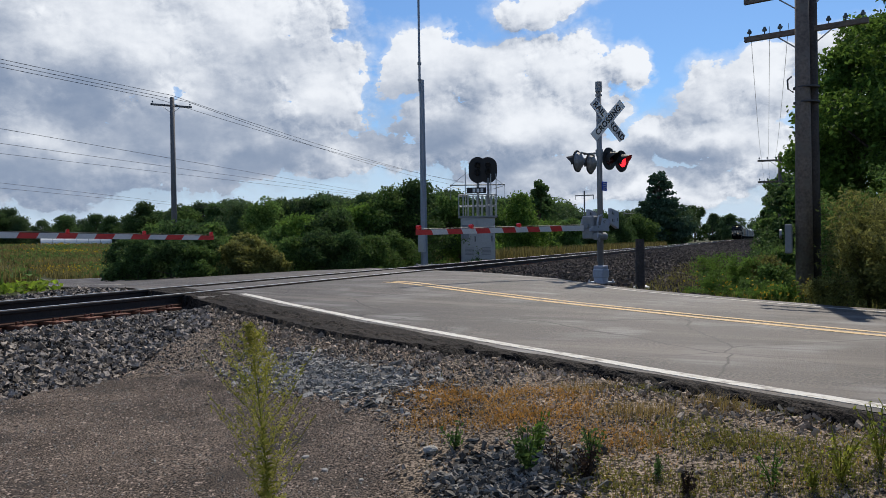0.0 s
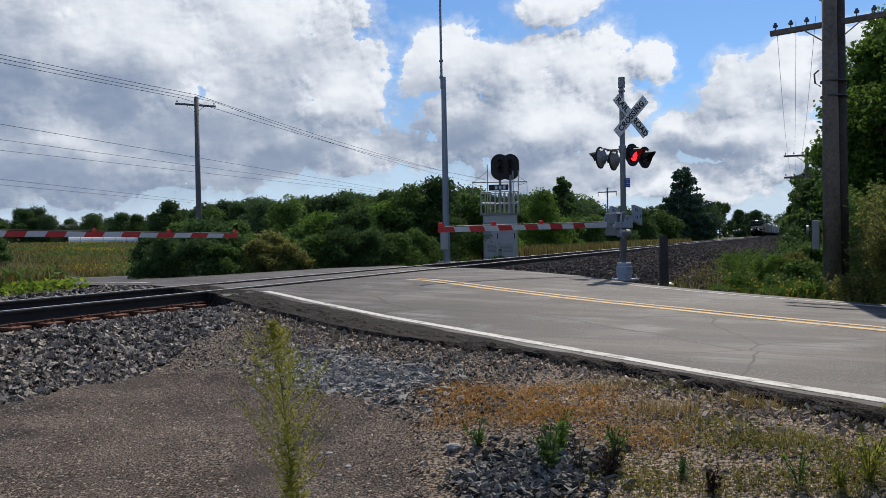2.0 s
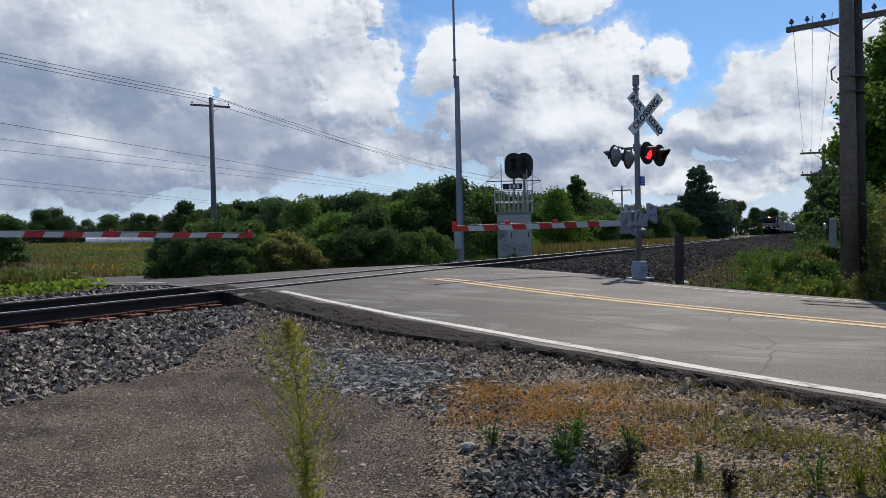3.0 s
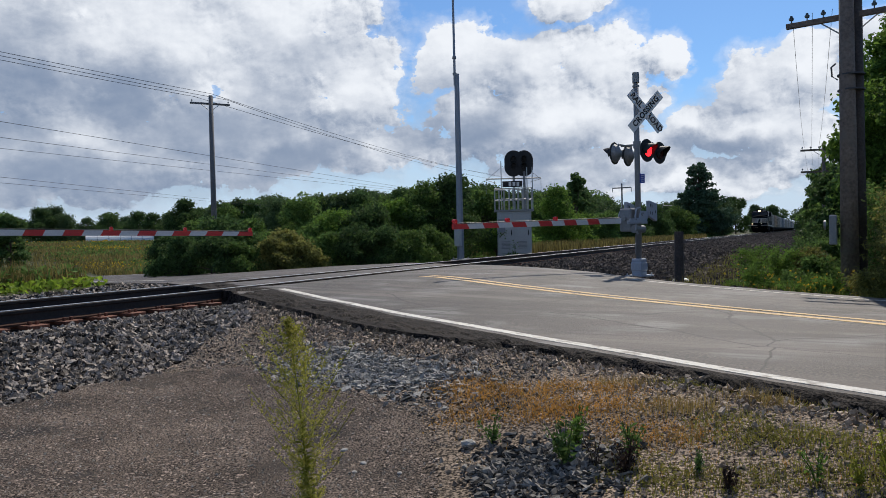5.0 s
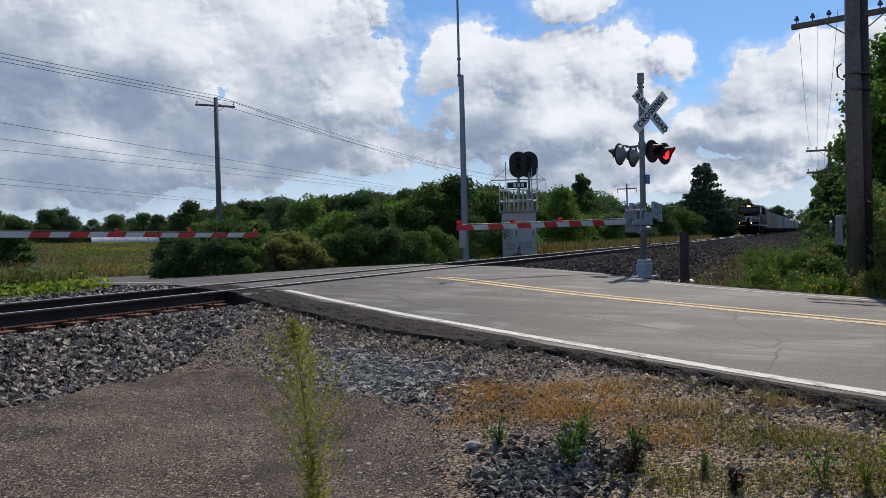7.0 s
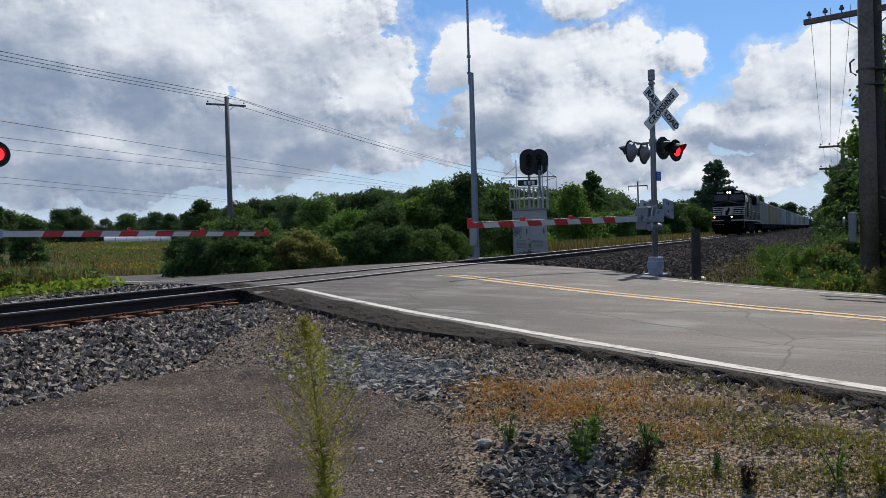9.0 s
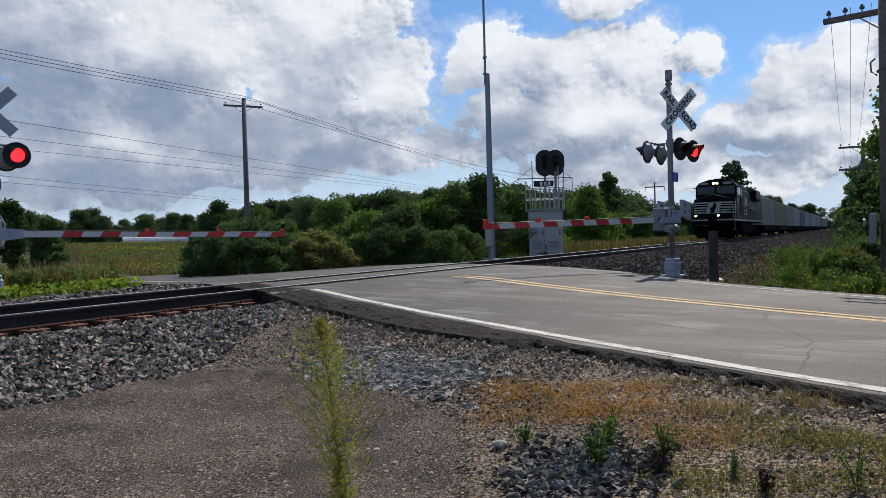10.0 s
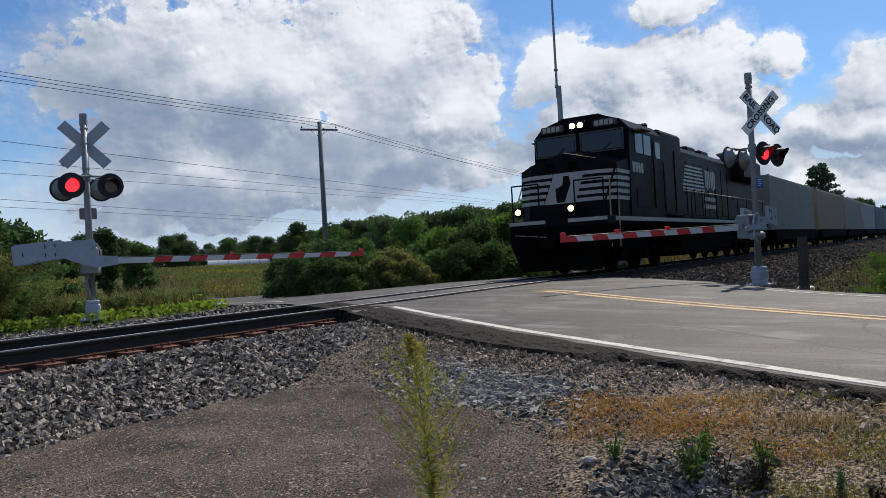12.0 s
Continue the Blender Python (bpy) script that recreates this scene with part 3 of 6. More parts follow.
def build_stone():
    rng = np.random.default_rng(4)
    # shoulder of the track on the near side, up to the crossing
    n = 30000
    x, y = -8.11 + 1.9 * rng.uniform(0.0, 1, n), rng.uniform(-1.5, 10.2, n)
    w = 0.10 * wob(x, y, 1.6) + 0.05 * wob(x, y, 5.0, 2.0)
    toe = -6.66 + 0.5 * ease(4.0, 1.5, y) - w
    keep = (x < toe + np.abs(rng.normal(0, 0.10, n))) & (road_sn(x, y)[1] < N_NEAR_EDGE - 0.15 - 0.4 * ease(-7.6, -6.6, x))
    x, y = x[keep], y[keep]
    stones("ballast", x, y, 0.025 + 0.046 * rng.uniform(0, 1, len(x)) ** 1.4, STONE, "broken grey ballast stones sloping from the rail", rng, lift=0.05 * ease(-7.7, -7.95, x))
    # between and beyond the rails, south of the crossing
    n = 9000
    x, y = np.concatenate([rng.uniform(-9.85, -8.55, n // 3), rng.uniform(-14.6, -10.05, n - n // 3)]), rng.uniform(0, 16, n)
    keep = road_sn(x, y)[1] < N_NEAR_EDGE - 0.1
    x, y = x[keep], y[keep]
    stones("ballast", x, y, rng.uniform(0.04, 0.09, len(x)), STONE, "broken grey ballast stones beyond the rails", rng)
    # the wide bank past the crossing
    n = 34000
    y = 15 + 75 * rng.uniform(0, 1, n) ** 1.7
    x = XC + rng.uniform(-2.9, 8.8, n) - 0.012 * (y - 20) * (rng.uniform(0, 1, n) > 0.5)
    s, nn = road_sn(x, y)
    keep = (nn > N_FAR_EDGE + 0.05) & (np.abs(np.abs(x - XC) - 0.755) > 0.09)
    x, y = x[keep], y[keep]
    stones("ballast", x, y, rng.uniform(0.04, 0.085, len(x)) * (1 + 0.012 * (y - 15)), STONE_BROWN, "brown-grey weathered ballast bank beside the track", rng)
    n = 5000
    y = 85 + 190 * rng.uniform(0, 1, n) ** 1.4
    x = XC + rng.uniform(-2.9, 8.2, n)
    keep = np.abs(x - XC) > 1.3
    x, y = x[keep], y[keep]
    stones("ballast", x, y, rng.uniform(0.08, 0.16, len(x)) * (1 + 0.004 * (y - 85)), STONE_BROWN, "brown-grey ballast bank far along the track", rng)
    # slate chips between driveway and road
    n = 7500
    x, y = rng.normal(-3.45, 0.7, n), rng.normal(5.9, 0.42, n)
    keep = (y > 6.35 - 0.55 * np.clip(x + 5.2, 0, 9) + 0.12 * wob(x, y, 3.0) - np.abs(rng.normal(0, 0.12, n))) & (road_sn(x, y)[1] < 3.5 + 0.15 * wob(x, y, 2.6, 1.0) + rng.normal(0, 0.1, n))
    x, y = x[keep], y[keep]
    stones("slate_chips", x, y, rng.uniform(0.02, 0.055, len(x)), STONE_SLATE, "flat slate chips on the road shoulder", rng, 0.28, 0.0, 0.2)
    n = 1700
    x, y = rng.normal(-1.34, 0.17, n), rng.normal(3.98, 0.15, n)
    stones("slate_chips", x, y, rng.uniform(0.015, 0.05, n), STONE_DARK, "heap of flat grey slate chips by the driveway", rng, 0.35, 0.01, 0.3)
    # broken slabs and crumbs along the pavement's edge
    n = 5000
    s0 = rng.uniform(-0.5, 16, n)
    n0 = edge_low(s0) + rng.normal(-0.12, 0.2, n) + 0.10 * wob(s0 * 1.0, s0 * 0.3, 2.1)
    x, y = road_xy(s0, n0)
    keep = n0 < edge_low(s0) + 0.30
    stones("asphalt_crumbs", x[keep], y[keep], 0.012 + 0.03 * rng.uniform(0, 1, keep.sum()) ** 3, STONE_GRIT, "dark broken crumbs along the pavement edge", rng, 0.45, 0.016)
    # specks of grit on the driveway
    n = 14000
    x, y = rng.uniform(-6.6, -1.6, n), rng.uniform(2.2, 6.4, n)
    keep = (y < 6.3 - 0.55 * np.clip(x + 5.2, 0, 9)) & (y < 5.0 - 1.9 * (x + 2.5))
    x, y = x[keep], y[keep]
    stones("grit", x, y, 0.003 + 0.009 * rng.uniform(0, 1, len(x)) ** 3, STONE_SLATE, "pale specks of grit on the driveway", rng, 0.7, 0.012)
    # worn aggregate standing out of the driveway's old asphalt
    n = 44000
    x, y = rng.uniform(-6.5, -1.2, n), 1.9 + 4.4 * rng.uniform(0, 1, n) ** 1.25
    keep = (y < 6.3 - 0.55 * np.clip(x + 5.2, 0, 9)) & (y < 5.0 - 1.9 * (x + 2.5)) & (x > -6.5 + 0.5 * ease(4.0, 1.5, y))
    keep &= wob(x, y, 2.3) + 0.7 * wob(x, y, 6.0, 3.0) > -0.75
    x, y = x[keep], y[keep]
    stones("aggregate", x, y, 0.007 + 0.010 * rng.uniform(0, 1, len(x)) ** 2, AGGREGATE, "worn aggregate showing in the driveway", rng, 0.22, 0.0105, 0.05)
    # coarse dark grit where the ballast runs out against the shoulder
    n = 30000
    x, y = rng.uniform(-7.2, -1.8, n), rng.uniform(4.6, 9.6, n)
    s, nn = road_sn(x, y)
    keep = (nn < edge_low(s) + 0.15) & (y > 6.25 - 0.55 * np.clip(x + 5.2, 0, 9) + 0.1 * wob(x, y, 3.0)) & (x > -6.9)
    x, y = x[keep], y[keep]
    stones("grit", x, y, 0.006 + 0.018 * rng.uniform(0, 1, len(x)) ** 2.2, STONE_DARK, "dark coarse grit between ballast and road", rng, 0.55)
    # fine grit on the shoulder
    n = 34000
    x, y = rng.uniform(-7.0, 4.0, n), rng.uniform(2.2, 11, n)
    s, nn = road_sn(x, y)
    keep = (nn < edge_low(s) + 0.12) & ((y > 6.2 - 0.55 * np.clip(x + 5.2, 0, 9)) | (y > 4.9 - 1.9 * (x + 2.5)))
    x, y = x[keep], y[keep]
    stones("grit", x, y, 0.006 + 0.022 * rng.uniform(0, 1, len(x)) ** 2, STONE_GRIT, "fine grit strewn over the shoulder", rng, 0.6)


build_stone()


# ---- track ----
RAIL_OUT = [(-0.072, -0.18), (0.072, -0.18), (0.072, -0.168), (0.018, -0.150), (0.010, -0.130), (0.010, -0.060), (0.034, -0.040), (0.037, -0.012), (0.028, 0.0), (-0.028, 0.0), (-0.037, -0.012), (-0.034, -0.040), (-0.010, -0.060), (-0.010, -0.130), (-0.018, -0.150), (-0.072, -0.168)]


def build_track():
    for k, x in enumerate((XC + GAUGE / 2, XC - GAUGE / 2)):
        rail = empty("rail", pose(x, 0, 0), "black steel rail with a polished running surface", "rail", "rails of the track")
        bm = B()
        prism(bm, RAIL_OUT, -60, 600)
        part("web", bm, RAIL_SIDE, rail)
        bm = B()
        box(bm, -0.03, 0.03, -60, 600, 0.0, 0.003)
        part("running_surface", bm, RAIL_TOP, rail)
        bm = B()
        prism(bm, [(-0.076, -0.184), (0.076, -0.184), (0.076, -0.164), (0.024, -0.147), (-0.024, -0.147), (-0.076, -0.164)], -60, 600)
        part("foot", bm, RUST_DARK, rail, "rusty rail foot")
    tie = empty("tie", pose(XC, 0, 0), "dark creosoted wooden tie under the rails", "railway tie", "ties of the track")
    bm = B()
    box(bm, -1.3, 1.3, -0.115, 0.115, -0.40, -0.226, 0.01)
    part("beam", bm, TIE, tie)
    for x in (GAUGE / 2, -GAUGE / 2):
        bm = B()
        box(bm, x - 0.27, x + 0.27, -0.13, 0.13, -0.226, -0.182, 0.005)
        for dx in (-0.13, 0.13):
            for dy in (-0.05, 0.05):
                box(bm, x + dx * 1.15 - 0.02, x + dx * 1.15 + 0.02, dy - 0.017, dy + 0.017, -0.183, -0.14, 0.004)
        part("tie_plate", bm, RUST, tie)
    tie.matrix_basis = pose(XC, 0.12, 0)
    for i in range(-8, 150):
        y = 0.12 + 0.495 * i
        if i == 0 or (9.9 < y < 16.6):
            continue
        copy_thing(tie, pose(XC + random.uniform(-0.02, 0.02), y, 0, 0, 0, random.uniform(-0.6, 0.6)))
    # dark rubber and asphalt flangeway strips in the crossing
    for x in (XC + GAUGE / 2, XC - GAUGE / 2):
        for dx in (-0.085, 0.085):
            bm = B()
            box(bm, x + dx - 0.045, x + dx + 0.045, 10.6 - 0.577 * (x - XC - 0.755), 19.2 - 0.577 * (x - XC - 0.755), -0.12, -0.006)
            tagged(ob_from("flangeway", bm, ASPHALT_EDGE), "dark flangeway strip along the rail in the road", "crossing panel", kind="structure")


build_track()


# ---- grade crossing signals ----
def text_on(bm_name, words, size, m, parent, mat, gap=1.0):
    cu = bpy.data.curves.new(bm_name, "FONT")
    cu.body, cu.size, cu.align_x, cu.align_y, cu.extrude, cu.space_character, cu.offset = words, size, "CENTER", "CENTER", 0.002, gap, 0.006
    tmp = bpy.data.objects.new(bm_name, cu)
    me = bpy.data.meshes.new_from_object(tmp)
    bpy.data.objects.remove(tmp)
    me.materials.clear()
    me.materials.append(mat)
    ob = new(bm_name, me)
    ob.parent, ob.matrix_basis = parent, m
    return ob


LIGHTS = []


def flasher(parent, m, face):
    """A flashing lamp: round black background, housing, hood and dark lens. face: -1 towards the traffic, +1 the back pair."""
    lamp = empty("flasher", m)
    lamp.parent = parent
    f = face
    bm = B()
    disc(bm, (0, 0, 0), (0, 1, 0), 0.262, 0.02, 28)
    part("background", bm, BLACK, lamp)
    bm = B()
    rod(bm, (0, -f * 0.011, 0), (0, -f * 0.09, 0), 0.225, 0.17, 20)
    rod(bm, (0, -f * 0.09, 0), (0, -f * 0.17, 0), 0.17, 0.05, 20)
    part("housing", bm, GALV, lamp, "galvanised lamp housing")
    bm = B()
    rod(bm, (0, f * 0.012, 0), (0, f * 0.03, 0), 0.155, 0.15, 24)
    part("lens", bm, LENS_DARK, lamp)
    bm = B()
    n = 14
    for r0, r1 in ((0.165, 0.15),):
        top = []
        for i in range(n + 1):
            a = radians(-25 + 230 * i / n)
            ln = 0.10 + 0.18 * max(0, math.sin(a))
            top.append((bm.verts.new((r0 * math.cos(a), f * 0.01, r0 * math.sin(a))), bm.verts.new((r1 * math.cos(a), f * ln, r1 * math.sin(a) - 0.02)), bm.verts.new(((r1 - 0.008) * math.cos(a), f * ln, (r1 - 0.008) * math.sin(a) - 0.02)), bm.verts.new(((r0 - 0.008) * math.cos(a), f * 0.01, (r0 - 0.008) * math.sin(a)))))
        for p, q in zip(top, top[1:]):
            for j in range(4):
                bm.faces.new((p[j], q[j], q[(j + 1) % 4], p[(j + 1) % 4]))
    part("hood", bm, BLACK, lamp)
    return lamp


def crossing_signal(m, height, label, buck_turn, lamp_turn, drop, buck_drop, buck_side, aim=0.0):
    """Mast, crossbuck, two pairs of flashers, gate machine and lowered arm. Local: x along the road to the traffic's right, -y towards the traffic, the arm along side * x."""
    sig = empty("crossing_signal", m, label, "crossing signal", "signals of the crossing")
    bm = B()
    box(bm, -0.13, 0.13, -0.13, 0.13, 0.02, 0.42, 0.02)
    box(bm, -0.15, 0.15, -0.15, 0.15, 0.12, 0.34, 0.03)
    box(bm, -0.24, 0.24, -0.24, 0.24, 0.0, 0.03)
    for x in (-0.2, 0.2):
        for y in (-0.2, 0.2):
            rod(bm, (x, y, 0), (x, y, 0.08), 0.02, n=6)
    part("base", bm, ALU_PAINT, sig, "silver painted cast base")
    bm = B()
    rod(bm, (0, 0, 0.3), (0, 0, height), 0.072, 0.062, 16)
    part("mast", bm, GALV, sig, smooth=True)
    bm = B()
    rod(bm, (0, 0, height - 0.22), (0, 0, height + 0.02), 0.082, 0.080, 16)
    part("cap", bm, GALV, sig)
    for z in (height - 0.30, height - 0.62, height - 1.15):
        bm = B()
        rod(bm, (0, 0, z - 0.02), (0, 0, z + 0.02), 0.08, n=14)
        part("band", bm, GALV, sig)
    # crossbuck
    zc = height - buck_drop
    bx, by = math.cos(radians(buck_turn)) * buck_side, math.sin(radians(buck_turn)) * buck_side
    buck = empty("crossbuck", pose(0.10 * math.sin(radians(buck_turn)) + bx, -0.10 * math.cos(radians(buck_turn)) + by, zc, 0, 0, buck_turn))
    buck.parent = sig
    for k, (ang, words) in enumerate(((45, "CROSSING"), (-45, "RAIL ROAD"))):
        bm = B()
        box(bm, -0.61, 0.61, -0.006, 0.006, -0.115, 0.115, m=pose(0, -0.008 * (1 - k), 0, 0, -ang, 0))
        blade = part("blade", bm, SIGN_WHITE, buck)
        bm = B()
        box(bm, -0.612, 0.612, 0.0065, 0.0105, -0.117, 0.117, m=pose(0, -0.008 * (1 - k), 0, 0, -ang, 0))
        part("sheet_back", bm, ALU_PAINT, blade, "bare metal back of the sign")
        if words == "CROSSING":
            text_on("lettering", words, 0.19, pose(0, -0.0165, 0, 90, -ang, 0), buck, SIGN_BLACK, 1.1)
        else:
            for word, off in (("RAIL", -0.36), ("ROAD", 0.36)):
                text_on("lettering", word, 0.19, pose(off * math.cos(radians(45)), -0.0085, -off * math.sin(radians(45)), 90, 45, 0), buck, SIGN_BLACK, 1.05)
    bm = B()
    box(bm, -0.05, 0.05, -0.095, 0.0, -0.06, 0.06)
    ob = part("bracket", bm, GALV, buck)
    ob.location = (-buck_side, 0.095, 0)
    # flashers: two pairs back to back on a short cross pipe
    zf = height - drop
    turned = pose(0, 0, 0, 0, 0, lamp_turn)
    bm = B()
    rod(bm, (0, -0.40, zf + 0.2), (0, 0.40, zf + 0.2), 0.024, n=10)
    for f in (-1, 1):
        rod(bm, (-0.38, f * 0.30, zf + 0.2), (0.38, f * 0.30, zf + 0.2), 0.022, n=10)
        for x in (-0.38, 0.38):
            rod(bm, (x, f * 0.30, zf + 0.2), (x, f * 0.30, zf), 0.022, n=8)
    rod(bm, (0, 0, zf + 0.12), (0, 0, zf + 0.28), 0.09, n=14)
    bmesh.ops.transform(bm, matrix=turned, verts=bm.verts[:])
    part("cross_pipe", bm, GALV, sig)
    for x in (-0.38, 0.38):
        for f in (-1, 1):
            flasher(sig, turned @ pose(x, f * 0.40, zf, 0, 0, aim if f < 0 else 0.0), f)
    # one glowing disc for each face changes from lamp to lamp
    for f in (-1, 1):
        bm = B()
        disc(bm, (0, 0, 0), (0, 1, 0), 0.142, 0.006, 24)
        lit = part("glow", bm, LENS_LIT, sig, "glowing red signal light")
        LIGHTS.append((lit, zf, f, lamp_turn, aim if f < 0 else 0.0))
    return sig


def gate(sig, pivot_z, arm_len, droop, reach, stripe, tall=1.0, side=-1):
    """The gate machine and its lowered striped arm; the arm runs along local side * x."""
    bm = B()
    box(bm, -0.17, 0.17, 0.09, 0.42, pivot_z - 0.36, pivot_z + 0.20, 0.03)
    part("gate_machine", bm, GALV, sig, "grey gate machine housing")
    bm = B()
    rod(bm, (-0.24, 0.25, pivot_z - 0.05), (0.24, 0.25, pivot_z - 0.05), 0.05, n=12)
    rod(bm, (-0.2, 0.0, pivot_z - 0.3), (0.2, 0.0, pivot_z - 0.3), 0.09, n=12)
    part("shaft", bm, GALV, sig)
    for y in (-0.13, 0.46):
        bm = B()
        out = [(0.54 * side, -0.08), (0.54 * side, 0.09), (0.17 * side, 0.12), (0.10 * side, 0.46), (-0.55 * reach * side, 0.43), (-0.55 * reach * side, 0.13), (-0.12 * side, -0.06), (0.12 * side, -0.13)]
        prism(bm, [(x, z * tall) for x, z in out], y - 0.01, y + 0.01)
        bmesh.ops.recalc_face_normals(bm, faces=bm.faces[:])
        ob = part("arm_plate", bm, ALU_PAINT, sig, "silver counterweight support plate")
        ob.location = (0, 0, pivot_z - 0.1)
        for x, z in ((-0.02, 0.34 * tall), (-0.05, 0.25 * tall), (-0.08, 0.3 * tall), (-0.3, 0.02)):
            bm = B()
            rod(bm, (x * -side, y - 0.022, z), (x * -side, y + 0.022, z), 0.02, n=8)
            part("bolt", bm, GALV, ob)
    for y in (-0.15, 0.48):
        bm = B()
        prism(bm, [(-0.5 * reach * side, 0.10), (-0.5 * reach * side, 0.47), (-1.34 * reach * side, 0.40), (-1.40 * reach * side, 0.36), (-1.38 * reach * side, 0.0), (-1.34 * reach * side, -0.02)], y - 0.045, y + 0.045)
        bmesh.ops.recalc_face_normals(bm, faces=bm.faces[:])
        ob = part("counterweight", bm, ALU_PAINT, sig, "silver counterweight slab")
        ob.location = (0, 0, pivot_z - 0.1)
        for x, z in ((-0.62, 0.18), (-0.62, 0.36), (-0.8, 0.17), (-0.8, 0.34), (-1.2, 0.2)):
            bm = B()
            box(bm, x * reach * side - 0.012, x * reach * side + 0.012, y - 0.048, y + 0.048, z - 0.035, z + 0.035)
            part("slot", bm, BLACK, ob)
    arm = empty("gate_arm", pose(0.5 * side, 0.16, pivot_z - 0.1, 0, droop * side, 0))
    arm.parent = sig
    x, i = 0.0, 0
    n = int(arm_len / stripe)
    for i in range(n):
        a, b = i * arm_len / n, (i + 1) * arm_len / n
        h0 = 0.062 - 0.014 * i / n
        bm = B()
        v = prism(bm, [(a * side - 0.0, -h0), (b * side, -h0), ((b + 0.06) * side if i < n - 1 else b * side, h0), ((a + (0.06 if i else 0)) * side, h0)], -0.028, 0.028)
        bmesh.ops.recalc_face_normals(bm, faces=bm.faces[:])
        red = (n - 1 - i) % 2 == 0
        if i < 2:
            red = False
        part("stripe", bm, GATE_RED if red else GATE_WHITE, arm, "red reflective stripe" if red else "white reflective stripe")
    for a in (0.99, 0.72, 0.44):
        bm = B()
        px = a * arm_len * side
        box(bm, px - 0.04, px + 0.04, -0.035, 0.035, 0.05, 0.075)
        rod(bm, (px, 0, 0.07), (px, 0, 0.13), 0.036, 0.03, 12)
        rod(bm, (px, -0.045, 0.105), (px, 0.045, 0.105), 0.034, 0.034, 12)
        part("arm_lamp", bm, LAMP_RED, arm, "small red gate lamp")
    bm = B()
    rod(bm, (0, 0.0, 0.078), (side * arm_len, 0.0, 0.062), 0.008, n=5)
    part("cable", bm, WIRE, arm)


ROAD_TURN = -30.0
sig_r = crossing_signal(pose(-3.68, 18.45, -0.30, 0, 0, 67.5), 4.8, "grey crossing signal mast with crossbuck and lowered gate", -19.5, 11.0, 1.88, 0.9, 0.19, -12.0)
gate(sig_r, 1.42, 5.35, 1.0, 0.36, 0.41, 0.5)
sig_l = crossing_signal(pose(-15.2, 9.4, -0.19, 0, 0, 236.3), 4.35, "grey crossing signal mast seen from behind, gate lowered", 0.0, 15.0, 1.54, 0.62, 0.0)
gate(sig_l, 1.33, 5.45, 1.3, 1.0, 0.36)
bm = B()
box(bm, -0.03, 0.17, -0.09, -0.078, 2.21, 2.43, 0.004)
notice = part("notice", bm, SIGN_BLUE, sig_r, "small blue notice plate")
for k in range(4):
    bm = B()
    box(bm, 0.0, 0.14 - 0.03 * (k % 2), -0.0935, -0.0905, 2.38 - 0.045 * k, 2.395 - 0.045 * k)
    part("notice_bar", bm, SIGN_WHITE, notice, "pale unreadable line")
bm = B()
box(bm, -0.17, 0.17, -0.10, -0.088, 2.14, 2.38, 0.02)
part("notice", bm, GALV, sig_l, "bare metal back of a small notice plate")
# conduit and elbow between the mast and the gate machine
for sig in (sig_r, sig_l):
    bm = B()
    tube(bm, [(-0.12, -0.06, 1.0), (-0.2, -0.06, 1.12), (-0.21, -0.06, 1.45), (-0.14, -0.05, 1.60), (0.0, -0.05, 1.64), (0.14, 0.02, 1.60)], 0.022, 7)
    part("conduit", bm, ALU_PAINT, sig, "bent silver conduit pipe")
    bm = B()
    tube(bm, [(0.06, 0.1, 1.0), (0.1, 0.12, 0.8), (0.05, 0.09, 0.55), (0.03, 0.05, 0.4)], 0.035, 7)
    part("conduit", bm, GALV, sig, "flexible conduit down to the base")
    bm = B()
    box(bm, -0.62, 0.2, -0.125, -0.105, 1.24, 1.32, 0.006)
    part("bracket", bm, ALU_PAINT, sig)


# ---- poles, radio mast and relay cabinet ----
def utility_pole(name, x, y, z0, height, r, arms, label, lean=0.0, wood=None):
    p = empty(name, pose(x, y, z0, 0, lean, 0), label, "utility pole")
    bm = B()
    rod(bm, (0, 0, -0.3), (0, 0, height), r, r * 0.7, 18)
    wood = wood or POLE_WOOD
    part("trunk", bm, wood, p, smooth=True)
    for z, half, turn, pins in arms:
        arm = empty("crossarm", pose(0, 0, z, 0, 0, turn))
        arm.parent = p
        bm = B()
        box(bm, -half, half, r * 0.75, r * 0.75 + 0.09, -0.055, 0.055, 0.006)
        part("beam", bm, wood, arm)
        bm = B()
        for sx in (-1, 1):
            rod(bm, (sx * half * 0.45, r * 0.75 + 0.1, -0.03), (0, r * 0.85, -0.45), 0.014, n=6)
        part("brace", bm, GALV, arm)
        for k in range(pins):
            xx = -half + 0.1 + (2 * half - 0.2) * k / (pins - 1)
            if abs(xx) < r * 1.4:
                continue
            bm = B()
            rod(bm, (xx, r * 0.75 + 0.045, 0.05), (xx, r * 0.75 + 0.045, 0.13), 0.012, n=6)
            rod(bm, (xx, r * 0.75 + 0.045, 0.12), (xx, r * 0.75 + 0.045, 0.16), 0.045, 0.05, 10)
            rod(bm, (xx, r * 0.75 + 0.045, 0.16), (xx, r * 0.75 + 0.045, 0.21), 0.035, 0.022, 10)
            part("insulator", bm, GLASS_INS, arm)
    return p


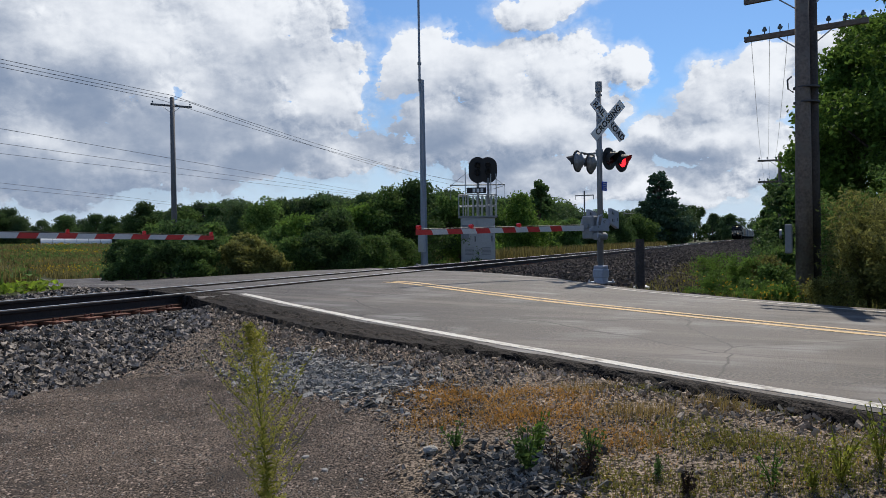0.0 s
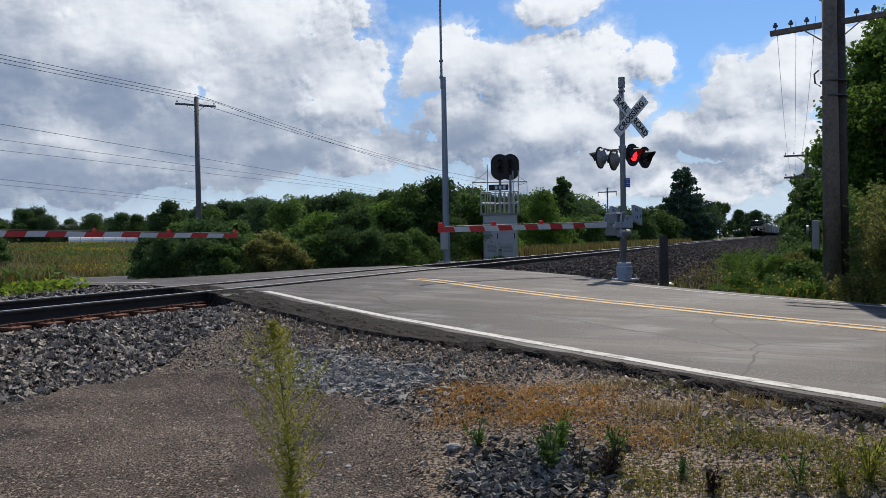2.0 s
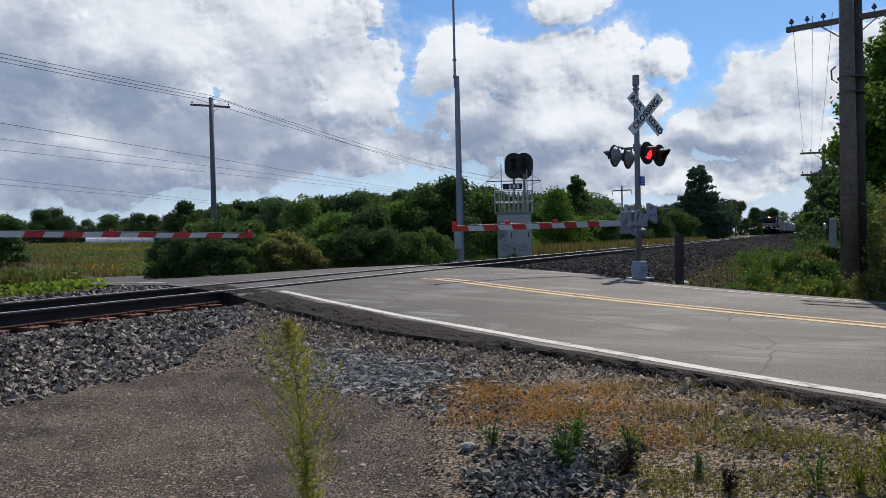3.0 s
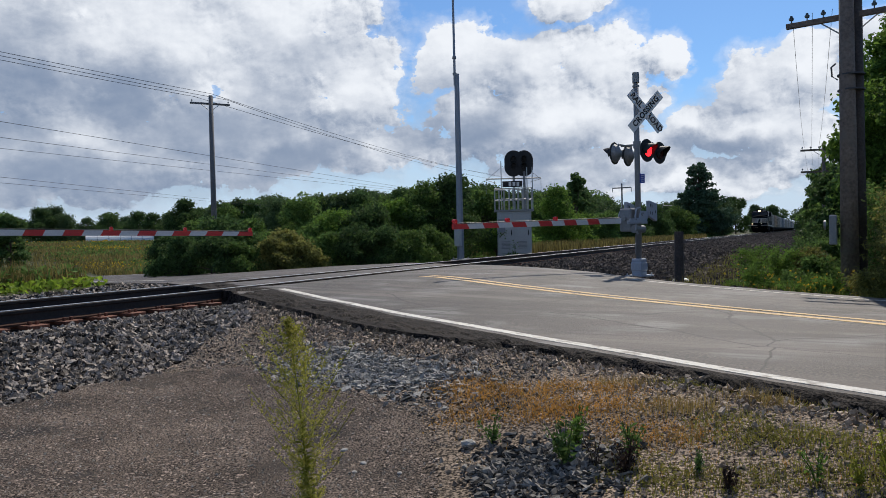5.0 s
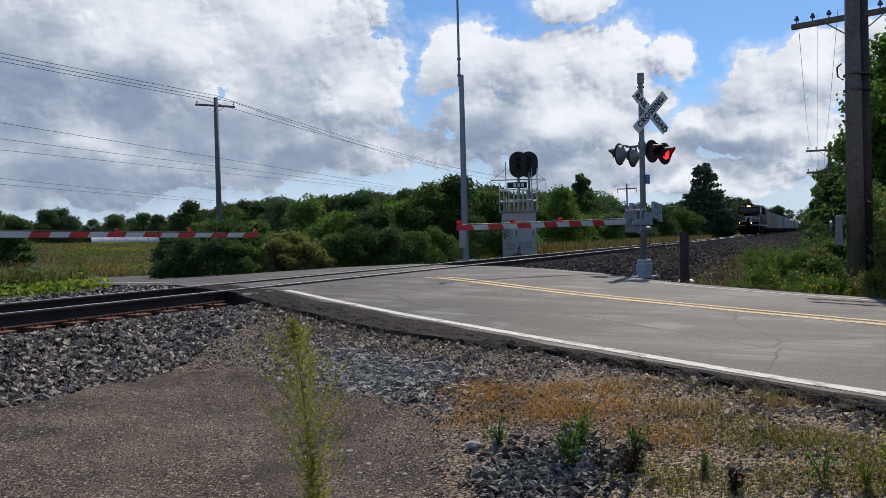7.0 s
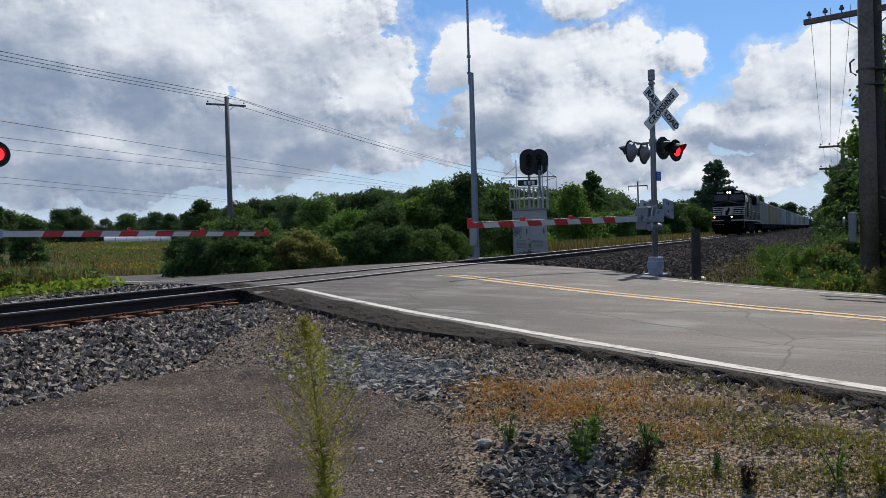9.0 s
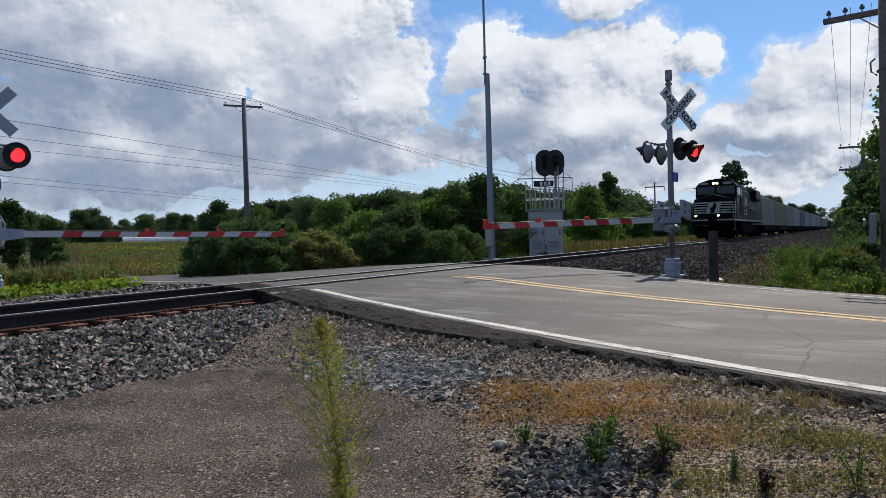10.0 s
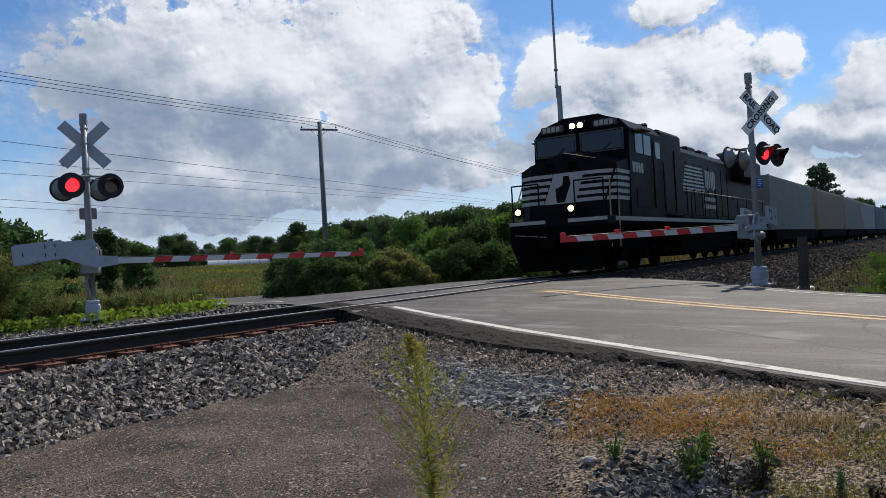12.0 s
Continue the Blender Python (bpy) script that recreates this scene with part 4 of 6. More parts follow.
POLE = (0.70, 17.2)
pole_r = utility_pole("utility_pole", POLE[0], POLE[1], -0.75, 7.8, 0.175, [(5.70, 1.17, -14, 8), (6.50, 1.17, -14, 8)], "tall weathered brown wooden line pole by the road")
bm = B()
rod(bm, (0.19, 0.20, -0.3), (0.17, 0.18, 7.4), 0.14, 0.11, 14)
part("stub_pole", bm, POST_WOOD, pole_r, "dark second pole lashed to the first", True)
for z in (4.2, 4.5):
    bm = B()
    rod(bm, (0.07, 0.08, z), (0.07, 0.08, z + 0.03), 0.25, n=18)
    part("lashing", bm, WIRE, pole_r)
bm = B()
tube(bm, [(-0.2, 0, 4.75), (-0.28, -0.02, 4.68), (-0.27, -0.02, 4.5), (-0.17, -0.03, 4.42)], 0.018, 6)
part("cable_loop", bm, WIRE, pole_r)
bm = B()
box(bm, -0.36, -0.22, -0.2, -0.02, 1.15, 1.75, 0.02)
rod(bm, (-0.46, -0.1, 1.55), (-0.42, -0.1, 1.55), 0.1, n=16)
part("meter_box", bm, GALV, pole_r, "grey meter box with a round glass meter")
pole_l = utility_pole("utility_pole", -31.5, 34.8, -1.4, 10.7, 0.18, [(10.25, 1.15, 55, 3)], "grey wooden power pole with one crossarm in the field", 0.0, POLE_GREY)
for (x, y, z, h) in ((0.75, 49.2, -0.9, 6.5), (1.0, 67.8, -1.0, 6.5), (1.2, 92.0, -1.0, 6.5)):
    utility_pole("utility_pole", x, y, z, h, 0.14, [(h - 0.35, 1.2, 5, 6), (h - 1.6, 1.2, 5, 6)], "old wooden line pole beside the track")


def wire(a, b, sag, r, label):
    a, b = Vector(a), Vector(b)
    bm = B()
    tube(bm, [a.lerp(b, t / 24) - Vector((0, 0, 4 * sag * (t / 24) * (1 - t / 24))) for t in range(25)], r, 4)
    return tagged(ob_from("overhead_wire", bm, WIRE), label, "wire")


for a, b in (((-31.9, 33.9, 9.15), (-37.8, 97.0, 8.84)), ((-31.5, 34.8, 9.42), (-37.8, 97.2, 8.72)), ((-31.1, 35.7, 9.15), (-38.8, 95.5, 8.4))):
    wire(a, b, 0.5, 0.014, "thin power line slung from the field pole")
    wire(a, (a[0] - 1.8, a[1] - 58, a[2] + 1.0), 0.5, 0.014, "thin power line slung from the field pole")
for a, b in (((-45.96, 34.95, 8.56), (-58.76, 116.39, 8.56)), ((-52.4, 39.83, 8.56), (-62.38, 123.55, 8.84)), ((-57.93, 44.01, 8.55), (-65.55, 129.81, 9.04)), ((-58.87, 44.67, 6.22), (-95.3, 122.66, 7.57)), ((-60.72, 46.06, 5.95), (-98.48, 126.75, 7.57))):
    a, b = Vector(a), Vector(b)
    wire(a + (a - b) * 0.8, b + (b - a) * 0.2, 0.0, 0.018, "thin cable crossing behind the field pole")
wire((-97.33, 121.82, 8.71), (-50.53, 141.55, 6.61), 0.3, 0.03, "thin cable before the distant trees")
for k, dx in enumerate((-1.0, -0.62, -0.25)):
    wire((0.70 + dx * 0.97, 17.2 - dx * 0.24, 5.1), (0.75 + dx, 49.2, 5.4), 0.35, 0.006, "thin line wire along the track poles")
    wire((0.75 + dx, 49.2, 5.4), (1.0 + dx, 78.0, 5.4), 0.3, 0.006, "thin line wire along the track poles")


def radio_mast():
    p = empty("radio_mast", pose(-12.5, 27.7, -0.2), "slim grey steel radio mast on a bolted plate", "mast")
    bm = B()
    box(bm, -0.3, 0.3, -0.3, 0.3, 0.0, 0.06)
    for x in (-0.22, 0.22):
        for y in (-0.22, 0.22):
            rod(bm, (x, y, 0.05), (x, y, 0.12), 0.025, n=6)
    part("base_plate", bm, GALV, p)
    bm = B()
    rod(bm, (0, 0, 0.05), (0, 0, 7.35), 0.15, 0.10, 8)
    part("lower_tube", bm, MAST_GREY, p)
    bm = B()
    rod(bm, (-0.06, -0.06, 6.9), (-0.06, -0.06, 12.5), 0.05, 0.04, 10)
    part("upper_tube", bm, MAST_GREY, p)
    for z in (7.95, 7.3):
        bm = B()
        rod(bm, (-0.06, -0.06, z), (-0.06, -0.06, z + 0.08), 0.08, n=12)
        part("collar", bm, GALV, p)
    bm = B()
    box(bm, -0.12, 0.12, -0.32, -0.12, 0.55, 1.25, 0.015)
    part("meter_box", bm, ALU, p)


def signal_cabinet():
    p = empty("relay_cabinet", pose(-12.38, 33.5, -0.22, 0, 0, 22), "aluminium relay cabinet with railed platform and signal heads on top", "signal cabinet")
    bm = B()
    box(bm, -0.78, 0.78, -0.55, 0.55, 0.0, 2.05, 0.02)
    part("body", bm, ALU, p)
    for x in (-0.4, 0.37):
        bm = B()
        box(bm, x - 0.34, x + 0.34, -0.575, -0.552, 0.12, 1.95, 0.01)
        d = part("door", bm, ALU, p)
        bm = B()
        box(bm, x + 0.24, x + 0.28, -0.615, -0.58, 0.95, 1.2)
        part("handle", bm, BLACK, d)
        bm = B()
        for k in range(6):
            box(bm, x - 0.2, x + 0.2, -0.59, -0.578, 0.35 + 0.06 * k, 0.38 + 0.06 * k)
        part("louvre", bm, GALV, d)
    bm = B()
    box(bm, -0.9, 0.9, -0.62, 0.62, 2.05, 2.13)
    part("platform", bm, GALV, p)
    for x in (-0.86, -0.66, -0.43, -0.2, 0.0, 0.22, 0.43, 0.65, 0.86):
        for y in (-0.58, 0.58):
            bm = B()
            rod(bm, (x, y, 2.1), (x, y, 3.1), 0.028, n=6)
            part("railing_post", bm, ALU, p)
    for z in (2.6, 3.1):
        for y in (-0.58, 0.58):
            bm = B()
            rod(bm, (-0.86, y, z), (0.86, y, z), 0.026, n=6)
            part("rail_bar", bm, ALU, p)
        for x in (-0.86, 0.86):
            bm = B()
            rod(bm, (x, -0.58, z), (x, 0.58, z), 0.026, n=6)
            part("rail_bar", bm, ALU, p)
    for x in (0.04, 0.52):
        bm = B()
        rod(bm, (x, 0, 2.1), (x, 0, 3.9), 0.06, n=10)
        part("signal_post", bm, GALV, p)
    for x, y in ((0.04, -0.1), (0.52, 0.0)):
        head = empty("signal_head", pose(x, y, 4.30))
        head.parent = p
        bm = B()
        pts = [(0.42 * math.cos(radians(a)), 0.15 + 0.42 * math.sin(radians(a))) for a in range(0, 181, 15)] + [(0.42 * math.cos(radians(a)), -0.22 + 0.42 * math.sin(radians(a))) for a in range(180, 361, 15)]
        prism(bm, pts, -0.02, 0.02)
        bmesh.ops.recalc_face_normals(bm, faces=bm.faces[:])
        part("background", bm, BLACK, head)
        bm = B()
        box(bm, -0.16, 0.16, 0.02, 0.3, -0.35, 0.35, 0.03)
        part("housing", bm, BLACK, head)
        for z in (0.2, -0.12):
            bm = B()
            rod(bm, (0, -0.02, z), (0, -0.25, z - 0.02), 0.13, 0.12, 14, caps=False)
            part("hood", bm, BLACK, head)
    bm = B()
    box(bm, -0.5, 0.4, -0.64, -0.62, 3.15, 3.42)
    board = part("number_board", bm, BLACK, p, "small dark number board")
    for k in range(3):
        bm = B()
        box(bm, -0.22 + 0.18 * k, -0.10 + 0.18 * k, -0.645, -0.641, 3.2, 3.37)
        part("number_bar", bm, SIGN_WHITE, board)
    for x0, x1, h1 in ((0.62, 0.62, 4.05), (0.86, 0.86, 4.05), (-0.55, -0.55, 4.35)):
        bm = B()
        rod(bm, (x0, -0.5, 2.1), (x1, -0.5, h1), 0.024, n=6)
        part("ladder_rail", bm, ALU, p)
    bm = B()
    rod(bm, (-1.25, 0.2, 3.6), (1.3, 0.2, 3.6), 0.03, n=6)
    part("crossarm", bm, GALV, p)
    bm = B()
    box(bm, -0.72, -0.42, -0.66, -0.58, 1.1, 1.7, 0.01)
    part("meter_box", bm, GALV, p)
    for x in (-1.25, 1.3):
        bm = B()
        rod(bm, (x * 0.6, 0.2, 3.4), (x, 0.2, 3.55), 0.012, n=5)
        rod(bm, (x * 0.35, 0.2, 4.2), (x, 0.2, 3.55), 0.01, n=5)
        rod(bm, (x, 0.2, 3.55), (x, 0.2, 2.9), 0.01, n=5)
        part("stay", bm, GALV, p)


radio_mast()
signal_cabinet()

for az, d, zt, half in ((12.4, 110, 7.6, 1.3), (26.6, 150, 11.5, 0.0)):
    x, y = -math.sin(radians(az)) * d, math.cos(radians(az)) * d
    p = empty("distant_pole", pose(x, y, -1.9), "thin distant pole above the shrubs", "utility pole")
    bm = B()
    rod(bm, (0, 0, 0), (0, 0, zt + 1.9), 0.13, 0.1, 8)
    part("trunk", bm, POLE_GREY, p)
    if half:
        bm = B()
        box(bm, -half, half, -0.06, 0.06, zt + 1.2, zt + 1.35)
        part("crossarm", bm, POLE_GREY, p)
        for xx in (-half, half):
            bm = B()
            rod(bm, (xx, 0, zt + 0.7), (xx, 0, zt + 1.3), 0.05, n=6)
            part("insulator", bm, GLASS_INS, p)
bridge = empty("signal_bridge", pose(-24.0, 142.0, -1.8, 0, 0, 8), "thin steel signal bridge in the distance", "gantry")
for x in (-3.2, 0.0, 3.2):
    bm = B()
    rod(bm, (x, 0, 0), (x, 0, 7.4), 0.07, n=6)
    part("upright", bm, GALV, bridge)
for z in (5.9, 7.2):
    bm = B()
    rod(bm, (-3.2, 0, z), (3.2, 0, z), 0.05, n=6)
    part("chord", bm, GALV, bridge)

post = empty("wooden_post", pose(-2.6, 17.35, -0.40), "short dark weathered wooden post on the ballast", "post")
bm = B()
rod(bm, (0, 0, -0.1), (0.01, 0, 1.14), 0.105, 0.095, 12)
part("stump", bm, POST_WOOD, post)


# ---- the train: local y runs back from the nose, z = 0 on the rail ----
def wheelset_truck(parent, y, axles, half=0.755):
    tr = empty("truck", pose(0, y, 0))
    tr.parent = parent
    span = 1.0 * (axles - 1)
    for k in range(axles):
        yy = -span + 2 * span * k / max(1, axles - 1)
        bm = B()
        for sx in (-1, 1):
            rod(bm, (sx * (half - 0.06), yy, 0.52), (sx * (half + 0.06), yy, 0.52), 0.52, n=24)
        rod(bm, (-half, yy, 0.52), (half, yy, 0.52), 0.09, n=10)
        part("wheelset", bm, LOCO_UNDER, tr)
    for sx in (-1, 1):
        bm = B()
        box(bm, sx * 1.05 - 0.08, sx * 1.05 + 0.08, -span - 0.55, span + 0.55, 0.62, 0.95, 0.03)
        for k in range(axles):
            yy = -span + 2 * span * k / max(1, axles - 1)
            box(bm, sx * 1.12 - 0.09, sx * 1.12 + 0.09, yy - 0.22, yy + 0.22, 0.34, 0.74, 0.04)
            rod(bm, (sx * 1.12, yy + 0.4, 0.5), (sx * 1.12, yy + 0.4, 0.9), 0.1, n=10)
        part("side_frame", bm, LOCO_UNDER, tr)
    bm = B()
    box(bm, -0.62, 0.62, -span - 0.45, span + 0.45, 0.30, 1.25, 0.05)
    part("bolster", bm, LOCO_UNDER, tr)
    return tr


def locomotive():
    L = 22.3
    p = empty("locomotive", pose(XC, 300, 0), "black diesel freight locomotive with white stripes, headlights lit", "locomotive")
    bm = B()
    box(bm, -1.5, 1.5, 0.35, L - 0.3, 1.35, 1.62, 0.03)
    box(bm, -1.35, 1.35, 6.9, 14.6, 0.32, 1.4, 0.18)                # fuel tank
    box(bm, -1.4, 1.4, 5.2, 6.6, 1.0, 1.4, 0.04)
    part("underframe", bm, LOCO_UNDER, p)
    wheelset_truck(p, 3.9, 3)
    wheelset_truck(p, L - 4.2, 3)
    # pilot and coupler
    bm = B()
    prism(bm, [(-1.5, 1.4), (1.5, 1.4), (1.5, 0.9), (1.15, 0.16), (-1.15, 0.16), (-1.5, 0.9)], -0.05, 0.25)
    part("pilot", bm, LOCO_UNDER, p)
    for x in (-0.9, -0.55, 0.55, 0.9):
        bm = B()
        tube(bm, [(x, -0.08, 1.3), (x * 1.02, -0.2, 1.0), (x * 1.02, -0.22, 0.62)], 0.028, 6)
        part("air_hose", bm, LOCO_UNDER, p)
    bm = B()
    rod(bm, (-1.3, -0.14, 1.22), (-0.3, -0.14, 1.12), 0.014, n=6)
    part("uncoupling_lever", bm, LOCO_GREY, p)
    bm = B()
    box(bm, -0.14, 0.14, -0.75, 0.1, 0.78, 1.02, 0.04)
    box(bm, -0.2, 0.2, -0.85, -0.55, 0.72, 1.08, 0.06)
    for x in (-0.5, -0.35, 0.35, 0.5):
        rod(bm, (x, -0.1, 1.1), (x * 1.05, -0.35, 0.6), 0.03, n=6)
    part("coupler", bm, LOCO_UNDER, p)
    # front platform edge with white stripe
    bm = B()
    box(bm, -1.52, 1.52, -0.08, 0.5, 1.38, 1.62, 0.02)
    part("front_platform", bm, LOCO_BLACK, p)
    for x0, x1 in ((-1.5, -0.35), (0.35, 1.5)):
        bm = B()
        box(bm, x0, x1, -0.087, -0.082, 1.50, 1.60)
        part("platform_stripe", bm, LOCO_WHITE, p)
    # nose: wide, with a folded front and a sloping top
    bm = B()
    nose = [(-1.5, 0.75, 1.62), (-1.1, 0.45, 1.62), (0.0, 0.45, 1.62), (1.1, 0.45, 1.62), (1.5, 0.75, 1.62)]
    top = [(-1.5, 0.85, 3.12), (-1.05, 0.60, 3.26), (0.0, 0.624, 3.52), (1.05, 0.60, 3.26), (1.5, 0.85, 3.12)]
    cab = [(-1.5, 1.80, 3.30), (-1.05, 1.80, 3.46), (0.0, 1.80, 3.70), (1.05, 1.80, 3.46), (1.5, 1.80, 3.30)]
    rows = [[bm.verts.new(v) for v in r] for r in (nose, top, cab)]
    for r, q in zip(rows, rows[1:]):
        for i in range(4):
            bm.faces.new((r[i], r[i + 1], q[i + 1], q[i]))
    bl = [bm.verts.new((x, 1.9, z)) for x, z in ((-1.5, 1.62), (-1.5, 3.3), (1.5, 3.3), (1.5, 1.62))]
    bm.faces.new((rows[0][4], bl[3], bl[2], rows[2][4], rows[1][4]))
    bm.faces.new((rows[0][0], rows[1][0], rows[2][0], bl[1], bl[0]))
    bmesh.ops.recalc_face_normals(bm, faces=bm.faces[:])
    part("nose", bm, LOCO_BLACK, p)
    # stripes round the nose, broken by the emblem in the middle
    def nose_at(x, z, out=0.012):
        t = (z - 1.62) * 0.0915
        ax = abs(x)
        y = 0.45 + t if ax < 1.08 else 0.45 + t + (ax - 1.08) * 0.66
        return Vector((x, y - out, z))
    for k in range(5):
        z0, z1 = 2.08 + 0.19 * k, 2.185 + 0.19 * k
        for xs in ((-1.49, -1.08, -0.62 + 0.07 * k), (0.34 + 0.05 * k, 1.08, 1.49)):
            bm = B()
            lo, hi = [bm.verts.new(nose_at(x, z0)) for x in xs], [bm.verts.new(nose_at(x, z1)) for x in xs]
            lo2, hi2 = [bm.verts.new(nose_at(x, z0, -0.004)) for x in xs], [bm.verts.new(nose_at(x, z1, -0.004)) for x in xs]
            for i in range(2):
                bm.faces.new((lo[i], lo[i + 1], hi[i + 1], hi[i]))
                bm.faces.new((hi[i], hi[i + 1], hi2[i + 1], hi2[i]))
                bm.faces.new((lo2[i], lo2[i + 1], lo[i + 1], lo[i]))
            part("nose_stripe", bm, LOCO_WHITE, p)
        for sx in (-1, 1):
            bm = B()
            box(bm, sx * 1.503 - 0.004, sx * 1.503 + 0.004, 0.80 + 0.015 * k, 1.72 + 0.03 * k, z0, z1)
            part("side_stripe", bm, LOCO_WHITE, p)
    for outline, out, mt, label in (([(-0.62, 2.07), (0.36, 2.07), (0.62, 2.95), (-0.30, 2.95)], 0.012, LOCO_WHITE, "plain pale emblem shape on the nose"), ([(-0.22, 2.10), (0.02, 2.10), (0.22, 2.62), (0.16, 2.86), (0.0, 2.86), (-0.04, 2.6), (-0.26, 2.5)], 0.017, LOCO_BLACK, "plain dark emblem shape on the nose")):
        bm = B()
        prism(bm, outline, 0.44, 0.46)
        bmesh.ops.recalc_face_normals(bm, faces=bm.faces[:])
        for v in bm.verts:
            v.co.y += 0.0915 * (v.co.z - 1.62) + 0.01 - out
        part("emblem", bm, mt, p, label)
    for sx in (-0.42, 0.3):
        bm = B()
        box(bm, sx - 0.13, sx + 0.13, 0.50, 0.56, 3.02, 3.26, 0.02)
        part("nose_vent", bm, LOCO_UNDER, p)
    bm = B()
    box(bm, -0.22, 0.2, 0.50, 0.545, 1.75, 2.05, 0.02)
    for v in bm.verts:
        v.co.y += 0.13 * (v.co.z - 1.62) / 1.4 - 0.10
    part("nose_door", bm, LOCO_BLACK, p)
    # cab
    bm = B()
    out = [(-1.53, 1.62), (-1.53, 4.22), (-1.25, 4.52), (-0.6, 4.72), (0.6, 4.72), (1.25, 4.52), (1.53, 4.22), (1.53, 1.62)]
    prism(bm, out, 1.78, 4.9)
    for v in bm.verts:
        if v.co.y < 2 and v.co.z > 3.9:
            v.co.y += 0.12
    bmesh.ops.recalc_face_normals(bm, faces=bm.faces[:])
    part("cab", bm, LOCO_BLACK, p)
    bm = B()
    box(bm, -0.62, 0.62, 1.95, 4.9, 4.70, 4.76, 0.02)
    part("cab_roof", bm, LOCO_BLACK, p)
    for x0, x1 in ((-1.38, -0.1), (0.1, 1.38)):
        bm = B()
        box(bm, x0, x1, 1.735, 1.79, 3.62, 4.18, 0.02)
        w = part("windscreen", bm, CAB_GLASS, p)
        bm = B()
        for a, b, c, d in ((x0 - 0.035, x1 + 0.035, 4.18, 4.215), (x0 - 0.035, x1 + 0.035, 3.585, 3.62), (x0 - 0.035, x0, 3.62, 4.18), (x1, x1 + 0.035, 3.62, 4.18)):
            box(bm, a, b, 1.72, 1.78, c, d)
        part("window_frame", bm, FRAME_GREY, w, "worn grey window frame")
        bm = B()
        rod(bm, ((x0 + x1) / 2, 1.70, 3.60), ((x0 + x1) / 2 + 0.3, 1.72, 3.82), 0.012, n=5)
        part("wiper", bm, BLACK, w)
    for y0, y1 in ((2.35, 3.0), (3.1, 3.75)):
        for sx in (-1, 1):
            bm = B()
            box(bm, sx * 1.535 - 0.012, sx * 1.535 + 0.012, y0, y1, 3.50, 4.12, 0.01)
            part("side_window", bm, CAB_GLASS, p)
    for sx in (-1, 1):
        bm = B()
        box(bm, sx * 1.68 - 0.14, sx * 1.68 + 0.14, 2.28, 3.1, 4.16, 4.20)
        part("sunshade", bm, LOCO_GREY, p)
    for sx in (-1, 1):
        for y0, y1, z0, z1 in ((3.95, 4.75, 1.9, 4.05), (2.3, 3.75, 1.9, 2.45), (5.2, 6.2, 1.8, 3.1), (6.35, 7.2, 1.8, 3.9)):
            bm = B()
            x = 1.535 if y0 < 4.9 else 1.487
            box(bm, sx * x - 0.012, sx * x + 0.012, y0, y1, z0, z1, 0.01)
            part("side_panel", bm, LOCO_BLACK, p)
        bm = B()
        box(bm, sx * 1.55 - 0.02, sx * 1.55 + 0.02, 4.1, 4.6, 3.45, 4.0, 0.02)
        part("door_window", bm, CAB_GLASS, p)
        for yy in (3.88, 4.82):
            bm = B()
            rod(bm, (sx * 1.58, yy, 1.9), (sx * 1.58, yy, 3.4), 0.018, n=6)
            part("grab_rail", bm, LOCO_BLACK, p)
    for yy, zz in ((2.6, 4.80), (3.4, 4.80), (4.3, 4.80)):
        bm = B()
        box(bm, -0.25, 0.25, yy, yy + 0.35, 4.75, zz + 0.06, 0.02)
        part("roof_fitting", bm, LOCO_UNDER, p)
    for x in (0.75, 0.95):
        bm = B()
        rod(bm, (x, 4.5, 4.6), (x, 5.1, 4.68), 0.06, 0.1, 10)
        part("horn", bm, LOCO_UNDER, p)
    # headlights, number boards, ditch lights
    bm = B()
    box(bm, -0.28, 0.28, 1.66, 1.95, 4.30, 4.58, 0.05)
    part("headlight_box", bm, LOCO_BLACK, p)
    for x in (-0.13, 0.13):
        bm = B()
        disc(bm, (x, 1.64, 4.44), (0, -1, 0), 0.085, 0.03, 18)
        part("headlight", bm, HEADLIGHT, p, "lit twin headlight")
    for x in (-0.85, 0.85):
        bm = B()
        box(bm, x - 0.36, x + 0.36, 1.74, 1.95, 4.32, 4.54, 0.03)
        b = part("number_board", bm, FRAME_GREY, p)
        for k in range(4):
            bm = B()
            box(bm, x - 0.29 + 0.15 * k, x - 0.18 + 0.15 * k, 1.728, 1.736, 4.36, 4.50)
            part("number_bar", bm, LOCO_WHITE, b)
    for x in (-1.24, 0.42):
        bm = B()
        box(bm, x - 0.13, x + 0.13, 0.0, 0.2, 1.76, 2.02, 0.03)
        b = part("ditch_light", bm, LOCO_BLACK, p)
        bm = B()
        disc(bm, (x, -0.012, 1.89), (0, -1, 0), 0.085, 0.03, 18)
        part("lens", bm, DITCH_LIGHT, b, "lit amber ditch light")
    # front handrails
    for x in (-1.4, -0.55, 0.55, 1.4):
        bm = B()
        rod(bm, (x, -0.02, 1.62), (x, -0.02, 2.65), 0.022, n=6)
        part("stanchion", bm, LOCO_BLACK, p)
    for x0, x1 in ((-1.4, -0.55), (0.55, 1.4)):
        bm = B()
        rod(bm, (x0, -0.02, 2.65), (x1, -0.02, 2.65), 0.022, n=6)
        part("handrail", bm, LOCO_BLACK, p)
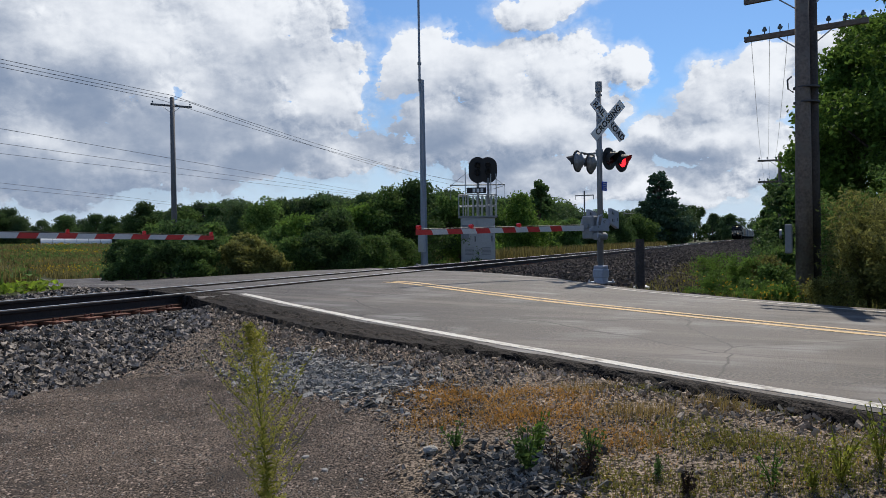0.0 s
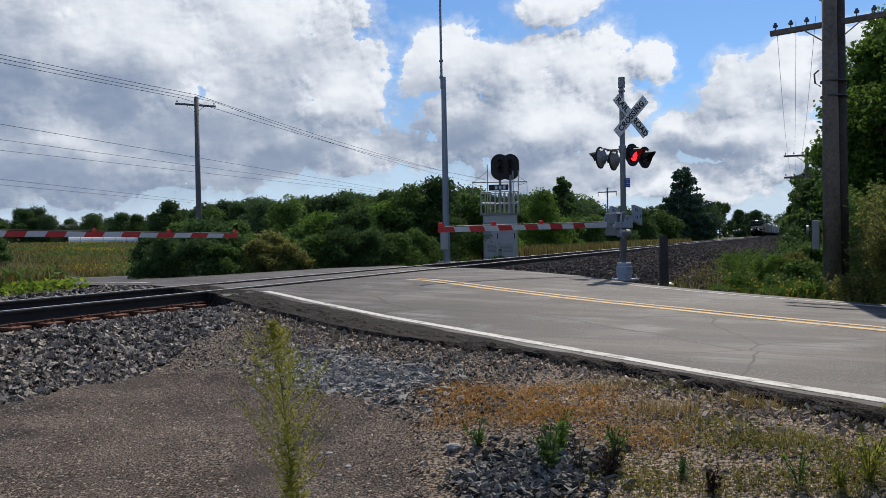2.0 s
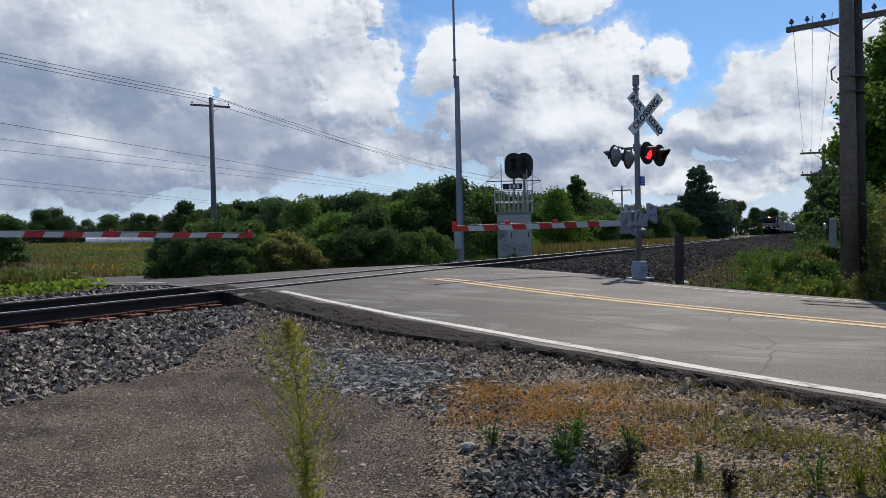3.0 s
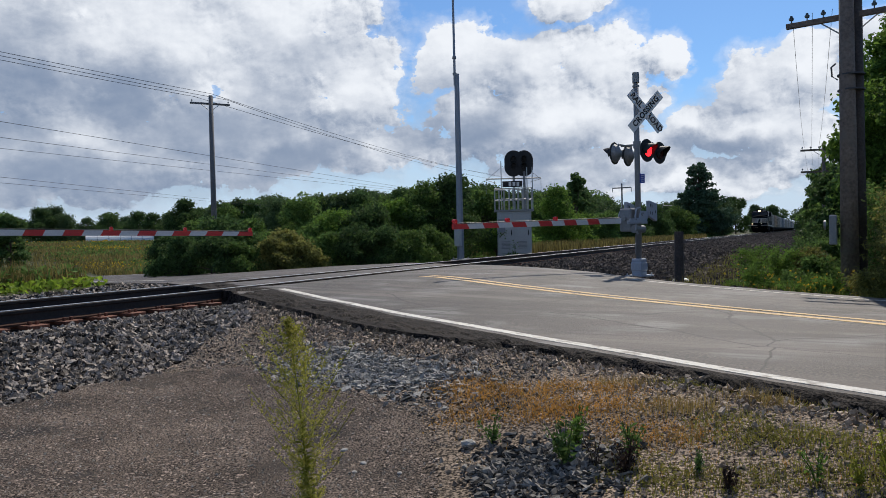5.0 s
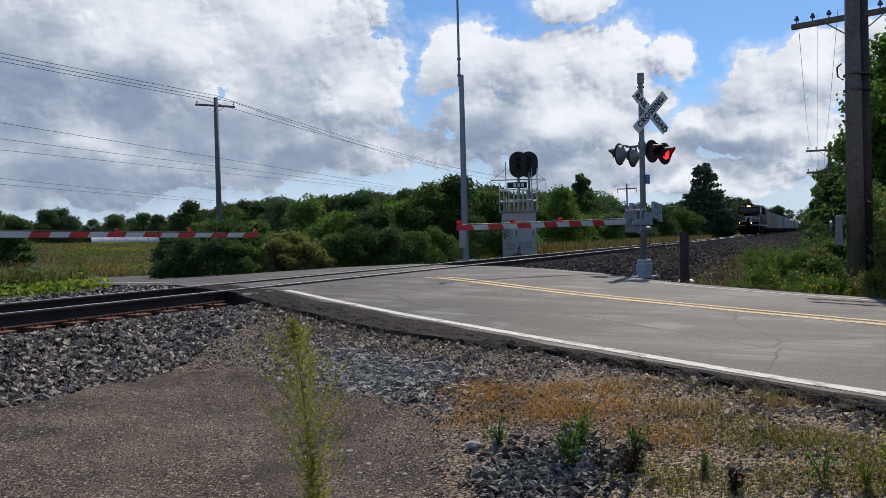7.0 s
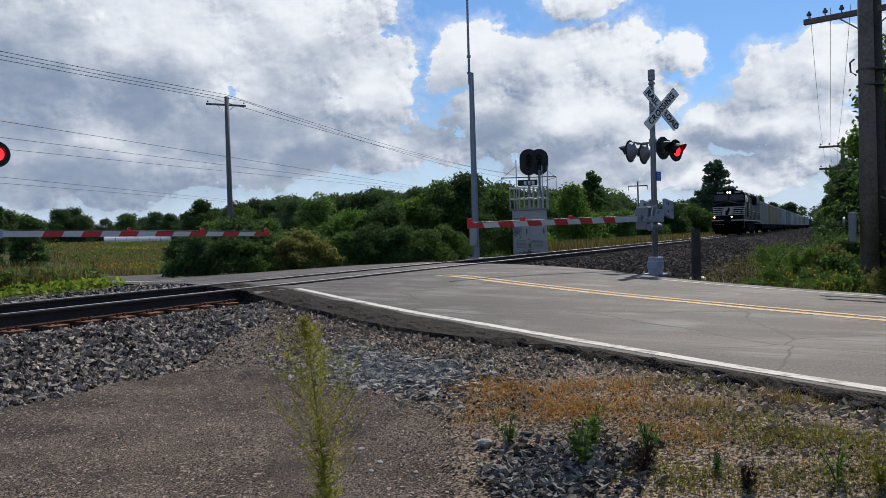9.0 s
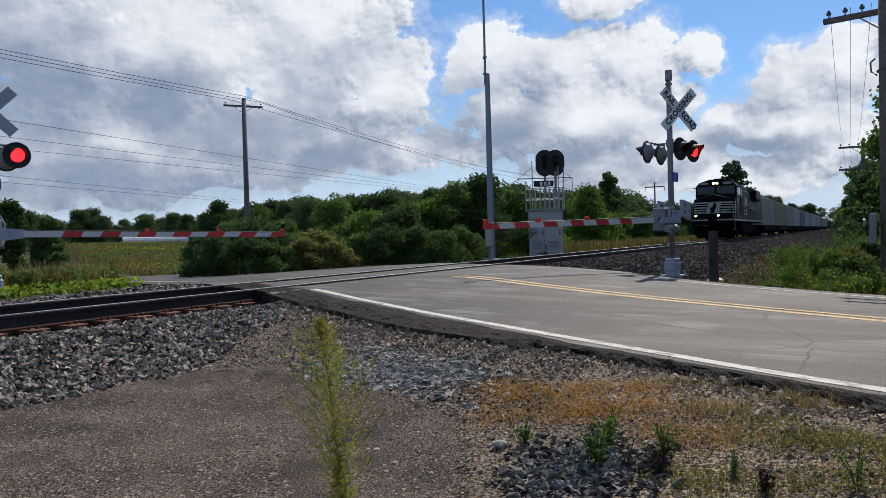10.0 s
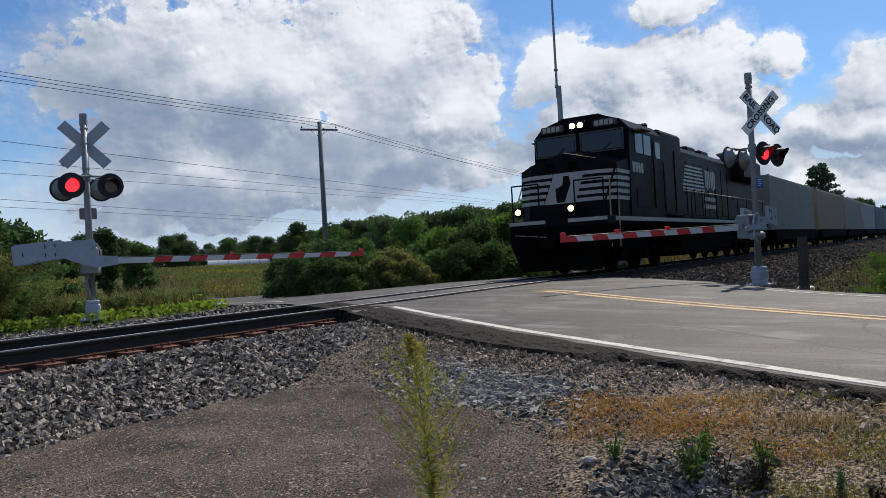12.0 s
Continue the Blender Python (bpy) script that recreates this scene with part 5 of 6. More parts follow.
    for sx in (-1, 1):
        for yy, x in ((0.25, 1.46), (0.75, 1.52)):
            bm = B()
            rod(bm, (sx * x, yy, 0.75), (sx * x, yy + 0.05, 2.0), 0.02, n=6)
            rod(bm, (sx * x, yy + 0.05, 2.0), (sx * (x - 0.1), yy + 0.35, 2.7), 0.02, n=6)
            part("grab_rail", bm, LOCO_GREY, p, "tan painted grab rail")
        for k in range(4):
            bm = B()
            box(bm, sx * 1.42 - 0.13, sx * 1.42 + 0.13, 0.55 - 0.05 * k, 0.95, 0.45 + 0.28 * k, 0.48 + 0.28 * k)
            part("step", bm, LOCO_UNDER, p)
    # long hood
    bm = B()
    prism(bm, [(-0.95, 1.62), (-0.95, 4.15), (-0.7, 4.4), (0.7, 4.4), (0.95, 4.15), (0.95, 1.62)], 4.6, L - 0.9)
    bmesh.ops.recalc_face_normals(bm, faces=bm.faces[:])
    part("hood", bm, LOCO_BLACK, p)
    bm = B()
    box(bm, -1.47, 1.47, 4.9, 7.3, 1.62, 4.5, 0.10)
    part("equipment_cabinet", bm, LOCO_BLACK, p)
    bm = B()
    box(bm, -1.45, 1.45, L - 5.2, L - 1.2, 3.5, 4.55, 0.15)
    part("radiator", bm, LOCO_BLACK, p)
    for y in (8.5, 11.2, 13.2):
        bm = B()
        box(bm, -0.6, 0.6, y, y + 1.2, 4.36, 4.62, 0.06)
        part("roof_hatch", bm, LOCO_BLACK, p)
    for k in range(9):
        for sx in (-1, 1):
            bm = B()
            y = 7.4 + 1.06 * k
            box(bm, sx * 0.965 - 0.018, sx * 0.965 + 0.018, y, y + 0.97, 1.8, 3.85, 0.012)
            d = part("hood_door", bm, LOCO_BLACK, p)
            bm = B()
            box(bm, sx * 1.0 - 0.02, sx * 1.0 + 0.02, y + 0.88, y + 0.93, 2.6, 2.8)
            part("latch", bm, LOCO_UNDER, d)
    # emblem stripes and lettering shapes on the hood side
    for sx in (-1, 1):
        for k in range(7):
            bm = B()
            box(bm, sx * 0.99 - 0.004, sx * 0.99 + 0.004, 8.9 + 0.08 * k, 12.0 - 0.05 * k, 2.78 + 0.14 * k, 2.85 + 0.14 * k)
            part("hood_stripe", bm, LOCO_WHITE, p)
        for k in range(2):
            bm = B()
            for j in range(3):
                box(bm, sx * 0.99 - 0.004, sx * 0.99 + 0.004, 12.15 + 0.85 * k + 0.26 * j, 12.33 + 0.85 * k + 0.26 * j, 2.85 if j % 2 else 2.95, 3.65)
            part("hood_mark", bm, LOCO_WHITE, p, "plain pale mark")
        for row in range(2):
            for k in range(7):
                bm = B()
                box(bm, sx * 0.99 - 0.004, sx * 0.99 + 0.004, 11.8 + 0.27 * k, 12.0 + 0.27 * k, 2.40 - 0.3 * row, 2.56 - 0.3 * row)
                part("hood_mark", bm, LOCO_WHITE, p, "plain pale mark")
        for k in range(4):
            bm = B()
            box(bm, sx * 1.535 - 0.004, sx * 1.535 + 0.004, 2.05 + 0.25 * k, 2.23 + 0.25 * k, 2.92, 3.22)
            part("side_number_bar", bm, LOCO_WHITE, p)
        bm = B()
        box(bm, sx * 1.52 - 0.005, sx * 1.52 + 0.005, 0.5, L - 0.5, 1.48, 1.60)
        part("sill_stripe", bm, LOCO_WHITE, p)
        bm = B()
        box(bm, sx * 1.25 - 0.27, sx * 1.25 + 0.27, 4.6, L - 0.5, 1.58, 1.64)
        part("walkway", bm, LOCO_UNDER, p)
        bm = B()
        rod(bm, (sx * 1.46, 6.5, 2.6), (sx * 1.46, L - 1.0, 2.6), 0.02, n=6)
        part("handrail", bm, LOCO_GREY, p)
        for k in range(9):
            bm = B()
            rod(bm, (sx * 1.46, 6.5 + 1.8 * k, 1.62), (sx * 1.46, 6.5 + 1.8 * k, 2.6), 0.018, n=6)
            part("stanchion", bm, LOCO_BLACK, p)
    return p


def wagon_base(p, L):
    bm = B()
    box(bm, -1.3, 1.3, 0.3, L - 0.3, 0.95, 1.18, 0.03)
    box(bm, -0.3, 0.3, -0.4, L + 0.4, 0.72, 1.0, 0.03)
    for k in range(int(L / 1.5)):
        box(bm, -1.42, 1.42, 0.8 + 1.5 * k, 0.95 + 1.5 * k, 0.8, 1.1)
    part("flatbed", bm, LOCO_UNDER, p)
    for y in (2.2, L - 2.2):
        wheelset_truck(p, y, 2)
    for sx in (-1, 1):
        bm = B()
        box(bm, sx * 1.45 - 0.04, sx * 1.45 + 0.04, 0.6, L - 0.6, 0.62, 1.14)
        part("side_sill", bm, LOCO_UNDER, p)


def container(p, y0, y1, mat, z0=1.2, h=2.9):
    bm = B()
    box(bm, -1.28, 1.28, y0, y1, z0, z0 + h, 0.03)
    c = part("container", bm, mat, p)
    n = int((y1 - y0 - 0.3) / 0.28)
    for sx in (-1, 1):
        bm = B()
        for k in range(n):
            y = y0 + 0.2 + 0.28 * k
            box(bm, sx * 1.281 - 0.006, sx * 1.281 + 0.006, y, y + 0.13, z0 + 0.16, z0 + h - 0.16)
        part("ribs", bm, mat, c)
    for x in (-0.95, -0.45, 0.45, 0.95):
        bm = B()
        rod(bm, (x, y0 - 0.03, z0 + 0.15), (x, y0 - 0.03, z0 + h - 0.15), 0.02, n=6)
        part("lock_rod", bm, GALV, c)
    for x in (-1.24, 1.24):
        for y in (y0 + 0.08, y1 - 0.08):
            bm = B()
            box(bm, x - 0.06, x + 0.06, y - 0.09, y + 0.09, z0 - 0.01, z0 + h + 0.015)
            part("corner_post", bm, mat, c)


BOX_GREY = material("grey container paint", (0.25, 0.235, 0.195), 0.7, vary=0.08, grain=8, patch=0.7, bump=0.03, spot=(0.16, 0.15, 0.13), spot_at=(0.58, 0.75))
BOX_TAN = material("tan container paint", (0.27, 0.195, 0.12), 0.7, vary=0.1, grain=8, patch=0.7, bump=0.03)
BOX_PALE = material("pale container paint", (0.32, 0.32, 0.31), 0.7, vary=0.08, grain=8, patch=0.7, bump=0.03)
BOX_BLUE = material("slate blue container paint", (0.12, 0.15, 0.19), 0.7, vary=0.08, grain=8, patch=0.7, bump=0.03)

TRAIN = []                                       # thing and metres behind the nose
loco = locomotive()
TRAIN.append((loco, 0.0))
WAGON = 17.6
masters = []
for mt, label in ((BOX_GREY, "grey container on a dark flat wagon"), (BOX_TAN, "tan container on a dark flat wagon"), (BOX_PALE, "pale grey container on a dark flat wagon"), (BOX_BLUE, "slate blue container on a dark flat wagon")):
    w = empty("freight_wagon", pose(XC, 400, 0), label, "freight wagon", "wagons of the train")
    wagon_base(w, WAGON - 1.0)
    container(w, 0.5, WAGON - 1.5, mt, 1.2, 2.95)
    masters.append(w)
order = [0, 1, 0, 2, 3, 2, 0, 2, 0, 2, 0, 3, 2, 0, 2]
used = set()
for i, k in enumerate(order):
    at = 23.4 + WAGON * i
    w = masters[k] if k not in used else copy_thing(masters[k], pose(XC, 400 + at, 0))
    used.add(k)
    TRAIN.append((w, at))


# ---- plants ----
def leaf_arrays(c, size, rng, up=0.35, long=1.6, fold=0.25):
    """Folded four-cornered leaves at the points c."""
    n = len(c)
    d = rng.normal(size=(n, 3))
    d /= np.linalg.norm(d, axis=1, keepdims=True)
    nr = rng.normal(size=(n, 3)) + np.array((0, 0, up * 3))
    side = np.cross(d, nr)
    side /= np.linalg.norm(side, axis=1, keepdims=True) + 1e-9
    nr = np.cross(side, d)
    s = (size * rng.uniform(0.6, 1.3, n))[:, None]
    v = np.stack([c - d * s * long / 2, c + side * s * 0.5 + nr * s * fold, c + d * s * long / 2, c - side * s * 0.5 + nr * s * fold], 1)
    f = np.stack([[0, 1, 2], [0, 2, 3]])[None] + 4 * np.arange(n)[:, None, None]
    return v.reshape(-1, 3), f.reshape(-1, 3)


def leaf_part(name, c, size, mat, parent, rng, **kw):
    v, f = leaf_arrays(np.asarray(c), size, rng, **kw)
    ob = new(name, raw_mesh(name, v, f, mat))
    ob.parent = parent
    return ob


def tree(x, y, h, spread, leaves, size, mat, label, seed, shape="round", z=None, category="tree", low=0.25, clumps=26):
    rng = np.random.default_rng(seed)
    p = empty("tree" if category == "tree" else "bush", pose(x, y, gz(x, y) - 0.1 if z is None else z, 0, 0, float(rng.uniform(0, 360))), label, category)
    cs, rs = [], []
    for k in range(clumps):
        t = rng.uniform(0, 1)
        zz = h * (low + (0.95 - low) * t)
        if shape == "cone":
            r = spread * (1.0 - 0.85 * t) * rng.uniform(0.35, 1.0)
            cr = spread * 0.21 * (1.2 - 0.8 * t)
        elif shape == "bush":
            r = spread * math.sqrt(max(0.05, 1 - t * t)) * rng.uniform(0.2, 0.95)
            cr = spread * rng.uniform(0.2, 0.36)
        else:
            r = spread * math.sin(math.pi * (0.18 + 0.74 * t)) * rng.uniform(0.25, 0.95)
            cr = spread * rng.uniform(0.22, 0.4)
        a = rng.uniform(0, 2 * math.pi)
        cs.append((r * math.cos(a), r * math.sin(a), zz))
        rs.append(cr)
    cs, rs = np.array(cs), np.array(rs)
    bm = B()
    top = h * (0.9 if shape == "cone" else 0.62)
    rod(bm, (0, 0, -0.2), (0.05 * h * 0.1, 0, top), 0.022 * h + 0.02, 0.006 * h + 0.008, 9)
    for c in cs[: max(6, clumps // 2)]:
        z0 = min(top * 0.95, max(0.12 * h, c[2] * 0.62))
        rod(bm, (0, 0, z0), tuple(c), 0.008 * h + 0.008, 0.004, 5)
    part("trunk", bm, BARK, p)
    w = rs ** 2 / (rs ** 2).sum()
    k = rng.choice(len(cs), leaves, p=w)
    d = rng.normal(size=(leaves, 3))
    d /= np.linalg.norm(d, axis=1, keepdims=True)
    rad = rs[k] * rng.uniform(0.35, 1.0, leaves) ** 0.5 * (1 + 0.25 * np.clip(rng.normal(size=leaves), -1.5, 1.0))
    pts = cs[k] + d * rad[:, None] * np.array((1, 1, 0.45 if shape == "cone" else 0.75))
    pts[:, 2] = np.maximum(pts[:, 2], 0.08)
    leaf_part("crown", pts, size, mat, p, rng)
    return p


def at_view(az, dist):
    """A place dist metres off in the compass direction az (degrees from +y towards -x)."""
    return -math.sin(radians(az)) * dist, math.cos(radians(az)) * dist


def forest():
    rng = np.random.default_rng(11)
    kinds = [tree(*at_view(24 + 3 * i, 150), 10.5, 4.6, 6500, 0.30, mt, "leafy green tree of the distant treeline", 30 + i, low=0.04, clumps=44) for i, mt in enumerate((LEAF_FAR, LEAF_DARK, LEAF_FAR, LEAF_MID))]

    def grown(az, d, rise, wide):
        """One more tree whose top stands rise degrees over the horizon."""
        x, y = at_view(az, d)
        z = gz(x, y) - 0.3
        k = (d * math.tan(radians(rise)) + 0.75 - z) / 9.7
        c = copy_thing(kinds[int(rng.integers(0, 4))], pose(x, y, z, 0, 0, float(rng.uniform(0, 360))))
        c.scale = (wide * max(k, 0.75), wide * max(k, 0.75), k)

    skyline = ((5.0, 1.9), (13.0, 2.0), (14.5, 3.0), (20.0, 3.1), (24.0, 3.5), (33.0, 3.3), (39.0, 3.1), (42.0, 2.6), (46.0, 2.3), (72.0, 2.3))
    for az in np.concatenate([np.arange(5.6, 42, 0.8), np.arange(42, 72, 1.05)]):
        rise = float(np.interp(az, *zip(*skyline)))
        d = (150 if az < 38 else 150 + (az - 38) * 6) + rng.uniform(-12, 25)
        grown(az + rng.uniform(-0.4, 0.4), d, rise * (rng.uniform(0.86, 1.04) if az < 42 else rng.uniform(0.72, 1.15)), 1.0)
    # a second row fills the gaps of the first
    for az in np.arange(14, 72, 1.0):
        rise = float(np.interp(az, *zip(*skyline)))
        grown(az, (185 if az < 38 else 185 + (az - 38) * 6) + rng.uniform(0, 25), rise * (rng.uniform(0.84, 0.98) if az < 42 else rng.uniform(0.5, 0.9)), 1.3)
    # an outer row closes the view all round
    for az in np.arange(74, 345, 7.0):
        d = rng.uniform(150, 190)
        x, y = at_view(az, d)
        if abs(x - XC) < 9:
            continue
        c = copy_thing(kinds[int(rng.integers(0, 4))], pose(x, y, gz(x, y) - 0.3, 0, 0, float(rng.uniform(0, 360))))
        c.scale = (1.9, 1.9, 1.0)


forest()

# shrubs on the far side of the track: azimuth, distance, height, half width, leaves
for i, (az, dist, h, r, mt) in enumerate([
    (45.0, 34, 1.7, 1.2, LEAF_DARK), (43.4, 33, 2.1, 1.5, LEAF_MID), (41.6, 32, 2.2, 1.7, LEAF_DARK), (39.4, 33, 2.1, 1.4, LEAF_MID), (37.4, 31, 1.5, 1.2, LEAF_OLIVE),
    (35.4, 33, 1.8, 1.4, LEAF_MID), (33.4, 34, 2.5, 1.6, LEAF_BRIGHT), (31.0, 33, 2.5, 1.7, LEAF_DARK), (29.0, 35, 2.8, 1.8, LEAF_BRIGHT), (27.0, 35, 3.6, 1.8, LEAF_MID), (25.0, 36, 4.0, 1.9, LEAF_DARK), (22.6, 42, 3.6, 1.8, LEAF_MID),
    (20.3, 47, 2.6, 1.7, LEAF_BRIGHT), (17.0, 58, 4.6, 2.2, LEAF_BRIGHT), (15.4, 62, 2.6, 1.8, LEAF_BRIGHT), (13.6, 72, 2.8, 2.2, LEAF_MID), (12.0, 92, 3.4, 2.6, LEAF_DARK), (10.2, 104, 4.6, 3.0, LEAF_DARK), (8.6, 112, 4.2, 3.0, LEAF_MID), (7.4, 125, 4.2, 3.2, LEAF_DARK),
]):
    tree(*at_view(az, dist), h, r, 12000, 0.05 + 0.0011 * dist, mt, "dense green shrub beyond the track", 100 + i, "bush", category="bush", low=0.0, clumps=60)
for i, (az, dist, h, r, mt) in enumerate([(40.5, 27.5, 1.1, 1.0, LEAF_MID), (38.0, 28, 1.2, 1.0, LEAF_OLIVE), (36.0, 28, 1.0, 0.9, LEAF_OLIVE), (34.0, 29, 1.3, 1.1, LEAF_MID), (32.0, 29, 1.5, 1.2, LEAF_DARK), (30.0, 29.5, 1.4, 1.2, LEAF_DARK), (28.0, 30, 1.3, 1.1, LEAF_MID), (42.4, 28, 1.4, 1.2, LEAF_DARK), (44.6, 29, 1.5, 1.1, LEAF_DARK), (26.4, 32, 1.6, 1.2, LEAF_MID), (21.6, 36, 1.5, 1.2, LEAF_BRIGHT)]):
    tree(*at_view(az, dist), h, r, 5500, 0.065, mt, "low leafy shrub at the road's far edge", 150 + i, "bush", category="bush", low=0.0, clumps=30)
for i, (x, y, h, r, mt) in enumerate([(0.1, 19.6, 0.9, 0.8, LEAF_MID), (-0.1, 22.5, 1.0, 0.9, LEAF_OLIVE), (0.5, 25.5, 1.4, 1.0, LEAF_MID), (0.2, 29.5, 1.3, 1.1, LEAF_DARK), (0.3, 34.5, 1.5, 1.2, LEAF_DARK), (0.3, 41.0, 1.8, 1.3, LEAF_MID), (0.4, 49.0, 2.2, 1.5, LEAF_DARK), (0.6, 60.0, 2.6, 1.8, LEAF_DARK), (1.6, 22.0, 1.8, 1.2, LEAF_DARK)]):
    tree(x, y, h, r, 4500, 0.035 + 0.0012 * y, mt, "low leafy shrub along the foot of the ballast bank", 170 + i, "bush", category="bush", low=0.0, clumps=32)
tree(*at_view(15.6, 120), 11.3, 2.0, 3000, 0.36, LEAF_DARK, "slim dark tree above the shrubs", 60, low=0.3)
tree(*at_view(7.1, 125), 12.2, 5.6, 14000, 0.30, LEAF_PINE, "tall dark conifer beside the track", 61, "cone", low=0.1, clumps=120)
tree(*at_view(4.7, 235), 11.0, 4.2, 3500, 0.42, LEAF_DARK, "green tree at the end of the track", 62, low=0.05)
tree(*at_view(6.0, 215), 8.0, 4.2, 3000, 0.42, LEAF_DARK, "green tree at the end of the track", 64, low=0.05)
tree(*at_view(3.5, 340), 11.0, 4.5, 3000, 0.5, LEAF_FAR, "green tree at the end of the track", 63, low=0.05)
tree(*at_view(-0.2, 330), 11.0, 4.5, 3000, 0.6, LEAF_FAR, "green tree at the end of the track", 65, low=0.05)
for i, (az, dist, h, r) in enumerate([(2.5, 430, 13.0, 7.0), (1.6, 640, 16.0, 10.0), (0.5, 690, 18.0, 12.0), (3.2, 480, 12.0, 7.0)]):
    tree(*at_view(az, dist), h, r, 2500, 0.9, LEAF_FAR, "green tree closing the view along the track", 66 + i, low=0.03)
# right of the track
for i, (az, dist, h, r, mt, n) in enumerate([
    (-5.6, 27, 8.8, 2.2, LEAF_BRIGHT, 16000), (-8.8, 25, 9.8, 2.6, LEAF_BRIGHT, 14000), (-3.4, 46, 9.5, 2.2, LEAF_DARK, 8000), (-1.2, 58, 6.2, 1.7, LEAF_MID, 7000),
    (-1.0, 78, 6.6, 2.0, LEAF_MID, 6000), (-1.6, 44, 4.6, 1.5, LEAF_DARK, 6000), (-7.0, 38, 11.5, 3.2, LEAF_DARK, 9000), (-12, 30, 11.0, 3.5, LEAF_DARK, 6000), (-0.8, 110, 7.0, 2.4, LEAF_DARK, 4000), (-0.3, 170, 8.0, 3.0, LEAF_DARK, 4000),
    (-2.4, 36, 4.2, 1.3, LEAF_DARK, 6000),
]):
    tree(*at_view(az, dist), h, r, int(n * 1.7), 0.055 + 0.0020 * dist, mt, "leafy green tree on the verge beside the track", 200 + i, low=0.06, clumps=48)


# ---- grass, weeds and flowers ----
def blades(name, x, y, height, width, mat, label, rng, lean=0.35, z=None):
    """Bent grass blades, three triangles each, as one mesh."""
    n = len(x)
    z0 = ground_z(x, y) - 0.01 if z is None else z
    a = rng.uniform(0, 2 * np.pi, n)
    d = np.stack([np.cos(a), np.sin(a), np.zeros(n)], -1)
    s = np.stack([-np.sin(a), np.cos(a), np.zeros(n)], -1) * (width * 0.5)[:, None]
    h = height * rng.uniform(0.55, 1.2, n)
    ln = (lean * rng.uniform(0.1, 1.0, n) * h)[:, None]
    p0 = np.stack([x, y, z0], -1)
    up = np.array((0, 0, 1.0))
    p1 = p0 + up * (h * 0.55)[:, None] + d * ln * 0.35
    p2 = p0 + up * h[:, None] + d * ln
    v = np.stack([p0 - s, p0 + s, p1 + s * 0.8, p1 - s * 0.8, p2], 1)
    f = np.array([[0, 1, 2], [0, 2, 3], [3, 2, 4]])[None] + 5 * np.arange(n)[:, None, None]
    ob = new(name, raw_mesh(name, v.reshape(-1, 3), f.reshape(-1, 3), mat))
    return tagged(ob, label, "grass", kind="stuff")


def scatter_round(spots, per, spread, rng):
    c = np.repeat(np.array(spots), per, 0)
    return (c + rng.normal(size=c.shape) * spread).T


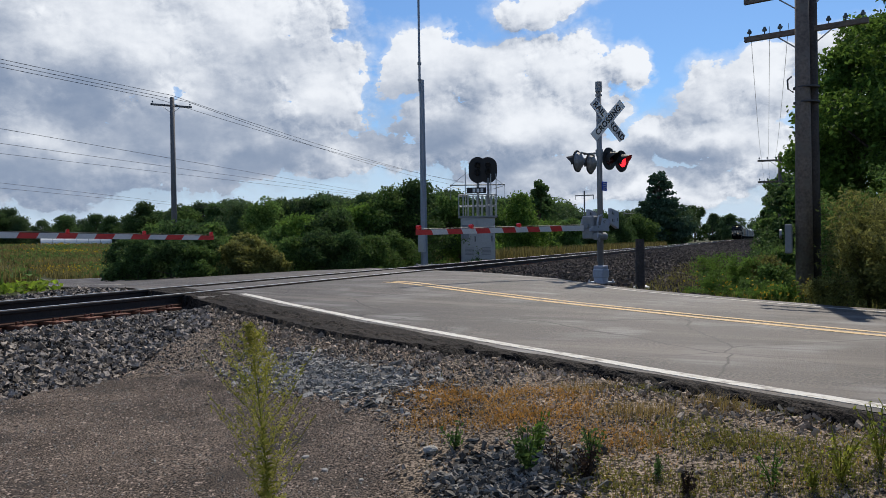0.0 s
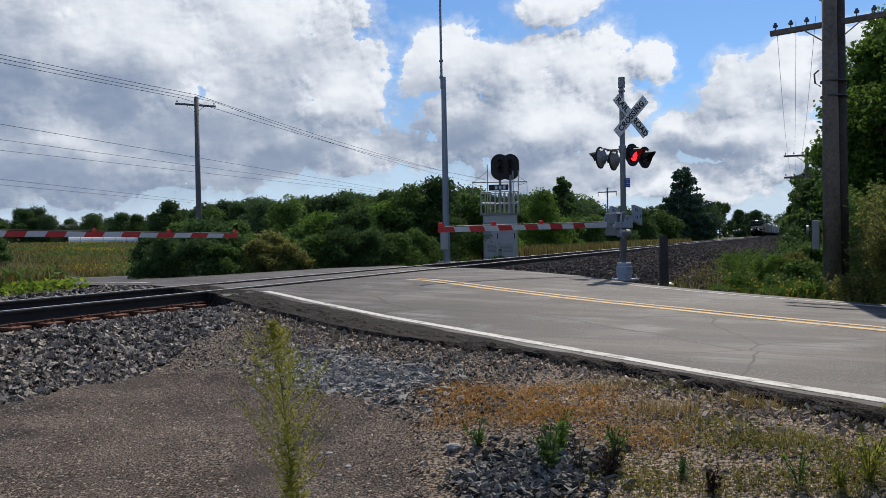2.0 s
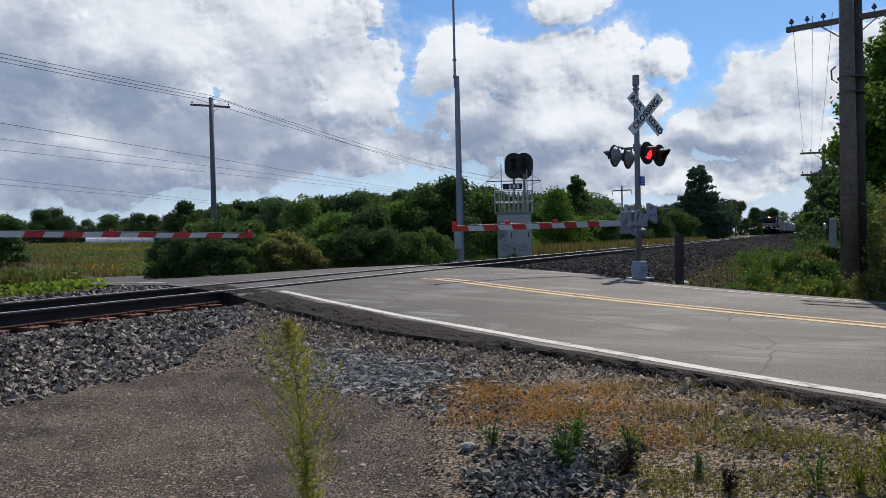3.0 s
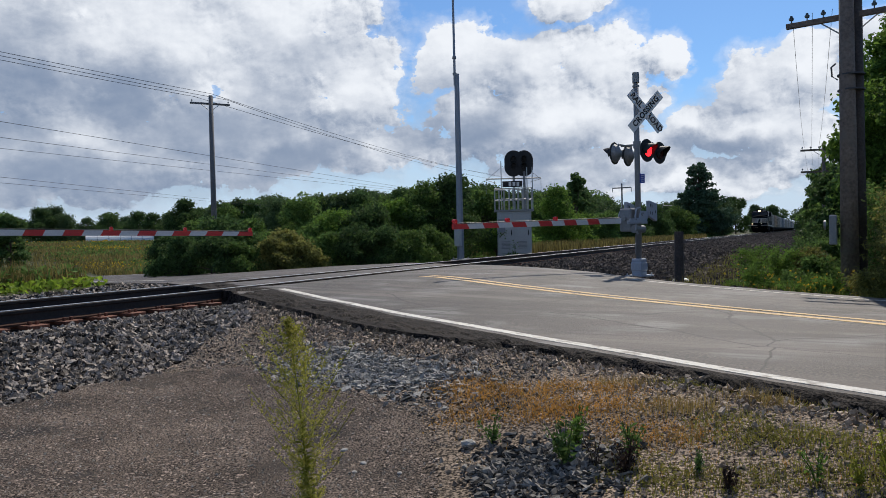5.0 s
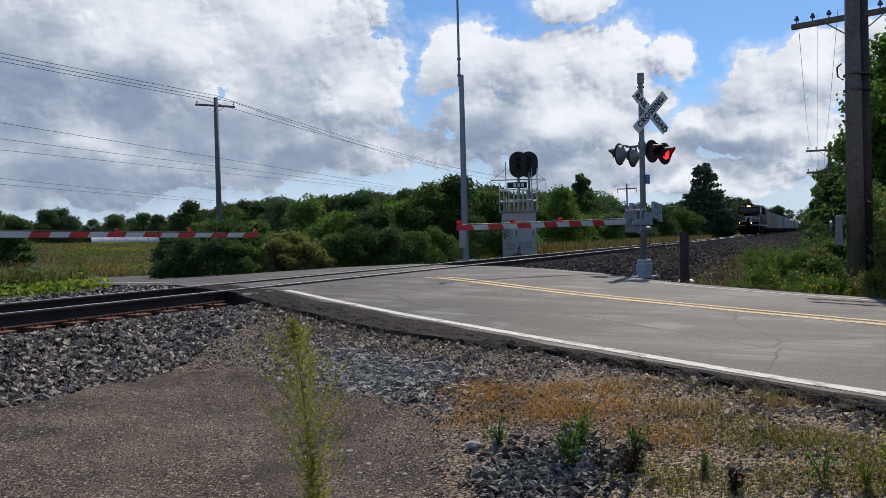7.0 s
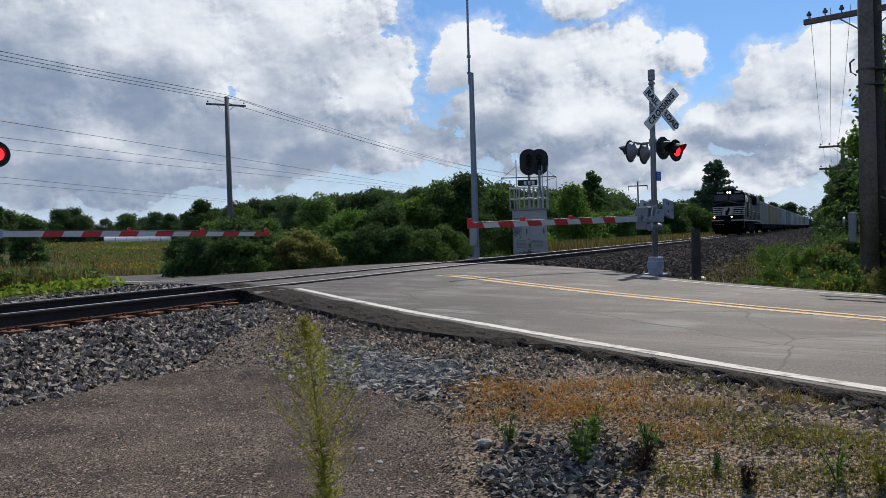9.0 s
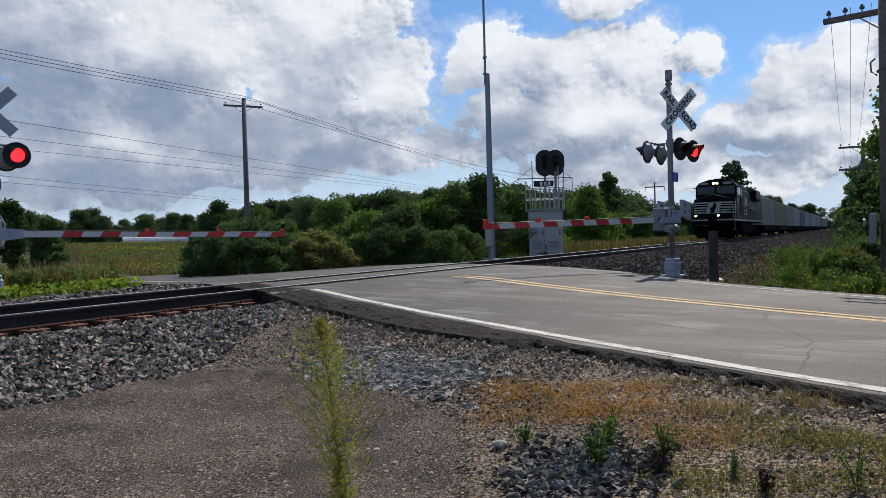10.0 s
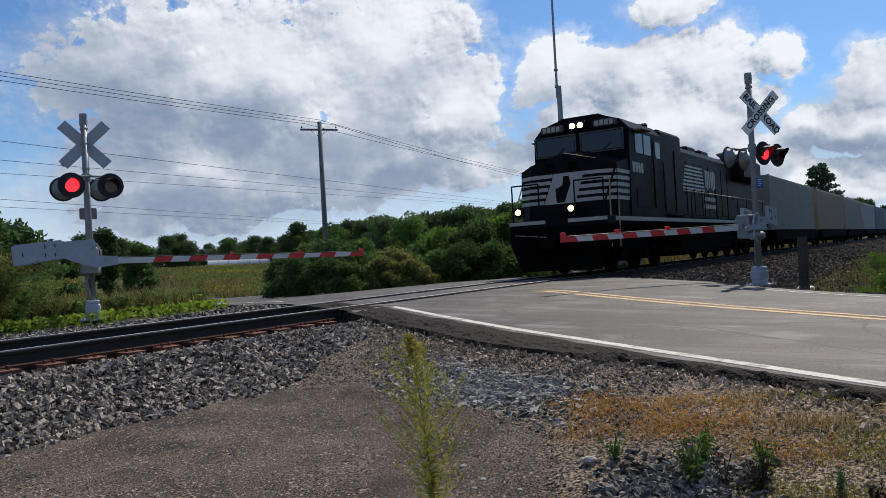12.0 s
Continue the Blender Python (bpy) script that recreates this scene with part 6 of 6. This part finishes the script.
def build_grass():
    rng = np.random.default_rng(77)
    dry = [(-2.38, 5.23), (-2.12, 5.15), (-1.81, 5.02), (-1.58, 4.81), (-1.33, 4.74), (-2.09, 4.66), (-1.25, 5.17), (-2.14, 4.99), (-0.68, 4.38), (-1.59, 5.22), (-1.61, 4.67), (-1.17, 4.84), (-0.95, 4.5)]
    x, y = scatter_round(dry, 230, (0.15, 0.10), rng)
    blades("dry_grass", x, y, np.full(len(x), 0.055), np.full(len(x), 0.0035), GRASS_DRY, "tufts of dry orange grass on the gravel", rng, 1.7)
    straw = [(-1.27, 5.25), (-1.08, 5.31), (-0.81, 4.83), (-0.7, 4.78), (-0.6, 4.79), (-0.26, 5.07), (-0.19, 5.01), (-0.87, 4.75), (-0.67, 4.31), (-0.35, 5.12)]
    x, y = scatter_round(straw, 90, (0.085, 0.06), rng)
    blades("straw_grass", x, y, np.full(len(x), 0.105), np.full(len(x), 0.0032), GRASS_STRAW, "tufts of straw-coloured grass on the gravel", rng, 0.9)
    green = [(-0.78, 5.5), (-0.63, 5.5), (-0.07, 5.25), (0.12, 5.12), (0.28, 5.05), (0.46, 5.0), (0.56, 4.95), (-0.31, 4.36), (-0.2, 4.36), (0.05, 4.36), (0.22, 4.14), (0.38, 4.03), (-0.74, 3.9), (-0.57, 3.85), (-0.29, 3.94), (-0.05, 3.88), (0.28, 3.86), (-0.45, 4.6), (0.5, 4.4), (0.7, 4.6), (0.8, 4.3), (-1.0, 4.1)]
    x, y = scatter_round(green + [(0.1 + 0.22 * k, 5.3 - 0.13 * k) for k in range(9)], 260, (0.15, 0.09), rng)
    blades("green_grass", x, y, np.full(len(x), 0.045), np.full(len(x), 0.0045), GRASS_GREEN, "low green grass and moss on the gravel", rng, 0.9)
    for spots, mt, label in ((green, GRASS_GREEN, "mossy green ground cover on the gravel"), (dry, GRASS_DRY, "matted orange dead grass on the gravel")):
        x, y = scatter_round(spots, 170, (0.15, 0.10), rng)
        c = np.stack([x, y, ground_z(x, y) + rng.uniform(0.004, 0.02, len(x))], -1)
        v, f = leaf_arrays(c, np.full(len(x), 0.011), rng, up=0.7, long=2.2)
        tagged(new("ground_cover", raw_mesh("ground_cover", v, f, mt)), label, "ground cover", kind="stuff")
    # a thin mixed cover over the corner between driveway and road
    n = 15000
    x, y = rng.uniform(-2.6, 4.5, n), rng.uniform(2.5, 8.0, n)
    s, nn = road_sn(x, y)
    keep = (nn < edge_low(s) + 0.05) & (nn > 1.0) & (y > 5.2 - 1.9 * (x + 2.5)) & (wob(x, y, 2.6, 0.7) + 0.35 + 0.25 * (x + 1.0) > rng.uniform(-0.2, 1.6, n))
    x, y = x[keep], y[keep]
    blades("mixed_grass", x, y, np.full(len(x), 0.045), np.full(len(x), 0.004), GRASS_DRY, "thin mixed dry grass over the gravel", rng, 0.9)
    x, y = (x + rng.normal(0, 0.05, len(x)))[::2], (y - np.abs(rng.normal(0, 0.08, len(x))))[::2]
    blades("mixed_grass", x, y, np.full(len(x), 0.04), np.full(len(x), 0.005), GRASS_GREEN, "thin mixed green grass over the gravel", rng, 1.0)
    # verge past the road
    n = 26000
    x, y = rng.uniform(-3.4, 9, n), 12 + 26 * rng.uniform(0, 1, n) ** 1.6
    s, nn = road_sn(x, y)
    keep = (nn > N_FAR_EDGE + 0.15) & (x > -2.9 - 0.03 * (y - 20) + 0.5 * wob(x, y, 1.4))
    x, y = x[keep], y[keep]
    k = rng.uniform(0, 1, len(x)) < 0.6
    blades("verge_grass", x[k], y[k], np.full(k.sum(), 0.17), np.full(k.sum(), 0.009), GRASS_GREEN, "rank green grass on the verge", rng, 0.7)
    blades("verge_grass", x[~k], y[~k], np.full((~k).sum(), 0.20), np.full((~k).sum(), 0.008), GRASS_FIELD, "tall yellowing grass on the verge", rng, 0.6)
    # strip between track and shrubs, far side
    n = 9000
    y = 36 + 75 * rng.uniform(0, 1, n) ** 1.5
    x = rng.uniform(-17.5, -12.8, n)
    keep = road_sn(x, y)[1] > N_FAR_EDGE + 0.4
    x, y = x[keep], y[keep]
    blades("verge_grass", x, y, np.full(len(x), 0.6), 0.02 + 0.0006 * y, GRASS_FIELD, "pale dry grass below the shrubs", rng, 0.5)
    # the field
    n = 110000
    az, d = np.radians(rng.uniform(38, 72, n)), 20 + 170 * rng.uniform(0, 1, n) ** 1.4
    x, y = -np.sin(az) * d, np.cos(az) * d
    s, nn = road_sn(x, y)
    keep = ((nn > N_FAR_EDGE + 0.4) | (nn < N_NEAR_EDGE - 0.6)) & (x < -16.5)
    x, y, d = x[keep], y[keep], d[keep]
    blades("field_grass", x, y, 0.55 + 0.25 * rng.uniform(0, 1, len(x)), 0.010 + 0.0009 * d, GRASS_FIELD, "tall olive-brown grass of the field", rng, 0.5)
    k = wob(x, y, 0.13, 2.0) + rng.normal(0, 0.4, len(x)) > 0.95
    c = np.stack([x[k], y[k], ground_z(x[k], y[k]) + 0.55 + rng.uniform(-0.1, 0.25, k.sum())], -1)
    v, f = leaf_arrays(c, 0.05 + 0.0010 * d[k], rng)
    tagged(new("goldenrod", raw_mesh("goldenrod", v, f, GOLDENROD)), "yellow goldenrod in flower across the field", "flowers", kind="stuff")
    k = wob(x, y, 0.2, 5.0) + rng.normal(0, 0.4, len(x)) > 0.3
    c = np.stack([x[k], y[k], ground_z(x[k], y[k]) + 0.3 + rng.uniform(-0.1, 0.25, k.sum())], -1)
    v, f = leaf_arrays(c, 0.12 + 0.0014 * d[k], rng)
    tagged(new("field_weeds", raw_mesh("field_weeds", v, f, LEAF_MID)), "low green weeds through the field grass", "weeds", kind="stuff")
    # vines beside the far signal, and yellow flowers of the verge
    n = 5200
    x, y = rng.uniform(-24, -14.6, n), rng.uniform(6.5, 15.5, n)
    s, nn = road_sn(x, y)
    edge = XC - 5.2 + 0.35 * wob(x, y, 1.5)
    keep = (nn < N_NEAR_EDGE - 0.5) & (x < edge) & (rng.uniform(0, 1, n) < 0.35 + ease(5, 1, edge - x))
    x, y = x[keep], y[keep]
    c = np.stack([x, y, ground_z(x, y) + rng.uniform(0.03, 0.24, len(x))], -1)
    v, f = leaf_arrays(c, np.full(len(x), 0.12), rng, up=0.9, long=1.2)
    tagged(new("vines", raw_mesh("vines", v, f, LEAF_VINE)), "bright yellow-green vines creeping over the gravel", "vines", kind="stuff")
    n = 350
    x, y = rng.uniform(-1.6, 1.2, n), rng.uniform(13.2, 16.0, n)
    keep = (road_sn(x, y)[1] > N_FAR_EDGE + 0.3) & (wob(x, y, 2.0, 3.0) > -0.1)
    c = np.stack([x[keep], y[keep], ground_z(x[keep], y[keep]) + rng.uniform(0.2, 0.5, keep.sum())], -1)
    v, f = leaf_arrays(c, np.full(len(c), 0.035), rng)
    tagged(new("goldenrod", raw_mesh("goldenrod", v, f, GOLDENROD)), "yellow flowers in the verge grass", "flowers", kind="stuff")


build_grass()


def feather_shrub(x, y, h, r, shoots, mat, label, seed):
    """A loose shrub of long arching shoots set with fine leaves."""
    rng = np.random.default_rng(seed)
    p = empty("shrub", pose(x, y, gz(x, y) - 0.05), label, "shrub")
    pts = []
    bm = B()
    for k in range(shoots):
        a = rng.uniform(0, 2 * math.pi)
        hh, out = h * rng.uniform(0.45, 1.05), r * rng.uniform(0.3, 1.1)
        path = []
        for i in range(7):
            t = i / 6
            path.append((math.cos(a) * out * t ** 1.6 + 0.1 * r * math.cos(a * 7), math.sin(a) * out * t ** 1.6 + 0.1 * r * math.sin(a * 5), hh * (t - 0.28 * t ** 4)))
        if k % 3 == 0:
            tube(bm, path, lambda t: 0.016 * (1 - t) + 0.003, 4)
        path = np.array(path)
        q = rng.uniform(0.15, 1, 200)
        i = np.minimum((q * 6).astype(int), 5)
        w = (q * 6 - i)[:, None]
        pts.append(path[i] * (1 - w) + path[i + 1] * w + rng.normal(size=(200, 3)) * np.array((0.05, 0.05, 0.04)) * (1 + 0.3 * h))
    tagged(part("stem", bm, BARK, p), kind="stuff")
    leaf_part("foliage", np.concatenate(pts), 0.022 + 0.003 * h, mat, p, rng, up=0.2, long=3.2)
    return p


for i, (x, y, h, r, n, mt) in enumerate([(1.7, 15.2, 2.3, 1.0, 60, LEAF_OLIVE), (2.6, 14.6, 2.0, 1.0, 60, LEAF_OLIVE), (2.0, 16.4, 3.2, 1.1, 60, LEAF_OLIVE), (3.2, 15.6, 2.8, 1.2, 60, LEAF_MID), (0.95, 14.6, 0.8, 0.5, 30, LEAF_OLIVE), (0.2, 16.6, 0.8, 0.5, 30, LEAF_BRIGHT), (-0.4, 16.4, 0.6, 0.5, 26, LEAF_BRIGHT), (-1.3, 17.6, 0.5, 0.5, 24, LEAF_BRIGHT), (1.5, 19.0, 3.6, 1.3, 60, LEAF_MID), (3.2, 19.0, 4.5, 1.5, 60, LEAF_MID)]):
    feather_shrub(x, y, h, r, n, mt, "loose olive-green shrub on the road verge", 300 + i)
for i, (x, y, h, r, mt) in enumerate([(-1.35, 21.5, 1.4, 0.7, LEAF_BRIGHT), (-0.75, 20.5, 1.45, 0.65, LEAF_BRIGHT), (-1.0, 17.8, 0.95, 0.45, LEAF_BRIGHT), (-0.5, 18.4, 0.8, 0.45, LEAF_MID)]):
    feather_shrub(x, y, h, r, 15, mt, "young green sapling on the gravel bank", 330 + i)
for i, (az, d, h) in enumerate([(62.3, 21, 1.5), (63.2, 19, 1.9), (64.6, 18, 2.4), (63.0, 27, 2.8), (65.0, 27, 3.2), (62.4, 24, 1.9)]):
    feather_shrub(*at_view(az, d), h, 1.1, 46, (LEAF_OLIVE, LEAF_MID)[i % 2], "tangled weedy shrub beside the far road", 350 + i)
for i, (az, d, h, r) in enumerate([(62.6, 42, 5.0, 2.2), (64.6, 38, 5.0, 2.4), (60.6, 60, 5.2, 2.0), (57.2, 75, 6.8, 1.9), (55.0, 90, 6.0, 1.9)]):
    tree(*at_view(az, d), h, r, 6000, 0.2, LEAF_DARK, "dark leafy tree at the edge of the field", 370 + i, low=0.05, clumps=36)


def tall_weed(x, y, h, lean, label):
    """Horseweed: one stem, lance leaves below, a feathery head of thin side shoots."""
    rng = np.random.default_rng(9)
    p = empty("tall_weed", pose(x, y, gz(x, y)), label, "weed")
    stem = [(lean[0] * t * t, lean[1] * t * t, h * t) for t in np.linspace(0, 1, 14)]
    bm = B()
    tube(bm, stem, lambda t: 0.0052 * (1 - t) + 0.0012, 6)
    part("stem", bm, WEED_LEAF, p)
    st = np.array(stem)

    def on(t):
        i = np.minimum((t * 13).astype(int), 12)
        w = (t * 13 - i)[:, None]
        return st[i] * (1 - w) + st[i + 1] * w

    # lance leaves
    n = 330
    t = rng.uniform(0.10, 0.70, n)
    a = rng.uniform(0, 2 * np.pi, n)
    ln = 0.068 * (1.15 - t) * rng.uniform(0.7, 1.2, n)
    b = on(t)
    d = np.stack([np.cos(a), np.sin(a), rng.uniform(0.35, 1.1, n)], -1)
    d /= np.linalg.norm(d, axis=1, keepdims=True)
    s = np.stack([-np.sin(a), np.cos(a), np.zeros(n)], -1) * 0.0055
    tip = b + d * ln[:, None] - np.array((0, 0, 1)) * (ln * 0.25)[:, None]
    mid = b + d * (ln * 0.5)[:, None]
    v = np.stack([b, mid + s, tip, mid - s], 1).reshape(-1, 3)
    f = (np.array([[0, 1, 2], [0, 2, 3]])[None] + 4 * np.arange(n)[:, None, None]).reshape(-1, 3)
    ob = tagged(new("leaves", raw_mesh("leaves", v, f, WEED_LEAF)), kind="stuff")
    ob.parent = p
    # side shoots with tiny buds
    bm = B()
    buds = []
    for k in range(105):
        t = 0.36 + 0.635 * (k + 0.5) / 105
        a = k * 2.4 + rng.uniform(-0.3, 0.3)
        base = on(np.array([t]))[0]
        ln = (0.275 * math.sin(math.pi * min(1, (1.0 - t) * 1.5)) ** 1.15 + 0.004) * rng.uniform(0.5, 1.15) * (0.6 + 0.4 * math.cos(a) ** 2)
        e = base + np.array((math.cos(a) * ln * 0.72, math.sin(a) * ln * 0.72, ln * 0.78))
        m1 = (base + e) / 2 + np.array((math.cos(a), math.sin(a), 0)) * ln * 0.08
        tube(bm, [base, m1, e], 0.0012, 3)
        q = rng.uniform(0.2, 1.0, 44)[:, None]
        buds.append(base * (1 - q) + e * q + rng.normal(size=(44, 3)) * 0.007)
    tagged(part("side_shoot", bm, WEED_LEAF, p), kind="stuff")
    tagged(leaf_part("flower_head", np.concatenate(buds), 0.0052, LEAF_WEED_HEAD, p, rng, long=2.4), kind="stuff")
    return p


LEAF_WEED_HEAD = leaf_material("feathery weed head", (0.42, 0.40, 0.085), 0.35, 0.5)
wx, wy = at_view(35.6, 2.6)
tall_weed(wx, wy, 1.15, (-0.075, -0.02), "tall yellow-green horseweed standing in the driveway")


def small_weed(x, y, h, n, size, mat, label, seed):
    rng = np.random.default_rng(seed)
    p = empty("weed", pose(x, y, gz(x, y) - 0.01), label, "weed")
    bm = B()
    pts = []
    for k in range(max(3, n // 14)):
        a, r = rng.uniform(0, 6.28), h * rng.uniform(0.1, 0.45)
        hh = h * rng.uniform(0.6, 1.0)
        path = [(0, 0, 0), (r * 0.4 * math.cos(a), r * 0.4 * math.sin(a), hh * 0.55), (r * math.cos(a), r * math.sin(a), hh)]
        tube(bm, path, 0.003, 4)
        q = rng.uniform(0.2, 1, 14)[:, None]
        pts.append(np.array(path[0]) * (1 - q) + np.array(path[2]) * q + rng.normal(size=(14, 3)) * size * 0.8)
    tagged(part("stem", bm, mat, p), kind="stuff")
    leaf_part("foliage", np.concatenate(pts), size, mat, p, rng, up=0.4, long=2.0)


LEAF_DEAD = leaf_material("withered leaves", (0.045, 0.03, 0.022), 0.4, 0.2)
for i, (x, y, h, n, size, mt, label) in enumerate([
    (-1.76, 4.3, 0.20, 70, 0.018, LEAF_MID, "small leafy green weed among slate chips"), (-1.22, 4.03, 0.26, 160, 0.021, LEAF_MID, "bushy green weed at the driveway's edge"),
    (-1.24, 4.25, 0.26, 120, 0.020, LEAF_BRIGHT, "bushy green weed at the driveway's edge"), (-0.87, 3.96, 0.20, 160, 0.016, LEAF_DEAD, "dark withered weed on the gravel"), (-0.90, 4.15, 0.22, 120, 0.018, LEAF_MID, "leafy green weed on the gravel"),
    (-0.37, 3.82, 0.12, 80, 0.016, LEAF_DEAD, "dark withered weed on the gravel"), (-0.53, 3.99, 0.12, 80, 0.014, LEAF_MID, "small green weed on the gravel"), (0.01, 3.88, 0.22, 80, 0.014, LEAF_BRIGHT, "slim green weed on the gravel"),
    (0.30, 3.91, 0.26, 140, 0.014, WEED_LEAF, "feathery green weed on the gravel"), (0.48, 4.1, 0.30, 140, 0.014, WEED_LEAF, "feathery green weed on the gravel"), (-1.05, 4.0, 0.18, 50, 0.010, LEAF_DEAD, "thin withered weed stalks"),
    (0.62, 4.5, 0.30, 140, 0.014, WEED_LEAF, "feathery green weed on the gravel"), (0.18, 3.85, 0.14, 110, 0.012, WEED_LEAF, "low green weed on the gravel"), (0.55, 3.95, 0.3, 140, 0.014, LEAF_BRIGHT, "feathery green weed on the gravel"),
]):
    small_weed(x, y, h, n, size, mt, label, 400 + i)


def hoop_house(x, y, length, turn):
    p = empty("greenhouse", pose(x, y, gz(x, y), 0, 0, turn), "low white plastic hoop greenhouse across the field", "greenhouse")
    bm = B()
    prism(bm, [(2.4 * math.cos(radians(a)), 2.3 * math.sin(radians(a))) for a in range(0, 181, 15)], -length / 2, length / 2)
    bmesh.ops.recalc_face_normals(bm, faces=bm.faces[:])
    part("cover", bm, SIGN_WHITE, p)
    for k in range(7):
        bm = B()
        tube(bm, [(2.42 * math.cos(radians(a)), length * (k / 6 - 0.5), 2.33 * math.sin(radians(a))) for a in range(0, 181, 15)], 0.06, 5)
        part("hoop", bm, GALV, p)


gx, gy = at_view(48.4, 200)
hoop_house(gx, gy, 15, -40)
gx, gy = at_view(46.3, 400)
hoop_house(gx, gy, 10, -44)

# single stones on the driveway and rags of pale litter on the bank
def lone_stone(x, y, size, mat, label, seed):
    rng = np.random.default_rng(seed)
    bm = B()
    bmesh.ops.create_icosphere(bm, subdivisions=2, radius=0.5)
    for v in bm.verts:
        v.co = Vector((v.co.x * size * 1.3, v.co.y * size, v.co.z * size * 0.6)) * (1 + 0.25 * noise.noise(v.co * 3 + Vector((seed, 0, 0))))
    ob = ob_from("stone", bm, mat)
    ob.matrix_basis = pose(x, y, gz(x, y) + size * 0.12 + 0.012, 0, 0, float(rng.uniform(0, 360)))
    tagged(ob, label, "stone")


for i, (x, y, s) in enumerate([(-1.9, 4.26, 0.075), (-2.48, 3.98, 0.035), (-2.74, 4.17, 0.04), (-2.46, 3.85, 0.03), (-2.59, 4.9, 0.03), (-2.16, 3.86, 0.03), (-2.5, 5.76, 0.05)]):
    lone_stone(x, y, s, STONE_SLATE, "single grey stone lying on the driveway", 500 + i)
for i, (x, y) in enumerate([(-3.0, 19.6), (-2.85, 19.9)]):
    lone_stone(x, y, 0.22, SIGN_WHITE, "pale scrap of litter on the ballast bank", 520 + i)


# ---- what moves ----
def motions():
    for thing, back in TRAIN:
        walk(thing, [(t, pose(XC, NOSE0 - SPEED * t + back, 0)) for t in (0.0, 3.0, 6.0, 9.0, 12.0)])
    # the flashing lights change sides every 0.55 s
    for lit, zf, f, turn, aim in LIGHTS:
        rows, side = [], 1
        put = lambda s: pose(0, 0, 0, 0, 0, turn) @ pose(0.38 * s * (1 if f < 0 else -1), f * 0.40, zf, 0, 0, aim) @ pose(0, f * 0.035, 0)
        rows.append((0.0, put(1)))
        k, t = 1, 0.50
        while t < 11.95:
            rows += [(t - 0.05, put(side)), (t, put(-side))]
            side, t = -side, t + 0.55
        rows.append((12.0, put(side)))
        walk(lit, rows)


NOSE0, SPEED = 270.6, 20.9
motions()
